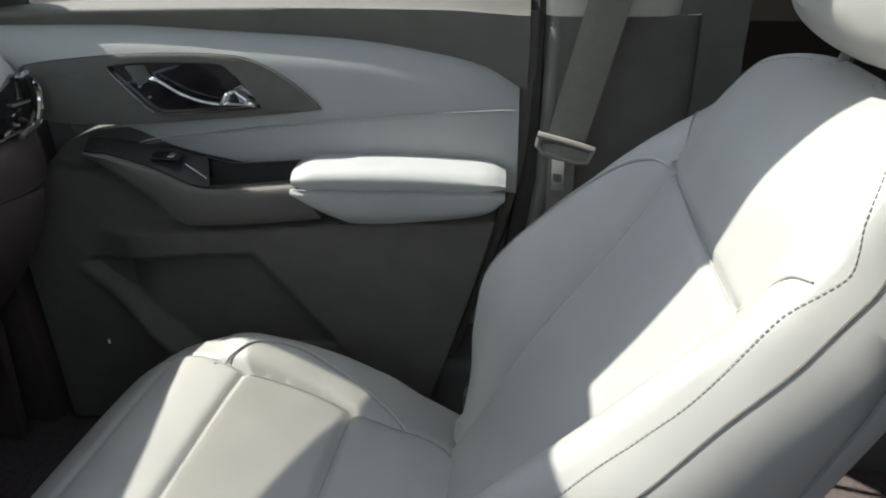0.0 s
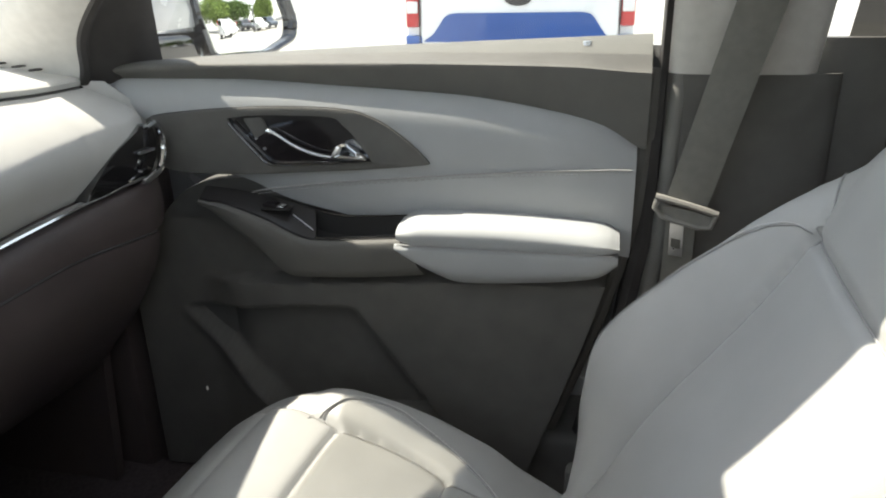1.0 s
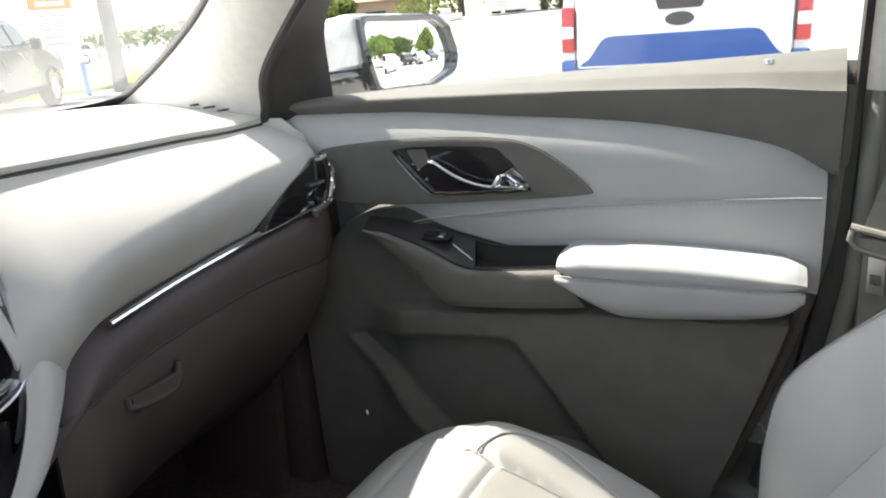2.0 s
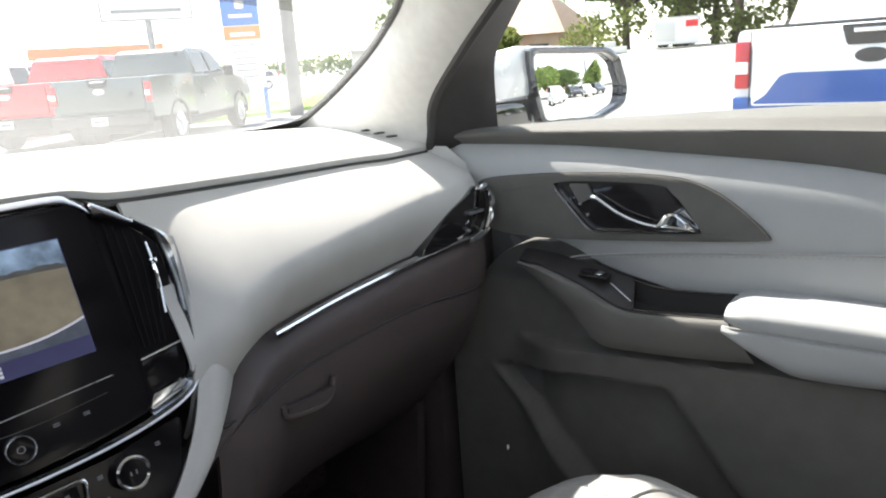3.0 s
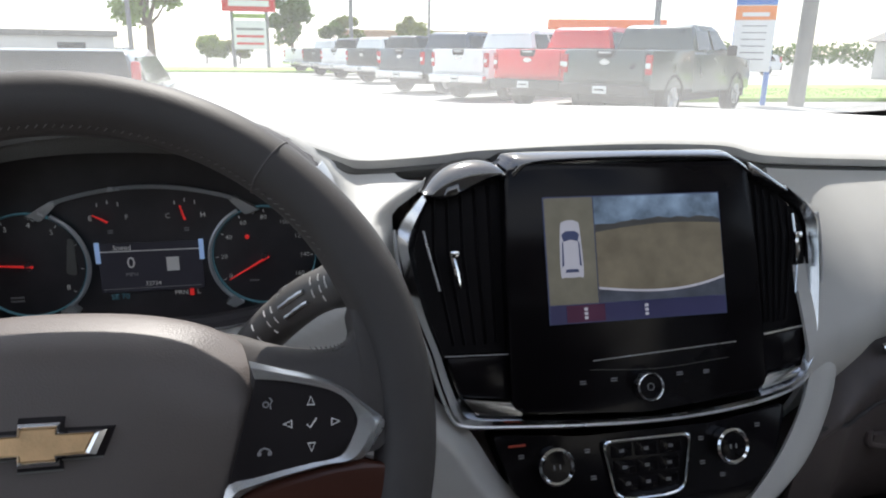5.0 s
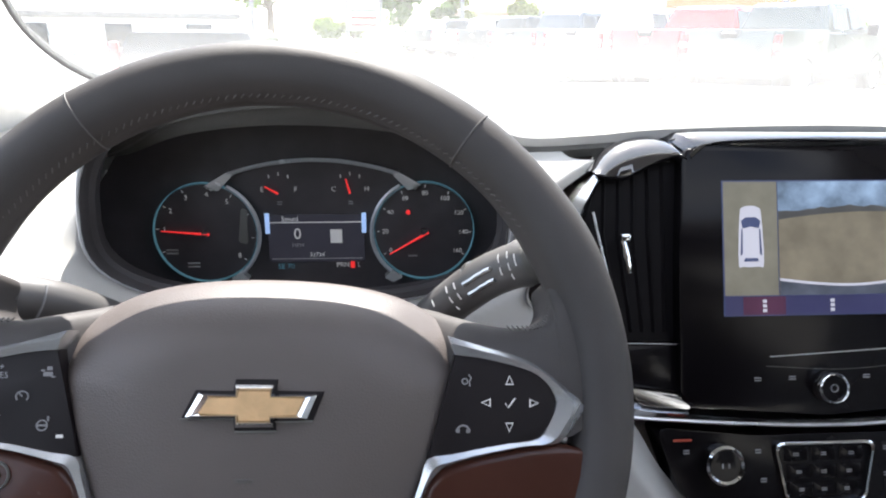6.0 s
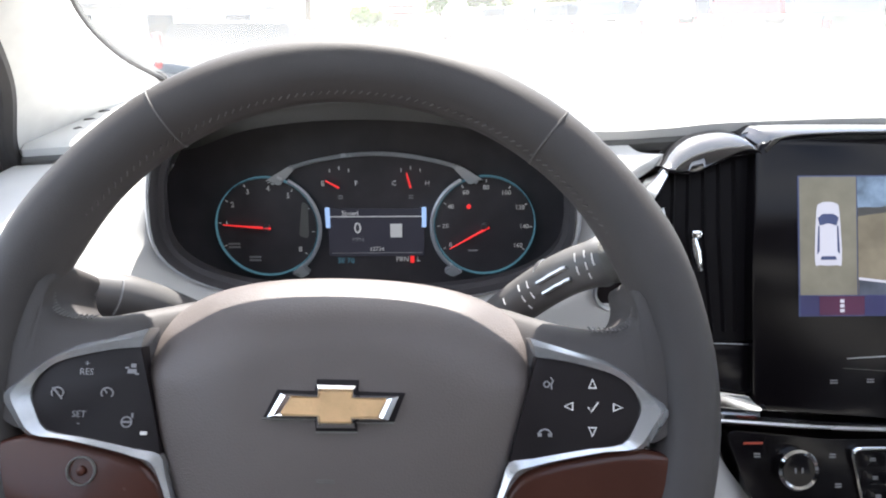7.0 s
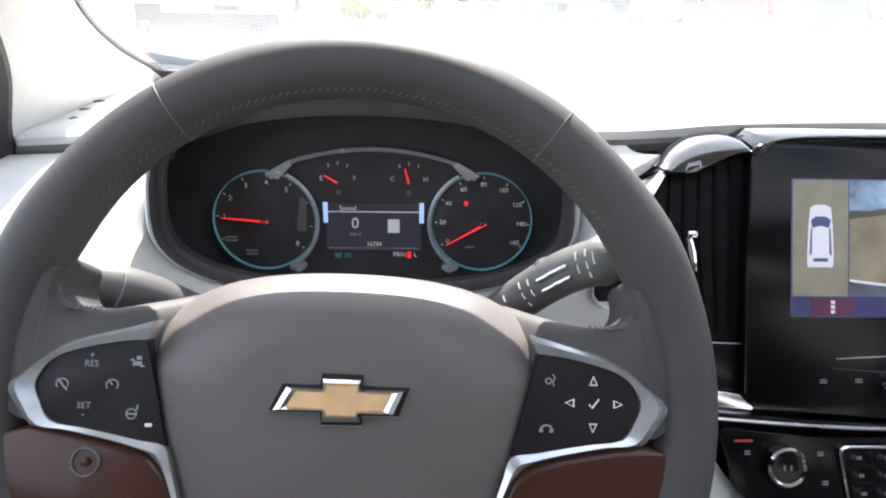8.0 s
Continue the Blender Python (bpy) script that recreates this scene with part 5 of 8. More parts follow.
for pts in ([(-0.0062, 0.006), (0, 0.0078), (0.0062, 0.006), (0.0078, 0.0125), (0.004, 0.0158), (-0.004, 0.0158), (-0.0078, 0.0125)], [(-0.006, -0.023), (0.006, -0.023), (0.005, -0.020), (-0.005, -0.020)], [(0.0068, -0.016), (0.0085, -0.018), (0.0075, 0.006), (0.0066, 0.005)], [(-0.0068, -0.016), (-0.0066, 0.005), (-0.0075, 0.006), (-0.0085, -0.018)]):
    picture("car_icon_window", [(p[0] * 1.07 - 0.0624, p[1] * 0.89 - 0.043) for p in pts], M_SCR_GLASS, 3)


def knob(parent, x, z, d, r, label):
    k = part("knob", disc(r, d - 0.010, d, (x, z), 0.002, 36), M_PANEL, parent, label)
    part("knob_ring", ring(r * 1.10, r * 0.86, d - 0.0105, d - 0.001, (x, z), 36, 0.0016), M_CHROME, k, "chrome knob ring")
    return k


kc = knob(disp2, -0.0064, -0.1561, -0.010, 0.0108, "volume knob with chrome ring")
part("power_mark", ring(0.0030, 0.0024, -0.0206, -0.019, (-0.0064, -0.1561), 16), M_DIMPRINT, kc)
for x, z in ((-0.0598, -0.1497), (-0.0330, -0.1493), (0.0253, -0.1491), (0.0496, -0.1493)):
    bars("button_mark", x, z, -0.0104, 0.0052, 0.0036, 2, M_DIMPRINT, disp2)
part("panel_line", tube(curve([(-0.0529, -0.0105, -0.1400), (0.0063, -0.0105, -0.1434), (0.0709, -0.0105, -0.1393)], 6), 0.00025, 5), M_DARK, disp2, "faint crease above the buttons")
# climate panel
climate = part("climate_panel", prism(rounded([(-0.135, -0.186), (-0.06, -0.194), (0.06, -0.194), (0.130, -0.184), (0.112, -0.235), (0.085, -0.262), (-0.09, -0.262), (-0.118, -0.235)], 0.008), 0.0, 0.03, 0.002), M_PANEL, stack, "gloss black climate control panel")
for x, kz in ((-0.0860, -0.2136), (0.0696, -0.2131)):
    k = knob(climate, x, kz, 0.0, 0.0136, "round temperature knob with chrome ring")
    bars("knob_mark", x - 0.0025, kz, -0.0104, 0.0012, 0.007, 1, M_DIMPRINT, k)
    bars("knob_mark", x + 0.0025, kz, -0.0104, 0.0012, 0.007, 1, M_DIMPRINT, k)
fr_o = rounded([(-0.045, -0.199), (0.036, -0.199), (0.027, -0.245), (0.012, -0.249), (-0.022, -0.249), (-0.036, -0.245)], 0.008)
fr_i = [(-0.0045 + (p[0] + 0.0045) * 0.94, -0.223 + (p[1] + 0.223) * 0.91) for p in fr_o]
part("button_frame", band(fr_o, fr_i, -0.004, 0.002, 0.0008), M_CHROME, climate, "chrome outlined button group")
for i in range(3):
    for j in range(3):
        x, z = -0.0045 + (i - 1) * (0.022 - 0.002 * j), -0.209 - 0.0135 * j
        part("climate_button", prism(rounded([(x - 0.0095, z - 0.0055), (x + 0.0095, z - 0.0055), (x + 0.0095, z + 0.0055), (x - 0.0095, z + 0.0055)], 0.0015), -0.0008, 0.002, 0.0004), M_PANEL, climate, "black push button")
        bars("button_mark", x, z, -0.0012, 0.0040, 0.003, 2, M_DIMPRINT, climate)
for x, z in ((-0.112, -0.205), (-0.056, -0.206), (-0.052, -0.228), (0.046, -0.206), (0.046, -0.226), (0.100, -0.200), (0.064, -0.238)):
    bars("button_mark", x, z, -0.0006, 0.0045, 0.004, 2, M_DIMPRINT, climate)
part("heat_lamp", rbox(0.014, 0.001, 0.0016, 0, at=(-0.115, -0.0008, -0.196)), M_HEATLAMP, climate, "small orange lamp strip")
solo("centre_console", joined(rbox(0.24, 0.30, 0.42, 0.03, 3, at=(0.0, 0.80, 0.68)), rbox(0.22, 0.75, 0.25, 0.03, 3, at=(0.0, 0.30, 0.60))), M_LOWDASH, "charcoal console between the seats", "console")


# ---- passenger door ----
DOOR = Matrix.Translation((0.80, 0.758, 0.002)) @ Matrix(((0.0659, 0.9978, 0, 0), (-0.9978, 0.0659, 0, 0), (0, 0, 1, 0), (0, 0, 0, 1)))
door = thing("passenger_door", DOOR, "closed passenger door with pale panel and dark trim", "car door")
belt_z = table([-0.20, -0.16, 0.04, 0.364, 0.693], [1.195, 1.203, 1.218, 1.233, 1.243])
fold_z = table([-0.20, 0.01, 0.326, 0.57, 0.677], [1.194, 1.203, 1.205, 1.200, 1.190])
bound_z = table([-0.20, 0.053, 0.244, 0.414, 0.535, 0.614, 0.678], [1.1858, 1.1865, 1.177, 1.166, 1.1475, 1.129, 1.096])
inner_panel = [(-0.17, 0.45), (0.50, 0.45), (0.549, 0.58), (0.63, 0.83), (0.67, 0.98), (0.672, 1.04), (0.5, 1.06), (0.2, 1.04), (0.0, 1.02), (-0.05, 1.0), (-0.15, 0.9)]
part("inner_panel", prism(rounded(inner_panel, 0.02), 0.0, 0.06), M_DARK, door, "dark lower door panel")
part("rear_edge", tube(curve([(0.692, 0.01, 1.20), (0.690, 0.008, 1.10), (0.678, 0.006, 0.98), (0.64, 0.006, 0.83), (0.556, 0.006, 0.58), (0.51, 0.006, 0.45)], 6), 0.012, 8), M_DARK, door, "rounded rear edge of the door panel")
rows = []
for i in range(45):
    u = lerp(-0.20, 0.688, i / 44)
    b, f, t = bound_z(u), fold_z(u), belt_z(u)
    f = max(f, b + 0.008)
    rows.append(curve([(u, -0.006, b - 0.004), (u, -0.010, b + 0.001), (u, -0.021, f - 0.001), (u, -0.012, f + 0.007), (u, 0.022, t - 0.002), (u, 0.034, t - 0.006)], 4))
part("upper_trim", skin(rows, 0.004), M_SILL, door, "dark grey padded sill trim")
pad_bottom = table([-0.20, -0.05, 0.03, 0.10, 0.24, 0.34, 0.68], [1.06, 1.03, 1.00, 0.985, 0.965, 0.965, 0.93])
rows = []
for i in range(49):
    u = lerp(-0.20, 0.676, i / 48)
    b, low = bound_z(u) - 0.002, pad_bottom(u)
    start = table([0.96, 1.03, 1.09, 1.128, 1.19], [-0.03, -0.045, -0.050, -0.082, -0.20])
    w_ = lambda z: lerp(start(z), 0.676, i / 48)
    prof = [(-0.004, b), (-0.012, b - 0.004), (-0.024, b - 0.022), (-0.031, b - 0.05), (-0.031, lerp(b - 0.05, low, 0.4)), (-0.026, lerp(b - 0.05, low, 0.75)), (-0.018, low)]
    rows.append(curve([(w_(z), d, z) for d, z in prof], 4))
part("padded_panel", skin(rows, 0.004), M_DOORPAD, door, "pale grey padded vinyl panel")
seam = [Vector((u, -0.0335, z)) for u, z in ((0.085, 1.005), (0.112, 1.0165), (0.234, 1.033), (0.398, 1.049), (0.52, 1.0585), (0.634, 1.065), (0.670, 1.066))]
part("seam", tube(curve(seam, 8), 0.0014, 5), M_SEAM, door, "stitched seam across the panel")
sl = curve([p + Vector((0, -0.0008, -0.005)) for p in seam], 16)
part("stitching", joined(*[tube([sl[i], sl[i].lerp(sl[i + 1], 0.6)], 0.0007, 4) for i in range(len(sl) - 1)]), M_SEAM, door, "fine stitch row")
# handle bezel with cup
bez_o = [(-0.062, 1.088), (-0.064, 1.110), (-0.060, 1.129), (0.045, 1.1415), (0.15, 1.147), (0.245, 1.145), (0.29, 1.136), (0.332, 1.114), (0.378, 1.0735), (0.368, 1.0645), (0.25, 1.0535), (0.07, 1.0415), (-0.03, 1.0440), (-0.058, 1.058)]
bez_c = curve([(p[0], 0, p[1]) for p in bez_o], 4, True)
cup_raw = [(0.057, 1.122), (0.070, 1.126), (0.085, 1.128), (0.099, 1.129), (0.160, 1.130), (0.225, 1.128), (0.242, 1.116), (0.255, 1.104), (0.281, 1.067), (0.270, 1.063), (0.20, 1.058), (0.134, 1.054), (0.118, 1.058), (0.095, 1.080)]
CUP = Vector((0.013, 0, 0.005))
cup_c = [p + CUP for p in curve([(p[0], 0, p[1]) for p in cup_raw], 4, True)]
o2, i2 = [(p.x, p.z) for p in bez_c], [(p.x, p.z) for p in cup_c]
part("bezel_seam", tube([(p.x, -0.0345, p.z) for p in bez_c], 0.0013, 5, True), M_BLACK, door, "dark gap round the handle surround")
part("handle_bezel", band(o2, i2, -0.0395, -0.020, 0.002), M_DARK, door, "dark grey handle surround", smooth=50)
cup = part("handle_cup", joined(prism(i2, -0.0345, -0.02), band(i2, [(lerp(0.183, p[0], 0.97), lerp(1.098, p[1], 0.94)) for p in i2], -0.0390, -0.034)), M_GLOSS, door, "black recessed handle cup")
lower_edge = curve([(0.062, -0.0465, 1.118), (0.098, -0.047, 1.078), (0.116, -0.047, 1.060), (0.134, -0.047, 1.055), (0.20, -0.047, 1.059), (0.279, -0.047, 1.066)], 6)
part("cup_edge", tube(lower_edge, 0.0012, 6), M_GLOSS, cup, "gloss edge of the cup").location = CUP
lever = curve([(0.122, -0.040, 1.106), (0.135, -0.044, 1.103), (0.165, -0.047, 1.086), (0.195, -0.048, 1.075), (0.225, -0.048, 1.070), (0.250, -0.048, 1.071)], 6)
hd = part("handle", tube(lever, [0.0050 if i < 5 else 0.0030 for i in range(len(lever))], 10), M_CHROME, door, "chrome inside door handle")
hd.location = CUP
part("handle_pull", band(rounded([(0.222, 1.069), (0.236, 1.090), (0.250, 1.093), (0.270, 1.078), (0.280, 1.068)], 0.004), rounded([(0.238, 1.075), (0.243, 1.086), (0.250, 1.087), (0.260, 1.079), (0.264, 1.074)], 0.003), -0.053, -0.034, 0.003), M_CHROME, hd, "chrome finger pull")
part("lock_panel", prism(rounded([(0.082, 1.124), (0.114, 1.126), (0.122, 1.106), (0.100, 1.094)], 0.004), -0.038, -0.01, 0.001), M_DARK, door, "grey lock switch plate").location = CUP
for x, z in ((0.100, 1.094), (0.112, 1.078)):
    part("lock_mark", disc(0.0022, -0.0375, -0.01, (x, z), n=10), M_DIMPRINT, door, "small lock mark").location = CUP
# armrest
def loft(section, u0, u1, n=48, round_u=0.034):
    """A padded bar along u: section(u) gives (d, z) points; the ends close in a soft curve."""
    rows = []
    for i in range(n + 1):
        e = i / n
        u = lerp(u0, u1, 0.5 - 0.5 * math.cos(math.pi * e))
        near = min(u - u0, u1 - u)
        k = 0.66 + 0.34 * math.sin(math.pi / 2 * min(1.0, near / round_u))
        pts = section(u)
        cz_ = sum(p[1] for p in pts) / len(pts)
        rows.append([(u, d * (0.75 + 0.25 * k), cz_ + (z - cz_) * k) for d, z in pts])
    return skin(rows, closed=True, caps=True)


arm_top = table([0.336, 0.35, 0.375, 0.48, 0.60, 0.645, 0.659], [0.988, 0.991, 0.994, 0.996, 0.991, 0.986, 0.981])
bol_low = table([0.336, 0.352, 0.392, 0.437, 0.55, 0.64, 0.659], [0.946, 0.934, 0.909, 0.896, 0.903, 0.917, 0.934])


def arm_section(u):
    t = arm_top(u)
    return [(p.x, p.z) for p in curve([(0, 0, t), (-0.06, 0, t), (-0.084, 0, t - 0.003), (-0.096, 0, t - 0.012), (-0.0985, 0, lerp(t, 0.960, 0.6)), (-0.096, 0, 0.962), (-0.088, 0, 0.959), (-0.05, 0, 0.959), (0, 0, 0.959)], 3)]


def bolster_section(u):
    b = bol_low(u)
    return [(p.x, p.z) for p in curve([(0, 0, 0.960), (-0.084, 0, 0.960), (-0.0945, 0, 0.957), (-0.0965, 0, 0.950), (-0.093, 0, lerp(0.950, b, 0.55)), (-0.080, 0, b + 0.006), (-0.06, 0, b), (0, 0, b)], 3)]


part("armrest", loft(arm_section, 0.342, 0.659), M_DOORPAD, door, "pale padded armrest", smooth=60)
part("armrest_bolster", loft(bolster_section, 0.338, 0.658), M_DOORPAD, door, "grey bolster under the armrest", smooth=60)
part("armrest_piping", tube(curve([(0.345, -0.0955, 0.9605), (0.45, -0.097, 0.9605), (0.55, -0.097, 0.9605), (0.652, -0.0955, 0.9605)], 6), 0.0012, 6), M_SEAM, door, "dark piping line")
# switch console and grab
lip = curve([(0.020, -0.074, 1.0080), (0.040, -0.079, 1.0065), (0.066, -0.080, 1.0045), (0.133, -0.080, 0.9815), (0.187, -0.080, 0.9565), (0.234, -0.080, 0.9540), (0.300, -0.080, 0.9595), (0.346, -0.080, 0.9635)], 4)
foot = curve([(0.022, -0.066, 0.9960), (0.034, -0.069, 0.9930), (0.077, -0.071, 0.9600), (0.118, -0.072, 0.9280), (0.157, -0.072, 0.8915), (0.207, -0.072, 0.8895), (0.292, -0.072, 0.8950), (0.378, -0.072, 0.9048)], 4)
rows = []
for a, b in zip(lip, foot):
    rows.append([a + Vector((0, 0.060, -0.010)), a + Vector((0, 0.012, -0.004)), a + Vector((0, 0.005, -0.0006)), a + Vector((0, 0.0, -0.003)), a.lerp(b, 0.12) + Vector((0, -0.0035, 0)), a.lerp(b, 0.4) + Vector((0, -0.0045, 0)), a.lerp(b, 0.75) + Vector((0, -0.0020, 0)), b + Vector((0, 0.0005, 0.001)), b + Vector((0, 0.006, -0.0015)), b + Vector((0, 0.065, 0.004))])
part("grab_body", skin(rows, closed=True, caps=True), M_SILL, door, "dark grey grab handle body", smooth=50)
front = [p + Vector((0, 0.0075, 0.0006)) for p in lip]
back = curve([(0.014, -0.032, 1.0180), (0.026, -0.032, 1.0180), (0.060, -0.032, 1.0155), (0.108, -0.032, 1.0085), (0.166, -0.032, 0.9955), (0.230, -0.032, 0.9800), (0.290, -0.032, 0.9810), (0.346, -0.032, 0.9845)], 4)
strip = list(zip(front, back))
plate = part("switch_plate", skin([[a + Vector((0, 0, -0.006)), a + Vector((0, 0.001, 0.001)), a.lerp(b, 0.5) + Vector((0, 0, 0.001)), b + Vector((0, -0.001, 0.001)), b + Vector((0, 0, -0.006))] for a, b in strip[:19]], 0.004), M_SATINBLACK, door, "satin black switch plate")
part("pull_pocket", skin([[a + Vector((0, 0.0, 0.0)), a + Vector((0, 0.003, -0.030)), b + Vector((0, -0.003, -0.030)), b + Vector((0, 0, 0.0))] for a, b in strip[17:]], 0.003), M_BLACKPIT, door, "black pull pocket")
part("pocket_edge", joined(tube([b + Vector((0, -0.002, 0.001)) for a, b in strip[18:]], 0.0014, 6), tube([a + Vector((0, 0.001, 0.001)) for a, b in strip[18:]], 0.0011, 6)), M_GLOSS, door, "gloss rim of the pull pocket")
part("switch_well", rbox(0.046, 0.022, 0.004, 0.002, at=(0.143, -0.053, 0.9950)), M_BLACKPIT, plate, "black well round the window switch")
part("window_switch", rbox(0.022, 0.017, 0.009, 0.002, at=(0.134, -0.053, 0.9985)), M_BUTTON, plate, "black window switch")
part("switch_tip", rbox(0.012, 0.014, 0.006, 0.002, at=(0.150, -0.053, 0.9965)), M_SATIN, plate, "silver switch tip")
part("plate_line", tube([(0.168, -0.052, 0.9845), (0.205, -0.066, 0.9660)], 0.0008, 5), M_SATIN, plate)
# lower ledge and map pocket
ledge_top = table([-0.16, -0.06, 0.022, 0.138, 0.25, 0.374, 0.68], [0.862, 0.863, 0.866, 0.875, 0.883, 0.892, 0.905])
ledge_low = table([-0.16, -0.038, 0.137, 0.243, 0.40], [0.790, 0.8024, 0.8248, 0.832, 0.838])
rear_u = table([0.45, 0.58, 0.83, 0.98], [0.50, 0.549, 0.63, 0.67])
soft_step = lambda v: 0.5 - 0.5 * math.cos(math.pi * min(1.0, max(0.0, v)))
rows = []
for j in range(101):
    z = lerp(0.455, 0.96, j / 100)
    row = []
    for i in range(81):
        u = lerp(-0.16, rear_u(z) - 0.004, i / 80)
        top, bot = ledge_top(u), ledge_low(u)
        d = -0.020 - 0.030 * soft_step((top - z) / 0.010) * soft_step((u + 0.03) / 0.10)
        left_edge = -0.030 + (0.773 - z) * 0.98
        right_edge = 0.243 + (0.832 - z) * 0.73
        inside = soft_step((u - left_edge) / 0.024 + 0.5) * soft_step((right_edge - u) / 0.014 + 0.5) * soft_step((bot - z) / 0.014)
        d += 0.034 * inside
        d -= 0.007 * math.exp(-((u - left_edge + 0.018) / 0.016) ** 2) * soft_step((bot - z) / 0.03)
        row.append((u, d, z))
    rows.append(row)
part("lower_panel", skin(rows), M_DOORLOW, door, "dark lower door panel with a soft ledge", smooth=60)
part("map_pocket", puff(rounded([(0.08, 0.46), (0.10, 0.628), (0.378, 0.650), (0.49, 0.668), (0.545, 0.60), (0.50, 0.46)], 0.014), -0.034, 0.0, 0.012, 4), M_DARK, door, "dark map pocket wall")
# a screw cover, no lamp; the print material makes it glow faintly
part("screw_cover", rbox(0.003, 0.004, 0.008, 0.001, at=(-0.036, -0.0425, 0.6455)), M_WHITEPRINT, door, "tiny pale screw cover")
part("lock_knob", tube([(0.600, 0.016, 1.229), (0.600, 0.016, 1.234), (0.600, 0.016, 1.2347)], [0.006, 0.006, 0.004], 14), M_SATIN, door, "small lock knob on the sill")
# sail panel, window frame and glass
sail_in, sail_out = curve(SEAL_EDGE, 5), curve(WINDOW_EDGE, 5)
part("sail_panel", skin([[a + Vector((0.010, -0.002, 0)), a.lerp(b, 0.5) + Vector((-0.008, -0.004, 0)), b] for a, b in zip(sail_in, sail_out)], 0.005), M_BLACK, door, "dark triangular mirror sail panel", True)
win = part("window", skin([[Vector((lerp(0.822 + 0.066 * (0.75 - y), 0.605, t), lerp(y, min(y, 0.43), t * 1.0) if y > 0.43 else y, lerp(1.19, 1.62, t))) for t in (0, 0.25, 0.5, 0.75, 1)] for y in (0.845, 0.6, 0.4, 0.2, 0.06)], 0.0), M_WINDOW, door, "clear passenger window glass", True, facing=(-0.8, 0, 0.5))
win.visible_shadow = False
part("rear_frame", skin([[(0.868, 0.062, 1.19), (0.875, 0.035, 1.19)], [(0.745, 0.062, 1.42), (0.755, 0.035, 1.42)], [(0.61, 0.062, 1.62), (0.62, 0.035, 1.62)]], 0.012), M_BLACK, door, "black window frame post", True)
part("outer_skin", skin([[(0.93, 0.95, 0.45), (0.96, 0.95, 0.8), (0.945, 0.95, 1.1), (0.88, 0.95, 1.19)], [(0.95, -0.05, 0.45), (0.985, -0.05, 0.8), (0.97, -0.05, 1.1), (0.90, -0.05, 1.215)]], 0.006), M_SILVERPAINT, door, "pale silver outer door skin", True)
for side in (1, -1):
    solo("body_side", skin([[(side * 0.95, -0.056, 0.45), (side * 0.985, -0.056, 0.8), (side * 0.97, -0.056, 1.1), (side * 0.915, -0.056, 1.225)], [(side * 0.94, -2.0, 0.45), (side * 0.97, -2.0, 0.8), (side * 0.96, -2.0, 1.1), (side * 0.915, -2.0, 1.24)]], 0.006), M_SILVERPAINT, "pale silver outer body side behind the front door", "body panel", kind="structure")

# ---- driver door, seen past the wheel ----
ddoor = thing("driver_door", pose(-0.80, 0.75, 0.45), "closed driver door with pale panel and dark sill", "car door")
rows = []
for i in range(21):
    y = lerp(0.95, 0.05, i / 20)
    x = -(0.80 + 0.066 * (0.75 - y))
    rows.append([(x - 0.034, y, belt_z(0.75 - y) - 0.006), (x - 0.01, y, fold_z(0.75 - y) + 0.008), (x + 0.021, y, fold_z(0.75 - y)), (x + 0.010, y, bound_z(0.75 - y) - 0.003)])
part("upper_trim", skin(rows, 0.004), M_DARK, ddoor, "dark padded sill trim", True)
rows = []
for i in range(21):
    y = lerp(0.95, 0.05, i / 20)
    x = -(0.80 + 0.066 * (0.75 - y))
    b = bound_z(0.75 - y)
    rows.append([(x + 0.004, y, b), (x + 0.024, y, b - 0.022), (x + 0.031, y, b - 0.06), (x + 0.02, y, 0.95), (x + 0.0, y, 0.45)])
part("padded_panel", skin(rows, 0.006), M_DOORPAD, ddoor, "pale grey padded panel", True)
part("sail_panel", skin([[a + Vector((-0.010, -0.002, 0)), a.lerp(b, 0.5) + Vector((0.008, -0.004, 0)), b] for a, b in zip(curve(mirrored(SEAL_EDGE), 5), curve(mirrored(WINDOW_EDGE), 5))], 0.005), M_DARK, ddoor, "dark triangular sail panel", True)

# ---- pillar between the doors and seat belt ----
# the pillar's shade is put in as darker grey, its lit edge as lighter
bp = solo("pillar_trim", skin([curve([(0.880, 0.050, z), (0.858, 0.046, z), (0.846, 0.020, z), (0.850, -0.06, z), (0.858, -0.15, z), (0.872, -0.165, z)], 4) for z in (1.196, 1.0, 0.8, 0.45)], 0.004), M_DARK, "lower pillar trim beside the seat, its shade put in as dark grey", "pillar trim", kind="structure")
rows = []
for z in (1.197, 1.32, 1.45, 1.60):
    k = (z - 1.197) * 0.55
    rows.append(curve([(0.878 - k, 0.050, z), (0.856 - k, 0.046, z), (0.843 - k, 0.020, z), (0.846 - k, -0.06, z), (0.852 - k, -0.118, z), (0.866 - k, -0.132, z)], 4))
solo("pillar_trim", skin(rows, 0.004), M_PILLAR, "pale upper pillar trim behind the belt", "pillar trim", kind="structure")
part("rubber_seal", tube([(0.868, 0.062, 1.23), (0.860, 0.064, 1.1), (0.856, 0.066, 0.95), (0.85, 0.09, 0.8), (0.845, 0.14, 0.6)], 0.016, 8), M_BLACK, bp, "black rubber door seal")
part("front_flange", tube([(0.856, 0.032, 1.195), (0.852, 0.036, 1.1), (0.849, 0.042, 0.95), (0.846, 0.060, 0.82), (0.840, 0.096, 0.68)], 0.013, 10), M_MIDGREY, bp, "rounded pillar edge, in lighter grey for the light on it")
solo("rear_door_panel", rbox(0.03, 0.9, 0.83, 0.02, 3, at=(0.880, -0.66, 0.835)), M_BLACK, "dark rear door panel behind the pillar", "door panel")
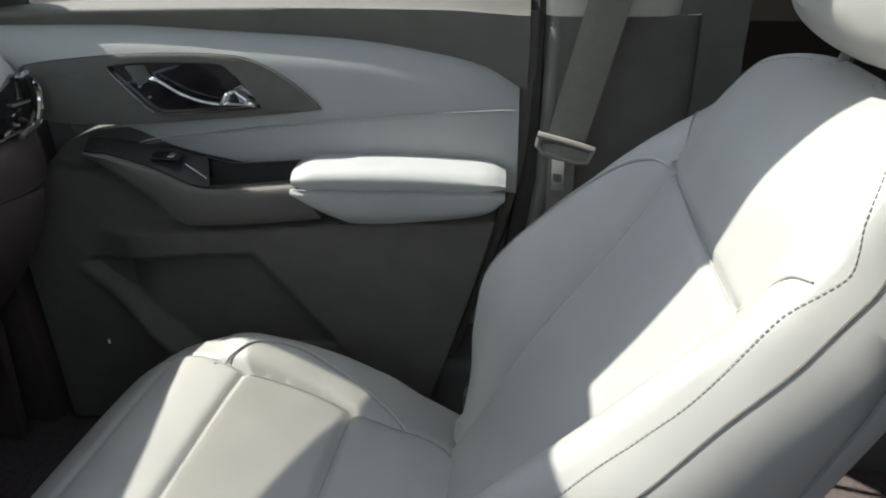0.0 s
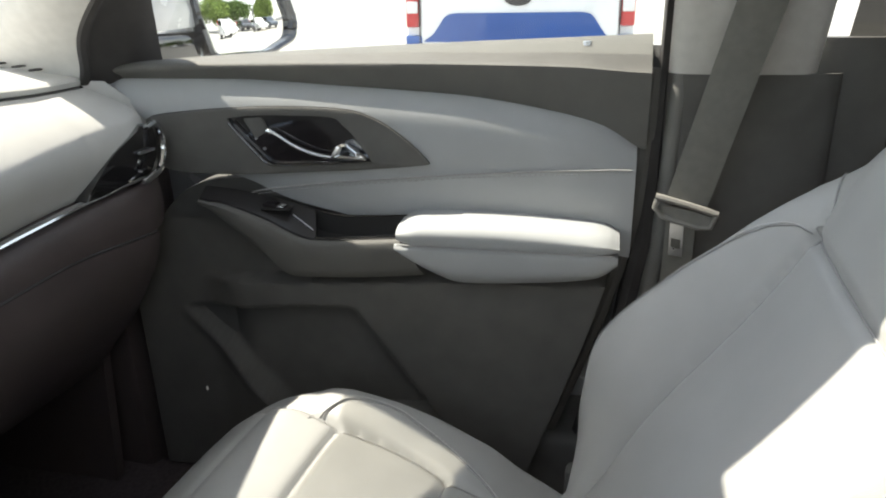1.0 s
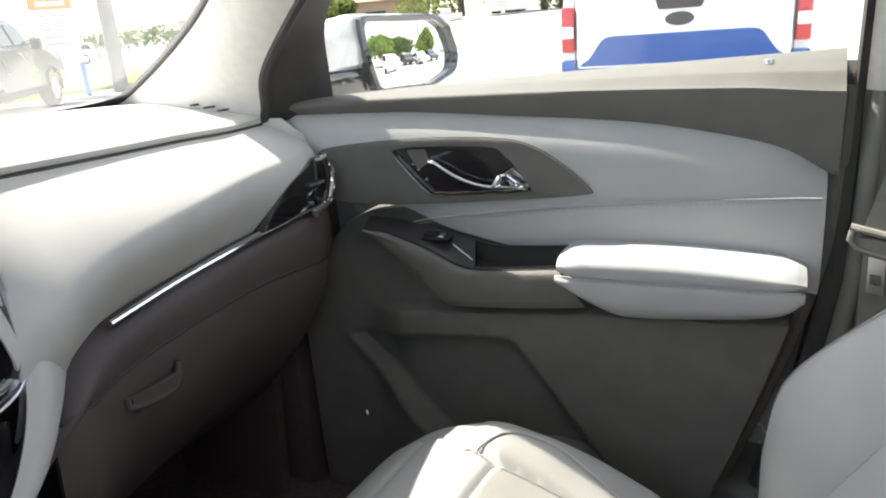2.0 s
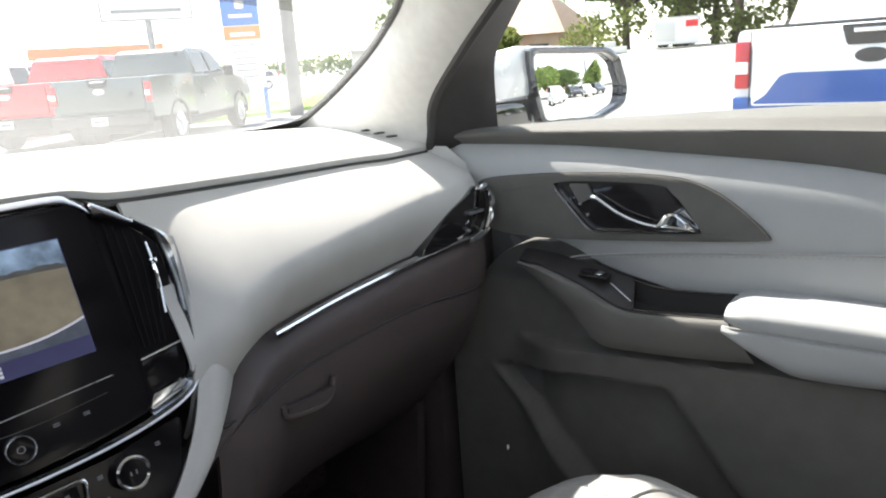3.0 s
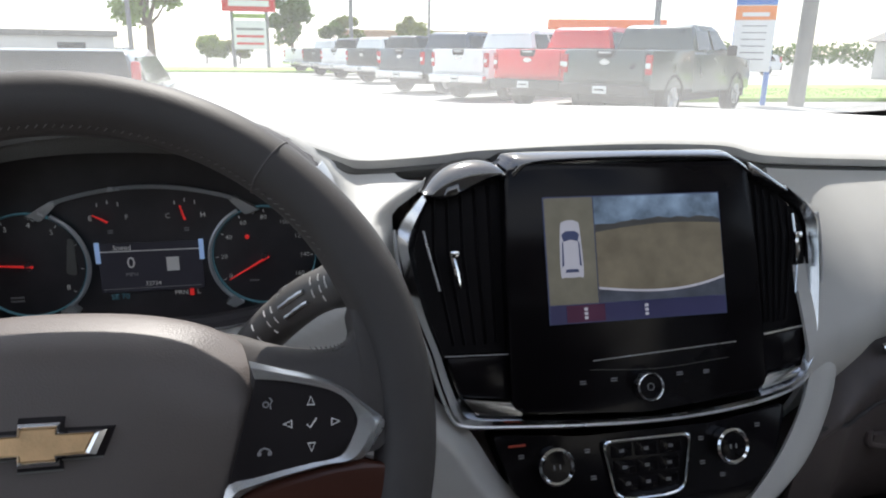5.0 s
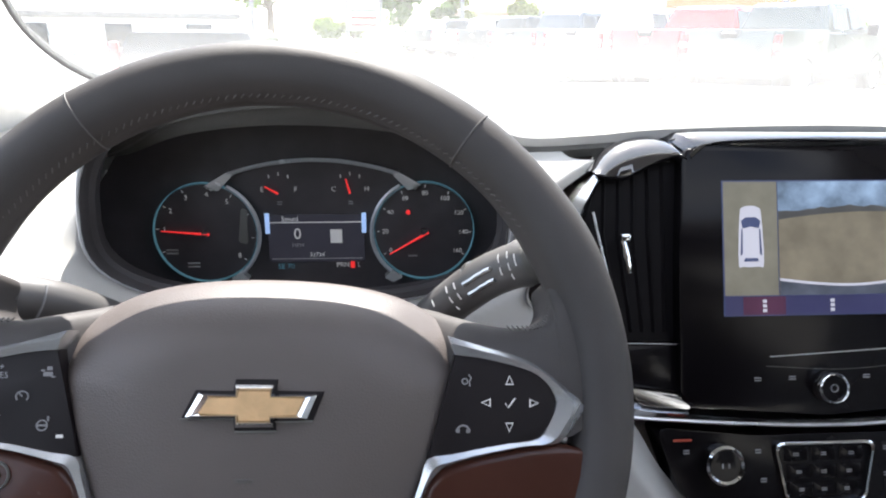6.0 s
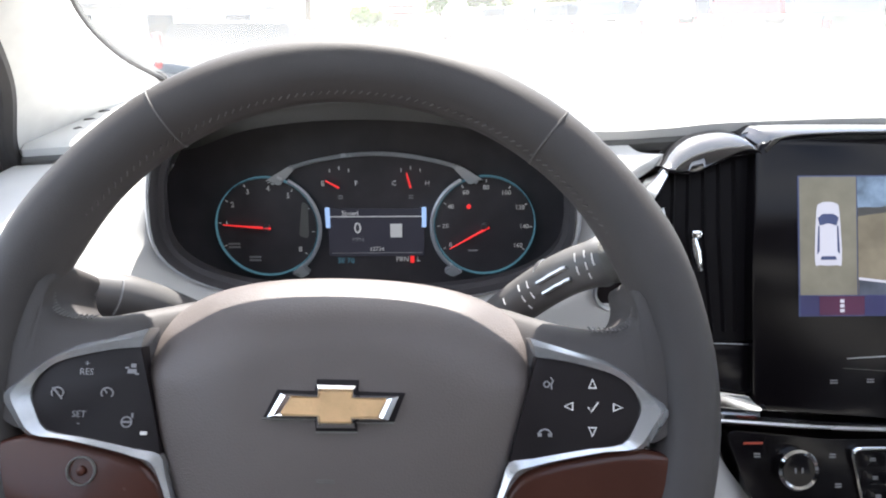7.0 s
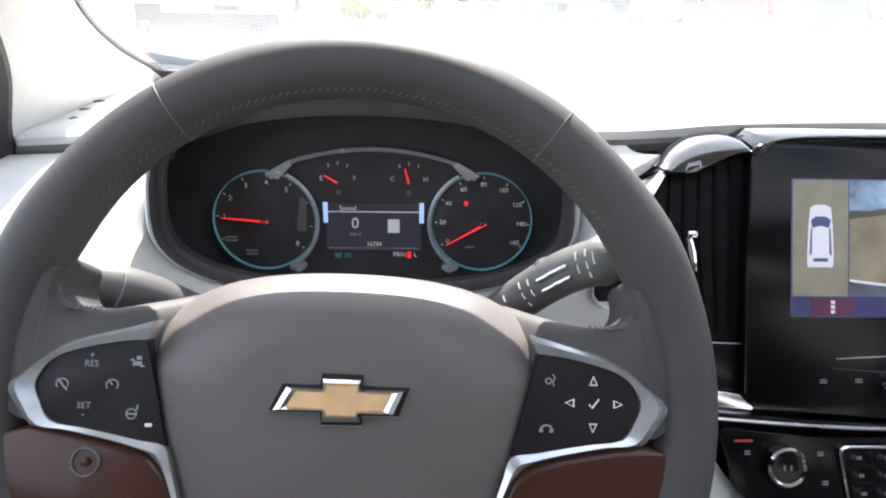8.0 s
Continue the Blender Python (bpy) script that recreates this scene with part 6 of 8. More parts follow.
belt = thing("seat_belt", pose(0.82, 0.0, 1.02), "grey seat belt webbing with latch plate by the pillar", "seat belt")
rows = []
for i in range(13):
    t = i / 12
    c = Vector((lerp(0.745, 0.812, t ** 0.8), lerp(-0.085, 0.006, t), lerp(1.42, 1.015, t)))
    w = 0.027
    rows.append([c + Vector((-0.002 * math.sin(k * math.pi), lerp(w, -w, k), lerp(0.006, -0.006, k))) for k in (0, 0.25, 0.5, 0.75, 1)])
part("webbing", skin(rows, 0.0015), M_WEB, belt, "grey woven belt webbing", True)
rows = [[(0.822, 0.010 + w, z + 0.1 * w) for w in (-0.02, 0, 0.02)] for z in (0.99, 0.9, 0.75, 0.55)]
part("webbing_lower", skin(rows, 0.0015), M_WEB, belt, "lower run of webbing", True)
latch = part("latch_plate", joined(tube([(0.806, 0.047, 1.026), (0.802, 0.005, 1.017), (0.800, -0.036, 1.006)], 0.0048, 8), tube([(0.806, 0.044, 1.022), (0.808, 0.047, 1.008), (0.808, 0.038, 0.998)], 0.004, 8), tube([(0.800, -0.034, 1.004), (0.804, -0.028, 0.985), (0.806, -0.010, 0.984), (0.808, 0.020, 0.992), (0.808, 0.040, 0.998)], 0.0038, 8)), M_BELTPLASTIC, belt, "grey plastic latch loop", True)
part("latch_body", skin([[(0.810, 0.038, 1.012), (0.808, 0.000, 1.008), (0.806, -0.030, 1.0)], [(0.811, 0.036, 0.998), (0.808, 0.0, 0.988), (0.806, -0.026, 0.986)]], 0.003), M_WEB, latch, "folded webbing in the latch", True)
o = [(0.0245, 0.988), (0.006, 0.984), (0.0045, 0.938), (0.0235, 0.941)]
i_ = [(0.0215, 0.966), (0.0085, 0.964), (0.0080, 0.950), (0.0205, 0.952)]
bt = band([(p[0], p[1]) for p in o], [(p[0], p[1]) for p in i_], 0, 0.003)
bt.transform(Matrix(((0, 1, 0, 0.806), (1, 0, 0, 0), (0, 0, 1, 0), (0, 0, 0, 1))))
part("tongue", bt, M_SATIN, latch, "steel latch tongue with slot", True)

belt.matrix_world = pose(0.82, 0.006, 1.029)

# ---- passenger seat ----
SX = 0.39
seat = thing("passenger_seat", pose(SX, 0.30, 0.47), "light grey leather passenger seat, reclined", "car seat")
half_w = table([0.05, 0.106, 0.116, 0.141, 0.173, 0.22, 0.285, 0.33, 0.447, 0.50, 0.60], [0.01, 0.02, 0.062, 0.100, 0.118, 0.127, 0.144, 0.158, 0.180, 0.190, 0.20])
bolster_z = table([0.05, 0.12, 0.20, 0.245, 0.33, 0.40, 0.44, 0.48, 0.505, 0.54, 0.62], [-0.05, -0.042, -0.022, -0.002, 0.020, 0.027, 0.026, 0.015, 0.0, -0.010, -0.014])


def groove(v, w=0.006, depth=0.006):
    return -depth * math.exp(-((v / w) ** 2))


def cushion_w(y):
    return 0.262 - 0.02 * max(0, (0.25 - y) / 0.25) - 0.030 * max(0.0, (y - 0.48) / 0.16) ** 2


def cushion_point(s, y):
    """The seat cushion's top at s across (-1 to 1) and y along."""
    w = cushion_w(y)
    x = s * w
    z = 0.748 + 0.16 * (y - 0.443)
    if y > 0.50:
        z -= 1.05 * (y - 0.50) ** 2 * 4.2
    hw = half_w(y)
    ax = abs(x)
    if ax > hw:
        t = min(1, (ax - hw) / max(0.01, w - hw))
        h = bolster_z(y)
        z += h * (math.sin(math.pi * min(1, t * 0.86)) ** 0.9 if h > 0 else math.sin(math.pi / 2 * t)) - 0.10 * max(0, t - 0.78) ** 2 * 18
        z += groove(ax - hw, 0.006, 0.007)
    else:
        z += 0.006 * (1 - (ax / hw) ** 4)
        for c in (0.447, 0.283, 0.560):
            z += groove(y - c, 0.0055, 0.006 if c < 0.5 else 0.004)
        for a, b in ((0.283, 0.447), (0.447, 0.56), (0.11, 0.283)):
            if a < y < b:
                z += 0.006 * math.sin(math.pi * (y - a) / (b - a)) ** 0.6
        z += groove(hw - ax, 0.006, 0.007)
    return Vector((SX + x, y, z))


rows = []
ys = [lerp(0.03, 0.645, i / 122) for i in range(123)]
for y in ys:
    row = [cushion_point(j / 50 - 1, y) for j in range(101)]
    e0, e1 = row[0], row[-1]
    row = [e0 + Vector((0.012, 0, -0.13)), e0 + Vector((-0.004, 0, -0.06))] + row + [e1 + Vector((0.004, 0, -0.06)), e1 + Vector((-0.012, 0, -0.13))]
    rows.append(row)
last = rows[-1]
rows.append([Vector((p.x, 0.655, p.z - 0.02)) for p in last])
rows.append([Vector((p.x, 0.650, min(p.z - 0.07, 0.62))) for p in last])
cushion = part("cushion", skin(rows), M_LEATHER, seat, "light grey leather seat cushion", True)
for c in (0.447, 0.283):
    w = half_w(c) / cushion_w(c)
    line = [cushion_point(lerp(-w, w, i / 24) * 0.985, c) + Vector((0, 0, 0.0015)) for i in range(25)]
    part("cross_seam", tube(line, 0.0010, 5), M_SEAM, cushion, "sewn cross seam", True)
for s in (-1, 1):
    edge = []
    for y in np.linspace(0.112, 0.56, 80):
        edge.append(cushion_point(s * half_w(y) / cushion_w(y), y) + Vector((0, 0, 0.0020)))
    part("side_seam", tube(edge, 0.0010, 5), M_SEAM, cushion, "sewn side seam", True)
    bow_line = curve([(0.176, 0.488, 0), (0.205, 0.466, 0), (0.224, 0.432, 0), (0.2235, 0.377, 0), (0.210, 0.336, 0), (0.184, 0.272, 0), (0.160, 0.234, 0), (0.130, 0.206, 0)], 14)
    edge2 = [cushion_point(s * p.x / cushion_w(p.y), p.y) + Vector((0, 0, 0.0016)) for p in bow_line]
    part("piping", tube([p + Vector((-s * 0.004, 0, -0.0010)) for p in edge2], 0.0016, 5), M_SEAM, cushion, "sewn bolster seam", True)
    part("stitching", joined(*[tube([edge2[i], edge2[i].lerp(edge2[i + 1], 0.6)], 0.0008, 4) for i in range(len(edge2) - 1)]), M_THREAD, cushion, "pale double stitching", True)
part("seat_base", rbox(0.46, 0.50, 0.17, 0.03, 3, at=(SX, 0.32, 0.56)), M_BLACK, seat, "black seat base and rails", True)

# backrest in its own reclined frame: x across, y forward normal, z along
BACK = pose(SX, 0.13, 0.72, 32, 0, 0)
hw_b = table([0.0, 0.08, 0.20, 0.30, 0.39, 0.45, 0.485, 0.51, 0.545, 0.565, 0.582, 0.594, 0.60], [0.195, 0.240, 0.258, 0.256, 0.240, 0.226, 0.209, 0.197, 0.183, 0.166, 0.132, 0.09, 0.04])
in_b = table([0.0, 0.10, 0.22, 0.32, 0.38, 0.42, 0.64], [0.118, 0.122, 0.130, 0.138, 0.145, 0.150, 0.15])
bolster_h = table([0.0, 0.05, 0.10, 0.18, 0.27, 0.38, 0.45, 0.50], [0.004, 0.025, 0.052, 0.074, 0.064, 0.042, 0.018, 0.0])
stitch_x = table([0.02, 0.235, 0.37, 0.49, 0.525, 0.547, 0.574, 0.586, 0.593], [0.226, 0.238, 0.228, 0.196, 0.178, 0.164, 0.126, 0.085, 0.03])


yoke_l = table([0.0, 0.12, 0.150, 0.1535, 0.160, 0.177, 0.207], [0.422, 0.423, 0.425, 0.440, 0.454, 0.475, 0.489])


def back_point(s, l):
    hw = hw_b(l)
    x = s * hw
    ax, bw = abs(x), in_b(l)
    n_ = 0.0
    if ax > bw and l < 0.5:
        t = min(1, (ax - bw) / max(0.01, hw - bw))
        n_ += bolster_h(l) * math.sin(math.pi * min(1, t * 0.68)) ** 1.1
    start = 0.80 + 0.11 * min(1.0, max(0.0, (l - 0.34) / 0.12))
    n_ -= 0.038 * (max(0, abs(s) - start) / (1 - start)) ** 2
    if l < 0.43:
        n_ += groove(ax - bw, 0.005, 0.006)
    v = yoke_l(ax)
    fade = min(1.0, max(0.0, (0.20 - ax) / 0.07))
    fade = fade * fade * (3 - 2 * fade)
    n_ += groove(l - v, 0.006, 0.006) * min(1.0, max(0.0, (0.178 - ax) / 0.02))
    n_ += 0.012 * fade * math.exp(-((l - 0.50) / 0.06) ** 2)
    n_ += groove(ax - stitch_x(min(l, 0.593)), 0.006, 0.0013)
    n_ -= 0.5 * max(0, l - 0.545) ** 2 * 12
    n_ += 0.010 * math.exp(-((l - 0.18) / 0.10) ** 2)
    if s > 0:
        x += 0.013 * s * s * math.exp(-((l - 0.28) / 0.10) ** 2)
    return (x, n_, l)


rows = []
for i in range(129):
    l = lerp(-0.02, 0.60, i / 128)
    front_row = [back_point(j / 48 - 1, max(l, 0)) for j in range(97)]
    front_row = [(p[0], p[1], l) for p in front_row]
    hw = hw_b(max(l, 0))
    e0, e1 = front_row[-1][1], front_row[0][1]
    deep = 0.115 - 0.05 * max(0, l) / 0.64
    hw_o = front_row[-1][0]
    side = [(hw_o * 1.01, e0 - 0.02, l), (hw * 1.0, -deep * 0.7, l), (hw * 0.9, -deep, l), (0, -deep - 0.012, l), (-hw * 0.9, -deep, l), (-hw * 1.0, -deep * 0.7, l), (-hw * 1.01, e1 - 0.02, l)]
    rows.append([BACK @ Vector(p) for p in front_row + side])
back_rest = part("backrest", skin(rows, closed=True, caps=True), M_LEATHER, seat, "light grey leather backrest", True)
for s in (-1, 1):
    line = [BACK @ (Vector(back_point(s * in_b(l) / hw_b(l), l)) + Vector((0, 0.0022, 0))) for l in np.linspace(0.02, 0.428, 40)]
    part("panel_seam", tube(line, 0.0009, 5), M_SEAM, back_rest, "sewn panel seam", True)
    line = []
    for l in list(np.linspace(0.04, 0.545, 130)) + [0.545 + 0.048 * (1 - (1 - k / 20) ** 2) for k in range(1, 21)]:
        line.append(BACK @ (Vector(back_point(s * stitch_x(l) / hw_b(l), l)) + Vector((0, 0.0006, 0))))
    part("edge_seam", tube([p + (BACK.to_3x3() @ Vector((-s * 0.005, -0.0014, 0))) for p in line], 0.0008, 5), M_LEATHER_SIDE, back_rest, "sewn edge seam", True)
    part("stitching", joined(*[tube([line[i], line[i].lerp(line[i + 1], 0.62)], 0.0007, 4) for i in range(len(line) - 1)]), M_SEAM, back_rest, "pale edge stitching", True)
line = [BACK @ (Vector(back_point(-0.985, l)) + Vector((0, 0.001, 0))) for l in np.linspace(0.02, 0.57, 60)]
part("side_seam", tube(line, 0.0009, 5), M_DARK, back_rest, "sewn seam beside the inner bolster", True)
yoke = curve([(-0.193, 0.484, 0), (-0.177, 0.475, 0), (-0.160, 0.454, 0), (-0.1535, 0.440, 0), (-0.150, 0.426, 0), (-0.11, 0.423, 0), (0, 0.422, 0), (0.11, 0.423, 0), (0.150, 0.426, 0), (0.1535, 0.440, 0), (0.160, 0.454, 0), (0.177, 0.475, 0), (0.193, 0.484, 0)], 8)
line = [BACK @ (Vector(back_point(p.x / hw_b(p.y), p.y)) + Vector((0, 0.0012 if abs(p.x) > 0.13 else 0.002, 0))) for p in yoke]
part("yoke_seam", tube(line, 0.0009, 5), M_SEAM, back_rest, "sewn yoke seam", True)
far_line = curve([(0.215, 0.12, 0), (0.220, 0.20, 0), (0.216, 0.28, 0), (0.204, 0.35, 0), (0.190, 0.395, 0), (0.172, 0.418, 0), (0.155, 0.424, 0)], 10)
for k, (off, mat_) in enumerate(((0.0, M_SEAM), (0.004, M_THREAD))):
    line = [BACK @ (Vector(back_point((p.x + off) / hw_b(p.y), p.y)) + Vector((0, 0.0010, 0))) for p in far_line]
    part("bolster_seam", tube(line, 0.0009 if k == 0 else 0.0005, 5), mat_, back_rest, "sewn seam along the outer bolster", True)
shell = [[BACK @ Vector((hw_b(max(l, 0)) * 0.97 * math.sin(a), -0.075 - 0.055 * math.cos(a), l)) for a in np.linspace(-1.65, 1.65, 15)] for l in np.linspace(-0.03, 0.56, 20)]
part("seat_shell", skin(shell, 0.004), M_LEATHER_SIDE, seat, "darker grey vinyl seat back", True)
hr = bmesh.new()
bmesh.ops.create_cube(hr, size=1)
bmesh.ops.subdivide_edges(hr, edges=hr.edges[:], cuts=7, use_grid_fill=True)
for v in hr.verts:
    p = v.co * 2
    q = Vector((p.x * math.sqrt(1 - p.y ** 2 / 2.6 - p.z ** 2 / 3.4), p.y * math.sqrt(1 - p.x ** 2 / 4 - p.z ** 2 / 3), p.z * math.sqrt(1 - p.x ** 2 / 3.6 - p.y ** 2 / 3)))
    v.co = Vector((q.x * 0.150, q.y * 0.066, q.z * 0.100))
hr.transform(BACK @ pose(0, 0.020, 0.700, -10, 0, 0))
part("headrest", hr, M_LEATHER, seat, "light grey padded headrest", True)
for x in (-0.05, 0.05):
    part("headrest_post", tube([BACK @ Vector((x, -0.03, 0.55)), BACK @ Vector((x, 0.0, 0.68))], 0.006, 10), M_MIDGREY, seat, "steel headrest post", True)
part("buckle", rbox(0.03, 0.05, 0.07, 0.008, at=(0.655, 0.12, 0.645)), M_DARK, seat, "grey seat side hinge cover", True)

# ---- door mirror ----
MIRROR = Matrix.Translation((1.072, 0.812, 1.262)) @ Matrix(((0.968, 0.25, 0, 0), (-0.25, 0.968, 0, 0), (0, 0, 1, 0), (0, 0, 0, 1)))
mir = thing("door_mirror", MIRROR, "pale door mirror with black surround reflecting the lot", "door mirror")
mo = rounded([(-0.130, 0.075), (0.077, 0.066), (0.112, 0.045), (0.134, -0.012), (0.124, -0.050), (0.048, -0.074), (-0.100, -0.071), (-0.128, 0.02)], 0.016, 4)
mi = [(p[0] * 0.90 + 0.0, p[1] * 0.86) for p in mo]
rows = [[(p[0] * k, 0.003 + ((p[0] * k) ** 2 + (p[1] * k) ** 2) / 2.2, p[1] * k) for p in mi] for k in (0.995, 0.85, 0.7, 0.55, 0.4, 0.25, 0.12, 0.02)]
glass_piece = skin(rows, closed=True, caps=True)
glass_piece.transform(pose(0, 0, 0, -1.8, 0, 0))
part("mirror_glass", glass_piece, M_MIRROR, mir, "convex silvered mirror glass", smooth=80)
part("surround", band(mo, mi, -0.004, 0.03, 0.004), M_GLOSS, mir, "black mirror surround")
rows = [[(p[0] * k + ox, d, p[1] * k2) for p in mo] for k, k2, d, ox in ((1.02, 1.02, 0.018, 0), (1.06, 1.06, 0.034, -0.004), (1.02, 1.0, 0.08, -0.01), (0.8, 0.75, 0.12, -0.02), (0.3, 0.3, 0.14, -0.03))]
part("housing", skin(rows, closed=True, caps=True), M_SILVERPAINT, mir, "pale silver painted housing")
part("foot_cover", skin([curve([(-0.235, 0.02, 0.048), (-0.19, 0.012, 0.066), (-0.128, 0.008, 0.076)], 5), curve([(-0.235, 0.012, 0.0), (-0.19, 0.002, 0.01), (-0.125, 0.004, 0.02)], 5), curve([(-0.235, 0.02, -0.012), (-0.19, 0.01, -0.012), (-0.120, 0.01, -0.01)], 5)], 0.02), M_SILVERPAINT, mir, "pale inner mirror cover")
part("foot", rbox(0.12, 0.07, 0.052, 0.012, 3, at=(-0.168, 0.045, -0.042)), M_GLOSS, mir, "black mirror foot")


# ---- outside: ground ----
SLOPE = pose(0, 0, 0, 0.35, 0, 0)  # the lot rises a little ahead of the car
TURN_OUT = SLOPE @ pose(0, 0, 0, 0, 0, 0.2)  # and its layout is turned a little against the car
M_LOT = mat("sunlit_concrete", (0.42, 0.41, 0.39), 0.9, vary=0.08, scale=0.6, grain=0.3, grain_scale=60, stain=0.25)
M_TANROAD = mat("tan_roadside", (0.42, 0.40, 0.36), 0.95, vary=0.12, scale=0.8, stain=0.2)
M_GRASS = mat("mown_grass", (0.24, 0.36, 0.08), 0.95, vary=0.3, scale=1.5, grain=0.6, grain_scale=40)
M_GRASSBLADE = mat("grass_blades", (0.25, 0.38, 0.085), 0.9, vary=0.3, scale=3)


def sheet(name, x0, y0, x1, y1, z, h, material, label, category):
    return solo(name, rbox(x1 - x0, y1 - y0, h, 0, at=((x0 + x1) / 2, (y0 + y1) / 2, z - h / 2)), material, label, category, kind="structure", smooth=0)


sheet("ground", -1500, -1500, 1500, 1500, 0.0, 0.2, M_LOT, "pale sunlit concrete parking lot", "ground")
sheet("road", 16.0, -120, 23.0, 15.0, 0.006, 0.005, M_TANROAD, "tan road beyond the parking lot", "road")


def ease(t):
    t = min(1.0, max(0.0, t))
    return t * t * (3 - 2 * t)


def rise(x, y):
    """Height of the bank that climbs from the lot to the trees and the house."""
    return 1.15 * ease((x - 21.0) / 12.0) * ease((x * 0.75 - y) / 8.0) * ease((y + 60) / 30)


bank = [[(x, y, rise(x, y) - 0.03) for x in [20 + 1.0 * i for i in range(16)] + [40, 60, 120]] for y in [-62 + 2.0 * j for j in range(62)]]
solo("bank", skin(bank), M_LOT, "pale concrete apron rising gently to the trees", "ground", kind="structure", facing=(30, 0, 40))
sheet("lawn", 9.6, 18.6, 30.0, 27.0, 0.12, 0.12, M_GRASS, "bright green mown lawn by the sign", "lawn")
sheet("lawn", -9.0, 44.0, 5.0, 52.0, 0.10, 0.10, M_GRASS, "green verge under the red sign", "lawn")
bmg = bmesh.new()
for _ in range(2600):
    x, y = random.uniform(9.8, 22), random.uniform(18.7, 24)
    h, a = random.uniform(0.02, 0.05), random.uniform(0, 3.14)
    dx, dy = 0.02 * math.cos(a), 0.02 * math.sin(a)
    bmg.faces.new([bmg.verts.new(p) for p in ((x - dx, y - dy, 0.118), (x + dx, y + dy, 0.118), (x + dy, y - dx, 0.118 + h))])
solo("grass", bmg, M_GRASSBLADE, "short green grass blades on the lawn", "grass", kind="stuff", smooth=0)
M_LINE = mat("white_road_paint", (0.75, 0.75, 0.72), 0.8, vary=0.06, scale=4)
# ---- vehicles ----
M_TYRE = mat("tyre_rubber", (0.02, 0.02, 0.02), 0.85, vary=0.2, scale=20)
M_RIM = mat("alloy_rim", (0.45, 0.45, 0.46), 0.3, 0.9, vary=0.05)
M_AUTOGLASS = mat("dark_auto_glass", (0.02, 0.023, 0.026), 0.05, vary=0.1)
M_TAIL = mat("red_tail_lamp", (0.45, 0.02, 0.025), 0.15, vary=0.1, coat=0.6)
M_LAMPWHITE = mat("white_lamp_lens", (0.7, 0.7, 0.7), 0.15, vary=0.05, coat=0.6)
M_BUMPER = mat("chrome_bumper", (0.65, 0.65, 0.66), 0.2, 0.9, vary=0.05)
M_PLATE = mat("plate_white", (0.6, 0.62, 0.62), 0.5, vary=0.05)


def paint(name, color, metal=0.0):
    return mat(name, color, 0.28, metal, vary=0.05, scale=3, coat=0.7)


def wheel_parts(parent, x, y, r, side):
    t = tube([(x - 0.13, y, r), (x - 0.10, y, r), (x + 0.10, y, r), (x + 0.13, y, r)], [r * 0.94, r, r, r * 0.94], 28)
    w = part("wheel", t, M_TYRE, parent, "black tyre on alloy wheel")
    part("rim", tube([(x + side * 0.10, y, r), (x + side * 0.138, y, r)], [r * 0.66, r * 0.60], 20), M_RIM, w, "alloy rim")
    for k in range(5):
        a = 2 * math.pi * k / 5
        part("spoke", tube([(x + side * 0.14, y + 0.1 * r * math.cos(a), r + 0.1 * r * math.sin(a)), (x + side * 0.14, y + 0.58 * r * math.cos(a), r + 0.58 * r * math.sin(a))], 0.03, 6), M_RIM, w)


def profile_body(pts, w0, w1=None, bevel=0.05):
    """A body from its side outline (y, z), w0 wide, its upper points drawn in to w1."""
    bm = bmesh.new()
    zs = [p[1] for p in pts]
    lo, hi = min(zs), max(zs)
    w1 = w1 or w0
    f = lambda z: lerp(w0, w1, (z - lo) / (hi - lo)) / 2
    a = [bm.verts.new((-f(z), y, z)) for y, z in pts]
    b = [bm.verts.new((f(z), y, z)) for y, z in pts]
    bm.faces.new(a)
    bm.faces.new(b[::-1])
    k = len(pts)
    for i in range(k):
        bm.faces.new((a[i], a[(i + 1) % k], b[(i + 1) % k], b[i]))
    if bevel:
        bmesh.ops.bevel(bm, geom=bm.edges[:], offset=bevel, segments=2, affect="EDGES", profile=0.6)
    return bm


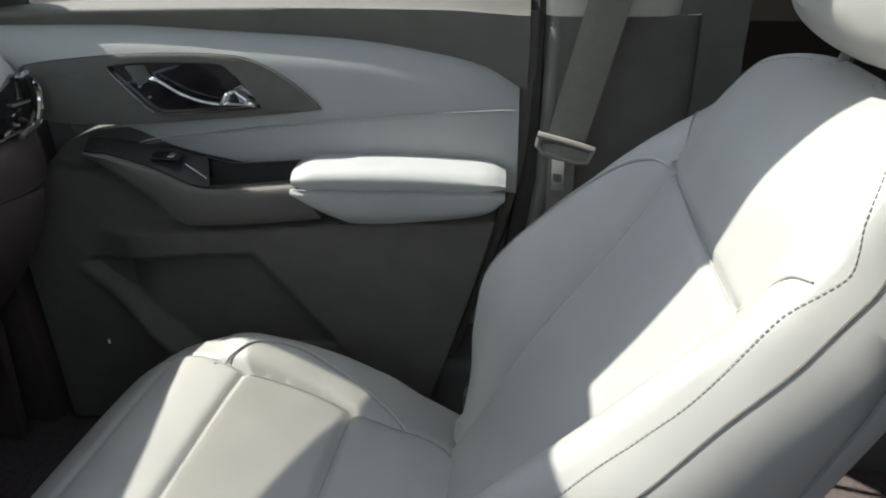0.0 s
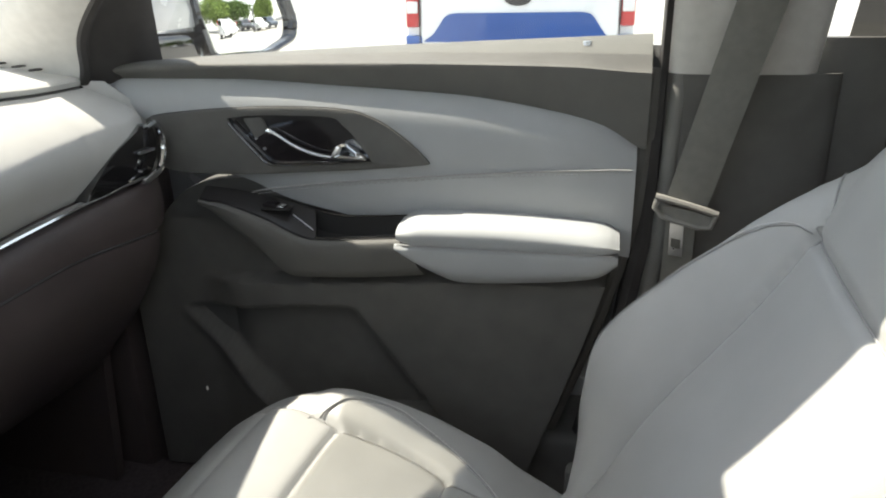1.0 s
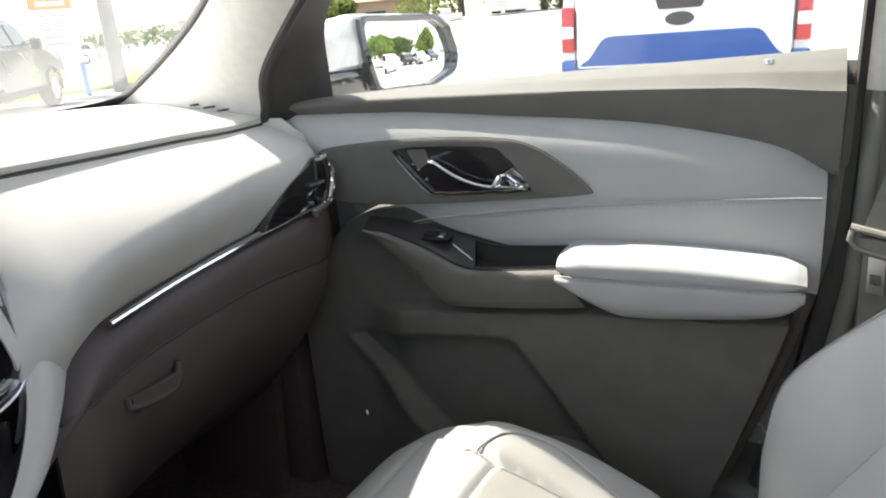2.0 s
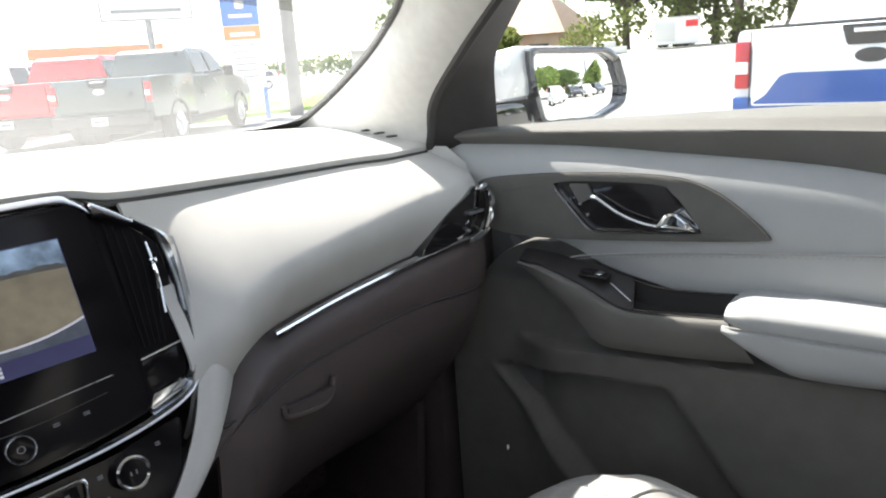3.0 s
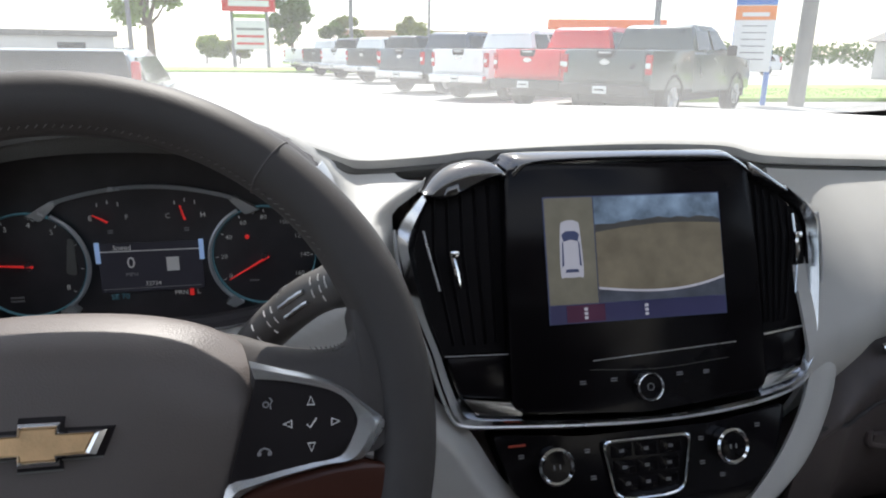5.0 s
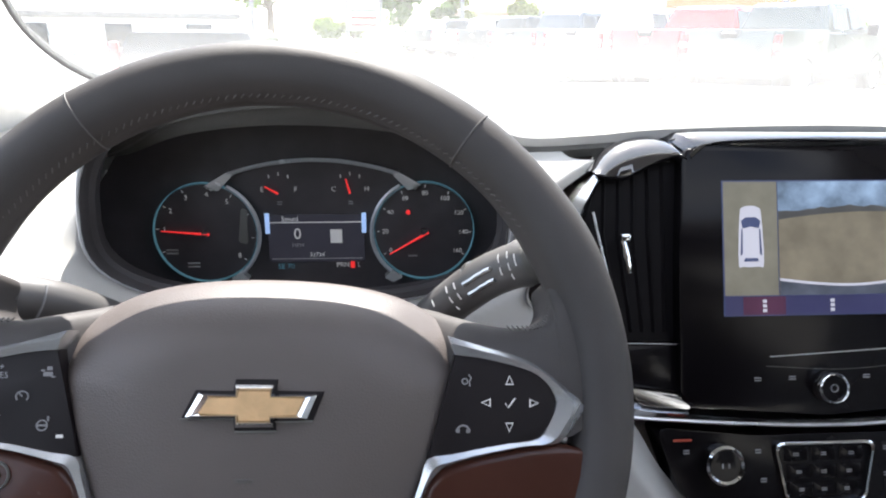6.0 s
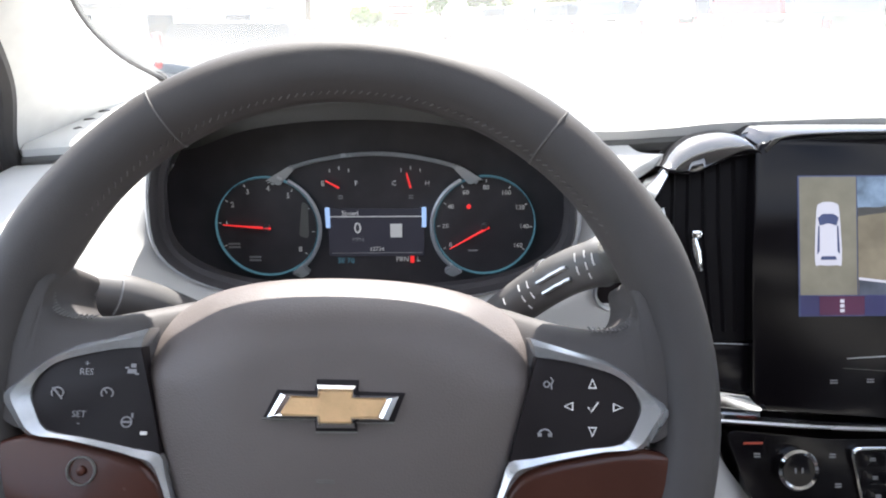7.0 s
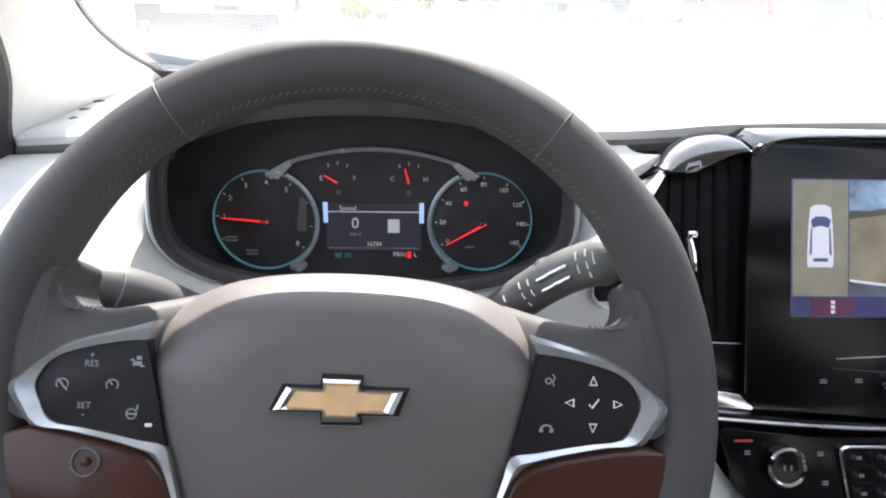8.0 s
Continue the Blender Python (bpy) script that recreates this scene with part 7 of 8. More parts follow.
def pickup(m, body, label, gate=None, gate_label="", stripe=None, group="parked pickups", bumper=None):
    """A crew-cab pickup with its tail at the local origin, pointing along +y."""
    t = thing("pickup_truck", m, label, "pickup truck", group)
    part("bed", profile_body([(0.05, 0.62), (2.15, 0.58), (2.15, 1.40), (0.05, 1.38)], 2.0, 1.96, 0.05), body, t, "painted cargo bed")
    part("cargo_floor", rbox(1.6, 1.9, 0.02, 0, at=(0, 1.1, 1.396)), M_BLACK, t, "dark bed opening")
    part("cab_body", profile_body([(2.12, 0.50), (5.75, 0.50), (5.80, 0.85), (5.70, 1.20), (4.25, 1.34), (2.12, 1.36)], 2.0, 1.94, 0.06), body, t, "painted cab body and hood")
    part("cab_roof", profile_body([(2.18, 1.34), (4.35, 1.32), (3.75, 1.86), (3.5, 1.93), (2.5, 1.94), (2.30, 1.88)], 1.90, 1.52, 0.06), body, t, "painted cab roof and pillars")
    part("rear_window", skin([[(-0.72, 2.205, 1.40), (0.72, 2.205, 1.40)], [(-0.64, 2.282, 1.80), (0.64, 2.282, 1.80)]], 0.02), M_AUTOGLASS, t, "dark rear window")
    part("front_window", skin([[(-0.78, 4.27, 1.40), (0.78, 4.27, 1.40)], [(-0.62, 3.80, 1.84), (0.62, 3.80, 1.84)]], 0.02), M_AUTOGLASS, t, "dark windshield")
    for s in (-1, 1):
        for ya, yb, yc, yd in ((2.40, 3.16, 2.46, 3.14), (3.24, 4.10, 3.22, 3.70)):
            part("side_window", skin([[(s * 0.942, ya, 1.40), (s * 0.942, yb, 1.40)], [(s * 0.80, yc, 1.82), (s * 0.80, yd, 1.82)]], 0.02), M_AUTOGLASS, t, "dark side window")
        lamp = part("tail_lamp", rbox(0.12, 0.10, 0.38, 0.02, at=(s * 0.925, 0.05, 1.10)), M_TAIL, t, "red tail lamp")
        part("reverse_lamp", rbox(0.10, 0.02, 0.10, 0.01, at=(s * 0.925, -0.003, 1.08)), M_LAMPWHITE, lamp, "white reverse lens")
        part("door_mirror", rbox(0.22, 0.10, 0.24, 0.04, at=(s * 1.10, 4.0, 1.40)), M_BLACK, t, "black door mirror")
        for y in (1.15, 4.85):
            wheel_parts(t, s * 0.86, y, 0.40, s)
            part("wheel_arch", tube([(s * 0.99, y + 0.46 * math.cos(a), 0.42 + 0.46 * math.sin(a)) for a in np.linspace(-0.2, math.pi + 0.2, 18)], 0.035, 6), M_BLACK, t, "dark wheel arch lip")
        part("door_handle", rbox(0.03, 0.16, 0.03, 0.008, at=(s * 0.99, 3.3, 1.22)), M_BUMPER, t, "door handle")
    g = part("tailgate", rbox(1.71, 0.06, 0.62, 0.03, at=(0, 0.02, 1.07)), gate or body, t, gate_label or "painted tailgate")
    part("gate_handle", prism(rounded([(-0.17, 1.22), (0.17, 1.22), (0.215, 1.37), (-0.215, 1.37)], 0.02), -0.028, 0.0, 0.006), M_BLACK, g, "black gate handle")
    part("handle_bar", rbox(0.27, 0.02, 0.035, 0.008, at=(0, -0.034, 1.325)), M_BUMPER, g, "bright handle bar")
    bm = tube([(0, -0.03, 1.14), (0, -0.008, 1.14)], 0.06, 24)
    bmesh.ops.scale(bm, vec=(1.9, 1, 0.9), space=Matrix.Translation((0, 0, -1.14)), verts=bm.verts)
    part("badge", bm, M_BLACK if stripe else M_BUMPER, g, "plain oval badge")
    if stripe:
        sp = [(-0.84, 0.79), (0.84, 0.79), (0.74, 0.85), (0.63, 1.01), (0.56, 1.03), (-0.56, 1.03), (-0.63, 1.01), (-0.74, 0.85)]
        part("blue_panel", prism(rounded(sp, 0.03), -0.024, 0.0, 0.008), stripe, g, "glossy blue lower gate panel")
        part("blue_sill", rbox(1.98, 0.05, 0.14, 0.015, at=(0, 0.022, 0.775)), stripe, t, "glossy blue strip over the bumper")
        for s in (-1, 1):
            part("gate_seam", rbox(0.008, 0.01, 0.60, 0, at=(s * 0.86, -0.008, 1.07)), M_BLACK, g)
        part("gate_crease", tube([(-0.78, -0.012, 1.235), (0.78, -0.012, 1.235)], 0.012, 6), gate or body, g)
    part("bumper", rbox(1.92, 0.20, 0.22, 0.04, 3, at=(0, -0.06, 0.60)), bumper or M_BUMPER, t, "dark step bumper" if bumper else "chrome step bumper")
    plate = part("licence_plate", rbox(0.31, 0.02, 0.15, 0.005, at=(0, -0.165, 0.60)), M_PLATE, t, "pale licence plate")
    bars("plate_print", 0, 0.60, -0.177, 0.22, 0.07, 1, M_BLACK, plate)
    part("underbody", rbox(1.5, 5.0, 0.22, 0.02, at=(0, 2.9, 0.42)), M_BLACK, t, "dark underbody")
    return t


P_WHITE, P_RED, P_GREY = paint("white_paint", (0.72, 0.73, 0.74)), paint("red_paint", (0.68, 0.025, 0.035)), paint("grey_green_paint", (0.085, 0.10, 0.098), 0.3)
P_BLUE, P_DARK, P_BLUEGREY = paint("blue_paint", (0.003, 0.06, 0.27)), paint("near_black_paint", (0.02, 0.022, 0.026)), paint("blue_grey_paint", (0.06, 0.075, 0.10), 0.3)
pickup(pose(6.16, 1.23, 0, 0, 0, -83.0), P_WHITE, "white pickup with glossy blue lower tailgate, parked beside", stripe=P_BLUE, group="")
ROW = [(6.04, 13.9, P_GREY, "dark grey-green pickup parked in the row"), (5.23, 16.3, P_RED, "red pickup parked in the row"), (4.38, 19.6, P_WHITE, "white pickup parked in the row"), (3.30, 23.0, P_BLUEGREY, "blue-grey pickup parked in the row"), (2.85, 30.0, P_DARK, "black pickup parked in the row"), (2.05, 34.5, P_WHITE, "white pickup at the row's far part"), (1.30, 39.2, P_DARK, "black pickup at the row's far end"), (0.36, 44.0, P_WHITE, "white pickup at the row's far end")]
ROW_TURN = -53
for x, y, p, label in ROW:
    pickup(pose(x, y, 0, 0, 0, ROW_TURN), p, label, bumper=M_BLACK if p in (P_RED, P_GREY) else None)
for (xa, ya, *_), (xb, yb, *_) in zip(ROW, ROW[1:]):
    ob = solo("parking_line", rbox(0.10, 5.0, 0.004, 0, at=(0, 2.2, 0)), M_LINE, "white painted parking line", "parking line", "parking lines", "structure", 0)
    ob.matrix_world = pose((xa + xb) / 2, (ya + yb) / 2, 0.004, 0, 0, ROW_TURN)



def hatchback(m, body, label, group=""):
    """A low estate car with its tail at the local origin, pointing along +y."""
    t = thing("parked_car", m, label, "car", group)
    part("body", profile_body([(0.0, 0.35), (4.4, 0.32), (4.5, 0.60), (4.3, 0.74), (3.1, 0.86), (0.0, 0.90)], 1.84, 1.76, 0.07), body, t, "painted lower body")
    part("cabin", profile_body([(0.03, 0.88), (3.15, 0.84), (2.4, 1.30), (2.0, 1.36), (0.5, 1.36), (0.22, 1.31)], 1.72, 1.36, 0.06), body, t, "painted roof and pillars")
    part("rear_window", skin([[(-0.76, 0.0, 0.93), (0.76, 0.0, 0.93)], [(-0.66, 0.205, 1.335), (0.66, 0.205, 1.335)]], 0.03), M_AUTOGLASS, t, "dark rear window")
    part("front_window", skin([[(-0.70, 3.02, 0.92), (0.70, 3.02, 0.92)], [(-0.60, 2.42, 1.28), (0.60, 2.42, 1.28)]], 0.03), M_AUTOGLASS, t, "dark windshield")
    for s in (-1, 1):
        part("side_window", skin([[(s * 0.862, 0.35, 0.95), (s * 0.862, 2.75, 0.92)], [(s * 0.735, 0.55, 1.27), (s * 0.735, 2.30, 1.27)]], 0.03), M_AUTOGLASS, t, "dark side window")
        part("tail_lamp", rbox(0.10, 0.14, 0.42, 0.03, at=(s * 0.79, 0.06, 1.02)), M_TAIL, t, "tall red tail lamp")
        for y in (0.85, 3.55):
            wheel_parts(t, s * 0.78, y, 0.33, s)
    part("bumper", rbox(1.80, 0.16, 0.26, 0.05, at=(0, 0.0, 0.48)), M_BLACK, t, "black rear bumper")
    return t


hatchback(pose(-2.60, 8.6, 0, 0, 0, 2) @ Matrix.Diagonal((1, 1, 0.95, 1)), P_BLUEGREY, "blue-grey estate car with dark glass parked ahead")
for x, y, rz, p, label in ((-13, 46, 70, P_WHITE, "white car far across the lot"), (-9.5, 50, 75, P_WHITE, "white car beside the far verge"), (28, 42, 60, P_DARK, "dark car near the far building"), (33, 44, 60, P_WHITE, "white car near the far building"), (14, -24, 10, P_DARK, "dark car parked behind"), (18, -26, 10, P_WHITE, "white car parked behind"), (22.2, -28, 10, P_BLUEGREY, "blue-grey car parked behind"), (10.4, -22.5, 10, P_WHITE, "white car parked near the lane")):
    hatchback(pose(x, y, 0, 0, 0, rz), p, label, "far cars")

# ---- signs and poles ----
M_STEEL = mat("grey_sign_steel", (0.22, 0.22, 0.23), 0.5, 0.6, vary=0.1, scale=3)
M_CONC = mat("grey_concrete_pole", (0.24, 0.23, 0.22), 0.9, vary=0.12, scale=4, grain=0.4, grain_scale=60)
M_SIGNBLUE = mat("blue_sign_panel", (0.03, 0.16, 0.52), 0.4, vary=0.05, scale=2)
M_SIGNNAVY = mat("navy_sign_panel", (0.03, 0.07, 0.20), 0.4, vary=0.05, scale=2)
M_SIGNORANGE = mat("orange_sign_panel", (0.75, 0.22, 0.04), 0.4, vary=0.06, scale=2)
M_SIGNWHITE = mat("white_sign_panel", (0.72, 0.72, 0.72), 0.5, vary=0.05, scale=2)
M_SIGNRED = mat("red_sign_panel", (0.60, 0.03, 0.03), 0.4, vary=0.06, scale=2)

py = thing("pylon_sign", pose(12.05, 17.65, 0, 0, 0, -32), "white pylon sign with blue and orange panels on blue posts", "sign")
part("board", rbox(0.98, 0.20, 2.35, 0.03, at=(0, 0, 2.05)), M_SIGNWHITE, py, "white sign board")
part("blue_panel", rbox(1.0, 0.24, 0.80, 0.02, at=(0, 0, 2.98)), M_SIGNBLUE, py, "blue head panel")
part("logo_bar", rbox(0.24, 0.02, 0.22, 0.05, at=(0, -0.125, 3.12)), M_SIGNWHITE, py, "plain white emblem")
part("print_bar", rbox(0.62, 0.02, 0.09, 0.0, at=(0, -0.125, 2.83)), M_SIGNWHITE, py)
part("orange_panel", rbox(1.0, 0.23, 0.36, 0.02, at=(0, 0, 2.38)), M_SIGNORANGE, py, "orange panel")
part("print_bar", rbox(0.66, 0.02, 0.10, 0.0, at=(0, -0.122, 2.34)), M_SIGNWHITE, py)
for k in range(6):
    part("print_bar", rbox(0.60, 0.01, 0.025, 0.0, at=(0, -0.104, 2.05 - 0.17 * k)), M_STEEL, py)
for x in (-0.44, 0.44):
    part("post", rbox(0.13, 0.16, 3.3, 0.01, at=(x, 0.06, 1.65)), M_SIGNBLUE, py, "blue post")
solo("utility_pole", tube([(13.2, 17.1, 0), (13.25, 17.1, 4), (13.35, 17.1, 10)], [0.21, 0.19, 0.15], 14), M_CONC, "grey concrete utility pole on the lawn", "pole")
for x, y, h, label in ((-7.6, 40, 12, "thin grey pole by the trees"), (11.8, 60, 12, "thin grey pole far away"), (31, 46, 5, "pale blue post near the house"), (16.8, -24, 9, "grey light pole behind")):
    solo("light_pole", tube([(x, y, 0), (x, y, h)], [0.13, 0.09], 10), M_STEEL, label, "pole", "light poles")


def post_sign(m, w, h, z, board, frame, posts, label, ph=0.14):
    t = thing("roadside_sign", m, label, "sign")
    part("board", rbox(w, 0.25, h, 0.03, at=(0, 0, z + h / 2)), board, t, "sign board")
    part("frame", band(rounded([(-w / 2 - 0.1, z - 0.1), (w / 2 + 0.1, z - 0.1), (w / 2 + 0.1, z + h + 0.1), (-w / 2 - 0.1, z + h + 0.1)], 0.05), rounded([(-w / 2, z), (w / 2, z), (w / 2, z + h), (-w / 2, z + h)], 0.05), -0.16, 0.1, 0.0), frame, t, "sign frame")
    for x in posts:
        part("post", tube([(x, 0.05, 0), (x, 0.05, z)], ph, 10), M_STEEL, t, "steel post")
    return t


bill = post_sign(pose(28.8, 53.6, 0, 0, 0, -28), 6.4, 3.0, 5.7, M_SIGNWHITE, M_STEEL, (0,), "white billboard with dark frame on one post", 0.25)
for k in range(4):
    part("print_bar", rbox(5.0 - 0.6 * k, 0.02, 0.25, 0, at=(0, -0.14, 6.3 + 0.6 * k)), M_SIGNWHITE if k % 2 else M_STEEL, bill)
red = post_sign(pose(-2.30, 55.3, 0, 0, 0, 1), 3.5, 0.95, 4.0, M_SIGNRED, M_SIGNRED, (-1.2, 1.2), "red roadside sign on two posts above a letter board")
part("print_bar", rbox(2.8, 0.02, 0.4, 0.0, at=(0, -0.17, 4.45)), M_SIGNWHITE, red)
part("letter_board", rbox(2.3, 0.15, 2.0, 0.02, at=(0, 0, 2.3)), M_SIGNWHITE, red, "white letter board")
part("cap_board", rbox(2.3, 0.16, 0.3, 0.02, at=(0, 0, 3.6)), M_GRASS, red, "green strip board")
for k in range(3):
    part("print_bar", rbox(1.9, 0.02, 0.16, 0.0, at=(0, -0.09, 1.7 + 0.5 * k)), M_SIGNRED if k < 2 else M_STEEL, red)
used = post_sign(pose(4.45, 50.0, 0, 0, 0, -6), 3.7, 1.7, 4.95, M_SIGNNAVY, M_SIGNNAVY, (0,), "navy sign with white words on a single post")
lettering("words", "PRE-OWNED", 0.62, M_SIGNWHITE, used, 0, 6.05, -0.14)
lettering("words", "VEHICLES", 0.62, M_SIGNWHITE, used, 0, 5.40, -0.14)

# ---- buildings ----
M_BROWNWALL = mat("tan_stucco", (0.50, 0.36, 0.26), 0.9, vary=0.08, scale=1.5, stain=0.2)
M_WHITEWALL = mat("white_stucco", (0.62, 0.61, 0.59), 0.9, vary=0.05, scale=1.5, stain=0.15)
M_ROOFGREY = mat("grey_shingle_roof", (0.22, 0.21, 0.20), 0.9, vary=0.15, scale=6, grain=0.5, grain_scale=30)
M_ROOFBROWN = mat("brown_shingle_roof", (0.40, 0.29, 0.23), 0.9, vary=0.15, scale=6, grain=0.5, grain_scale=30)
M_ORANGE = mat("orange_canopy", (0.72, 0.16, 0.05), 0.6, vary=0.06, scale=2)


def block(name, m, sx, sy, sz, wall, roof_m, label, windows=4, gable=0.0):
    t = thing(name, m, label, "building")
    part("wall", rbox(sx, sy, sz, 0.05, at=(0, 0, sz / 2)), wall, t, "plain rendered wall")
    if gable:
        bm = bmesh.new()
        a = [bm.verts.new(p) for p in ((-sx / 2 - 0.6, -sy / 2 - 0.6, sz), (sx / 2 + 0.6, -sy / 2 - 0.6, sz), (sx / 2 + 0.6, sy / 2 + 0.6, sz), (-sx / 2 - 0.6, sy / 2 + 0.6, sz))]
        r = [bm.verts.new(p) for p in ((-sx / 2 + 2, 0, sz + gable), (sx / 2 - 2, 0, sz + gable))]
        bm.faces.new(a)
        bm.faces.new((a[0], a[1], r[1], r[0]))
        bm.faces.new((a[2], a[3], r[0], r[1]))
        bm.faces.new((a[1], a[2], r[1]))
        bm.faces.new((a[3], a[0], r[0]))
        part("roof", bm, roof_m, t, "hipped shingle roof", smooth=0)
    else:
        part("roof", rbox(sx + 0.4, sy + 0.4, 0.3, 0.04, at=(0, 0, sz + 0.1)), roof_m, t, "flat roof edge")
    for k in range(windows):
        x = lerp(-sx / 2, sx / 2, (k + 0.5) / windows)
        w = part("window", rbox(1.3, 0.12, 1.2, 0.02, at=(x, -sy / 2 - 0.02, sz * 0.5)), M_AUTOGLASS, t, "dark window")
        part("sill", rbox(1.5, 0.2, 0.1, 0.01, at=(x, -sy / 2 - 0.06, sz * 0.5 - 0.68)), M_WHITEWALL, w)
    return t


block("store_building", pose(19.0, 82.0, 0, 0, 0, -10), 24, 10, 3.2, M_BROWNWALL, M_BROWNWALL, "long tan store building far behind the pickups", 6)
can = thing("canopy", pose(31.0, 68.0, 0, 0, 0, -20), "orange flat canopy behind the pickups", "canopy")
part("roof", rbox(11, 6, 0.8, 0.1, at=(0, 0, 4.0)), M_ORANGE, can, "orange canopy roof")
for x in (-4.5, 4.5):
    part("post", rbox(0.4, 0.4, 3.6, 0.02, at=(x, 0, 1.8)), M_WHITEWALL, can, "white post")
block("office_building", pose(-15.5, 44.0, 0, 0, 0, 14), 12, 8, 1.9, M_WHITEWALL, M_ROOFGREY, "low white building across the lot", 3)
block("house", pose(40.5, 37.0, 0, 0, 0, -47), 9, 8, 2.2, M_WHITEWALL, M_ROOFGREY, "low white house with a grey hipped roof across the road", 0, 1.6)
block("house", pose(42.4, 28.6, 0, 0, 0, -75), 7.5, 9, 2.4, M_BROWNWALL, M_ROOFBROWN, "tan house with a brown hipped roof among trees", 3, 2.9)
trailer = thing("box_trailer", pose(32.2, 13.7, rise(32.2, 13.7), 0, 0, -67), "white box trailer with a red patch beside the trees", "trailer")
part("box", rbox(2.0, 1.3, 1.12, 0.06, at=(0, 0, 0.68)), M_SIGNWHITE, trailer, "white trailer box")
part("red_patch", rbox(0.52, 0.02, 0.28, 0.01, at=(0.68, -0.66, 0.98)), M_SIGNRED, trailer, "red patch")
part("door_panel", rbox(0.9, 0.02, 0.85, 0.01, at=(-0.45, -0.655, 0.68)), M_WHITEWALL, trailer, "dull white door panel")
part("lid", rbox(2.06, 1.36, 0.06, 0.02, at=(0, 0, 1.26)), M_WHITEWALL, trailer, "overhanging pale lid")
for s in (-0.45, 0.45):
    part("wheel", tube([(s, -0.55, 0.17), (s, 0.55, 0.17)], 0.17, 16), M_TYRE, trailer, "small black wheel")
barrier = thing("concrete_block", pose(31.0, 16.1, rise(31.0, 16.1), 0, 0, -67), "low pale concrete block beside the trailer", "concrete block")
part("base", rbox(1.1, 0.5, 0.30, 0.03, at=(0, 0, 0.15)), M_WHITEWALL, barrier)
part("cap", rbox(0.5, 0.4, 0.25, 0.05, at=(-0.2, 0, 0.42)), M_WHITEWALL, barrier)

# ---- trees ----
M_BARK = mat("grey_brown_bark", (0.13, 0.10, 0.075), 0.95, vary=0.25, scale=6, grain=0.8, grain_scale=25)


def leaf_mat(name, color):
    """Leaves: part of the light shines through them."""
    m = bpy.data.materials.new(name)
    m.use_nodes = True
    nt = m.node_tree
    nt.nodes.remove(nt.nodes["Principled BSDF"])
    tc, nz, ramp = nt.nodes.new("ShaderNodeTexCoord"), nt.nodes.new("ShaderNodeTexNoise"), nt.nodes.new("ShaderNodeValToRGB")
    nz.inputs["Scale"].default_value, nz.inputs["Detail"].default_value = 1.4, 5
    ramp.color_ramp.elements[0].position, ramp.color_ramp.elements[1].position = 0.3, 0.7
    ramp.color_ramp.elements[0].color = tuple(c * 0.65 for c in color) + (1,)
    ramp.color_ramp.elements[1].color = tuple(c * 1.35 for c in color) + (1,)
    d, t, mx = nt.nodes.new("ShaderNodeBsdfDiffuse"), nt.nodes.new("ShaderNodeBsdfTranslucent"), nt.nodes.new("ShaderNodeMixShader")
    mx.inputs[0].default_value = 0.45
    nt.links.new(tc.outputs["Object"], nz.inputs["Vector"])
    nt.links.new(nz.outputs["Fac"], ramp.inputs["Fac"])
    for b in (d, t):
        nt.links.new(ramp.outputs["Color"], b.inputs["Color"])
    nt.links.new(d.outputs[0], mx.inputs[1])
    nt.links.new(t.outputs[0], mx.inputs[2])
    nt.links.new(mx.outputs[0], nt.nodes["Material Output"].inputs["Surface"])
    return m


LEAVES = [leaf_mat("leaf_green_" + n, c) for n, c in (("dark", (0.11, 0.17, 0.055)), ("olive", (0.18, 0.21, 0.07)), ("light", (0.18, 0.25, 0.075)))]


def leaf_cloud(bm, centre, r, count, size, rng):
    for _ in range(count):
        v = Vector((rng.gauss(0, 1), rng.gauss(0, 1), rng.gauss(0, 1))).normalized() * r * rng.uniform(0.35, 1.0)
        v.z *= 0.75
        c = centre + v
        n1 = Vector((rng.gauss(0, 1), rng.gauss(0, 1), rng.gauss(0, 1))).normalized()
        a = n1.orthogonal().normalized() * size * rng.uniform(0.6, 1.3)
        b = n1.cross(a) * rng.uniform(0.4, 0.7)
        bm.faces.new([bm.verts.new(c + p) for p in (-a, b, a, -b)])


def tree(x, y, h, w, leaf, seed, label, clumps=12, per=110, size=0.22):
    rng = random.Random(seed)
    t = thing("tree", pose(x, y, rise(x, y) - 0.03), label, "tree", "trees")
    limbs = [tube([(0, 0, 0), (0.05, 0.05, h * 0.25), (rng.uniform(-0.2, 0.2), rng.uniform(-0.2, 0.2), h * 0.55)], [0.03 * h, 0.022 * h, 0.010 * h], 8)]
    tops = []
    for k in range(clumps):
        a, rr = rng.uniform(0, 6.28), w * 0.5 * rng.uniform(0.2, 0.85)
        z = h * rng.uniform(0.36, 0.9)
        rr *= 1.1 - 0.6 * max(0, (z / h - 0.6)) / 0.4
        c = Vector((rr * math.cos(a), rr * math.sin(a), z))
        tops.append(c)
        limbs.append(tube([(0, 0, h * 0.28), c * 0.5 + Vector((0, 0, h * 0.12)), c], [0.011 * h, 0.007 * h, 0.003 * h], 5))
    part("trunk", joined(*limbs), M_BARK, t, "grey-brown trunk and limbs")
    bm = bmesh.new()
    for c in tops:
        leaf_cloud(bm, c, w * rng.uniform(0.16, 0.28), per, size, rng)
    part("crown", bm, leaf, t, "loose green crown", smooth=0)
    return t


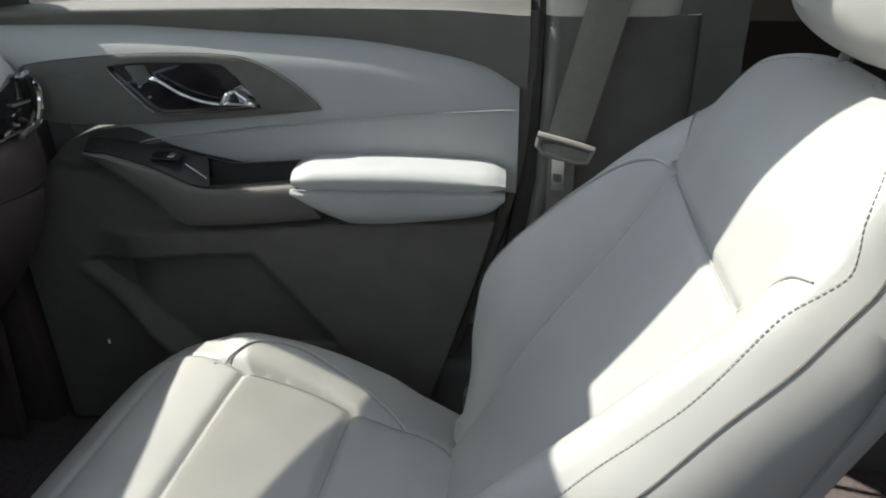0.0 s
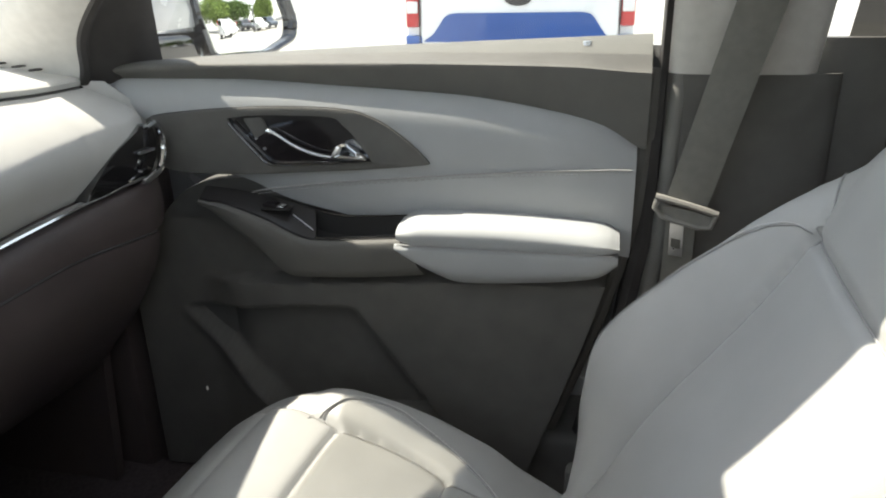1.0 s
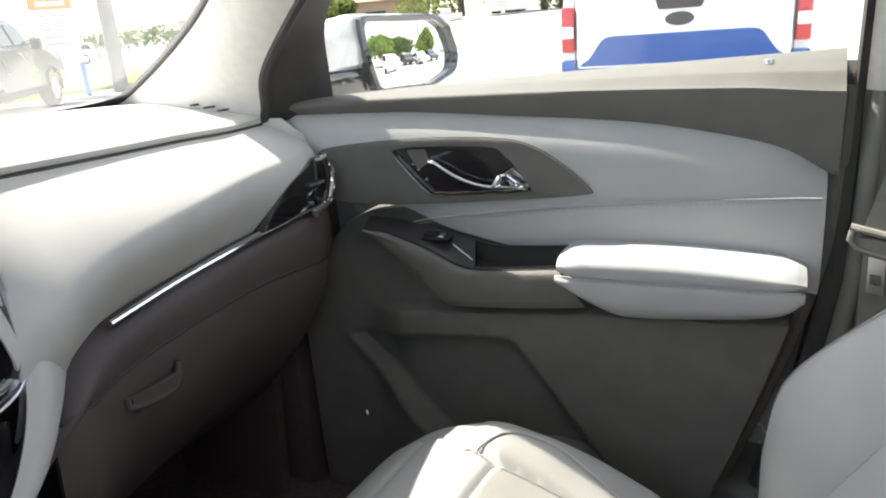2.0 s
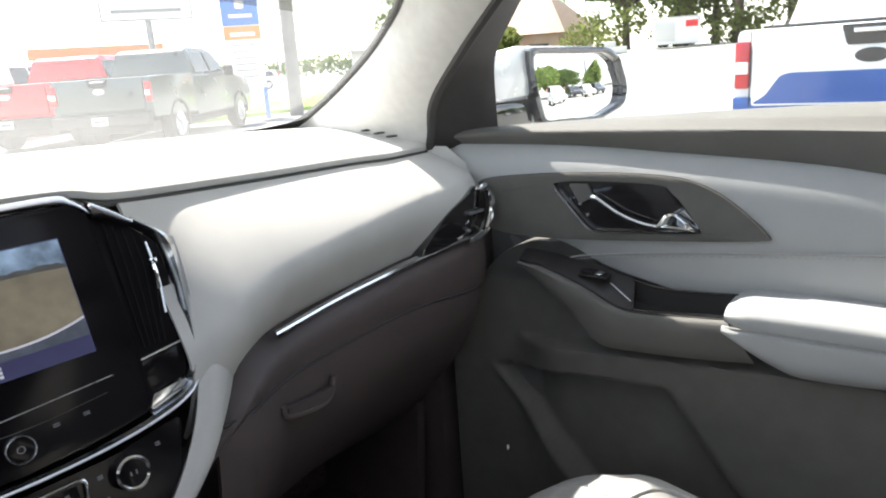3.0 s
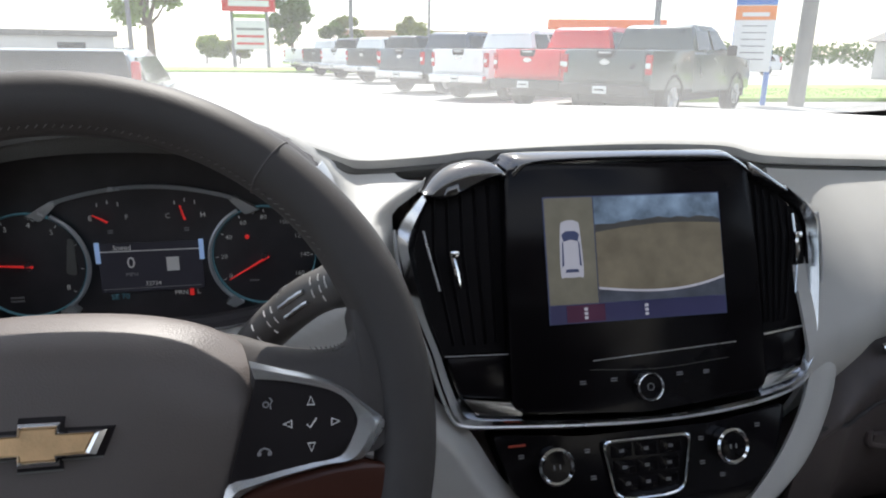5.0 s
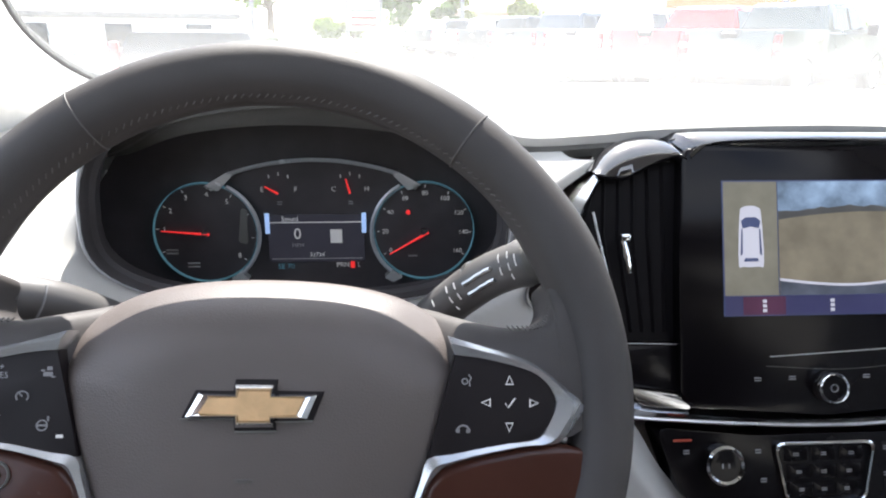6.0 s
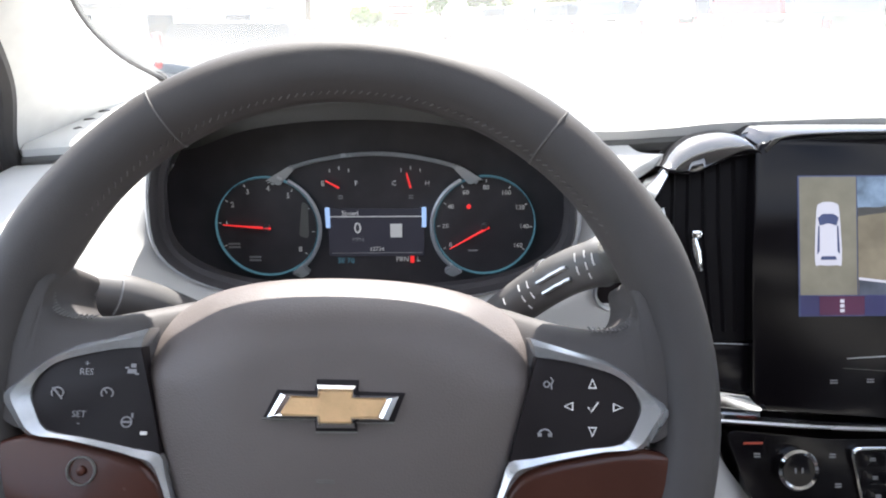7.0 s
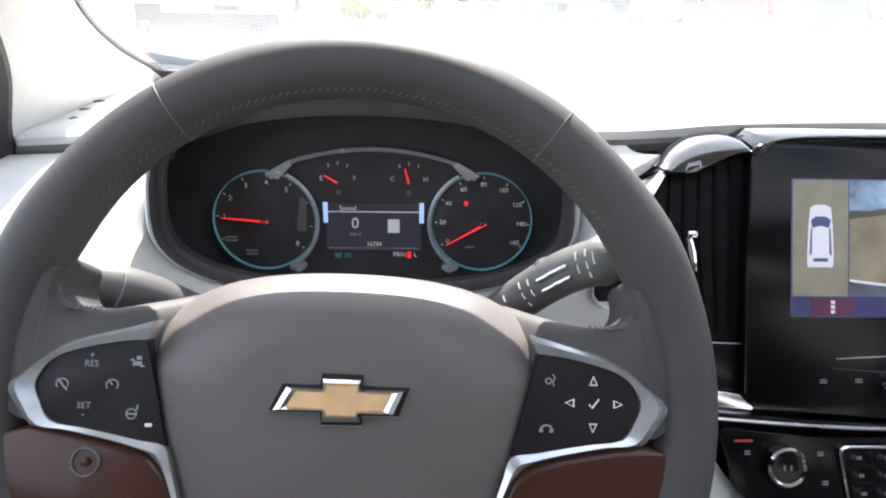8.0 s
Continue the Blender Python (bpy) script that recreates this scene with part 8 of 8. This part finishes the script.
TREES = [(38.2, 18.9, 8, 5.5), (38.5, 16.0, 10, 8), (36.5, 12.2, 10, 8), (40, 8.0, 10, 9), (36.0, 4.5, 9, 8), (44, 18, 12, 10), (45, 12, 12, 10), (35.6, 26.0, 2.6, 3.2), (49, 19.5, 11, 9), (42, 3, 11, 10), (39, 14.2, 8, 8), (52, 46, 9, 8), (56, 38, 9, 8), (-4.0, 72, 2.2, 3.2), (-7.0, 72, 2.4, 3.2), (0.7, 62, 5.8, 3.8), (12.4, 70, 4.6, 4), (-7.4, 44.4, 9, 4.5), (3.9, 60, 3.8, 2.2), (5.3, 60, 4.0, 2.4), (14, -34, 4.6, 6), (20, -38, 6.0, 7), (9, -36, 4.2, 5), (26, -34, 4.5, 6), (3, -38, 5, 7), (32, -28, 4, 6)]
for i, (x, y, h, w) in enumerate(TREES):
    near = 33 < x < 50 and 2 < y < 25 or y < -20
    tree(x, y, h, w, LEAVES[i % 3], 100 + i, ("leafy green tree beside the houses", "olive green tree across the road", "broad green tree at the lot's edge")[i % 3], 44 if near else 16, 300 if near else 150, 0.22)
shrub = bmesh.new()
rng = random.Random(5)
for k in range(14):
    x, y = rng.uniform(35.0, 38.0), 5 + 1.25 * k
    leaf_cloud(shrub, Vector((x, y, rise(x, y) + rng.uniform(0.5, 1.8))), 1.2, 200, 0.16, rng)
solo("hedge", shrub, LEAVES[1], "loose olive hedge in front of the trees", "hedge", kind="stuff", smooth=0)

far = bmesh.new()
for k in range(40):
    t = k / 39
    leaf_cloud(far, Vector((lerp(38, 66, t), lerp(80, 62, t), 1.2 + 0.5 * rng.random())), 1.6, 70, 0.30, rng)
solo("treeline", far, LEAVES[0], "low dark green treeline far behind the houses", "treeline", kind="stuff", smooth=0)

# the lot and all that stands on it follow its slope; what stands ahead of the car is turned with the layout
AHEAD = ("parked_car", "pylon_sign", "utility_pole", "light_pole", "roadside_sign", "store_building", "canopy", "office_building", "house", "tree", "lawn", "grass", "parking_line")
LEVEL = ("pickup_truck", "ground", "road", "bank", "box_trailer", "concrete_block", "hedge", "treeline")
for ob in list(scene.objects):
    if ob.parent is None and ob.type != "CAMERA":
        kind_word = ob.name.split(".")[0]
        if kind_word in AHEAD:
            ob.matrix_world = TURN_OUT @ ob.matrix_basis
        elif kind_word in LEVEL:
            ob.matrix_world = SLOPE @ ob.matrix_basis
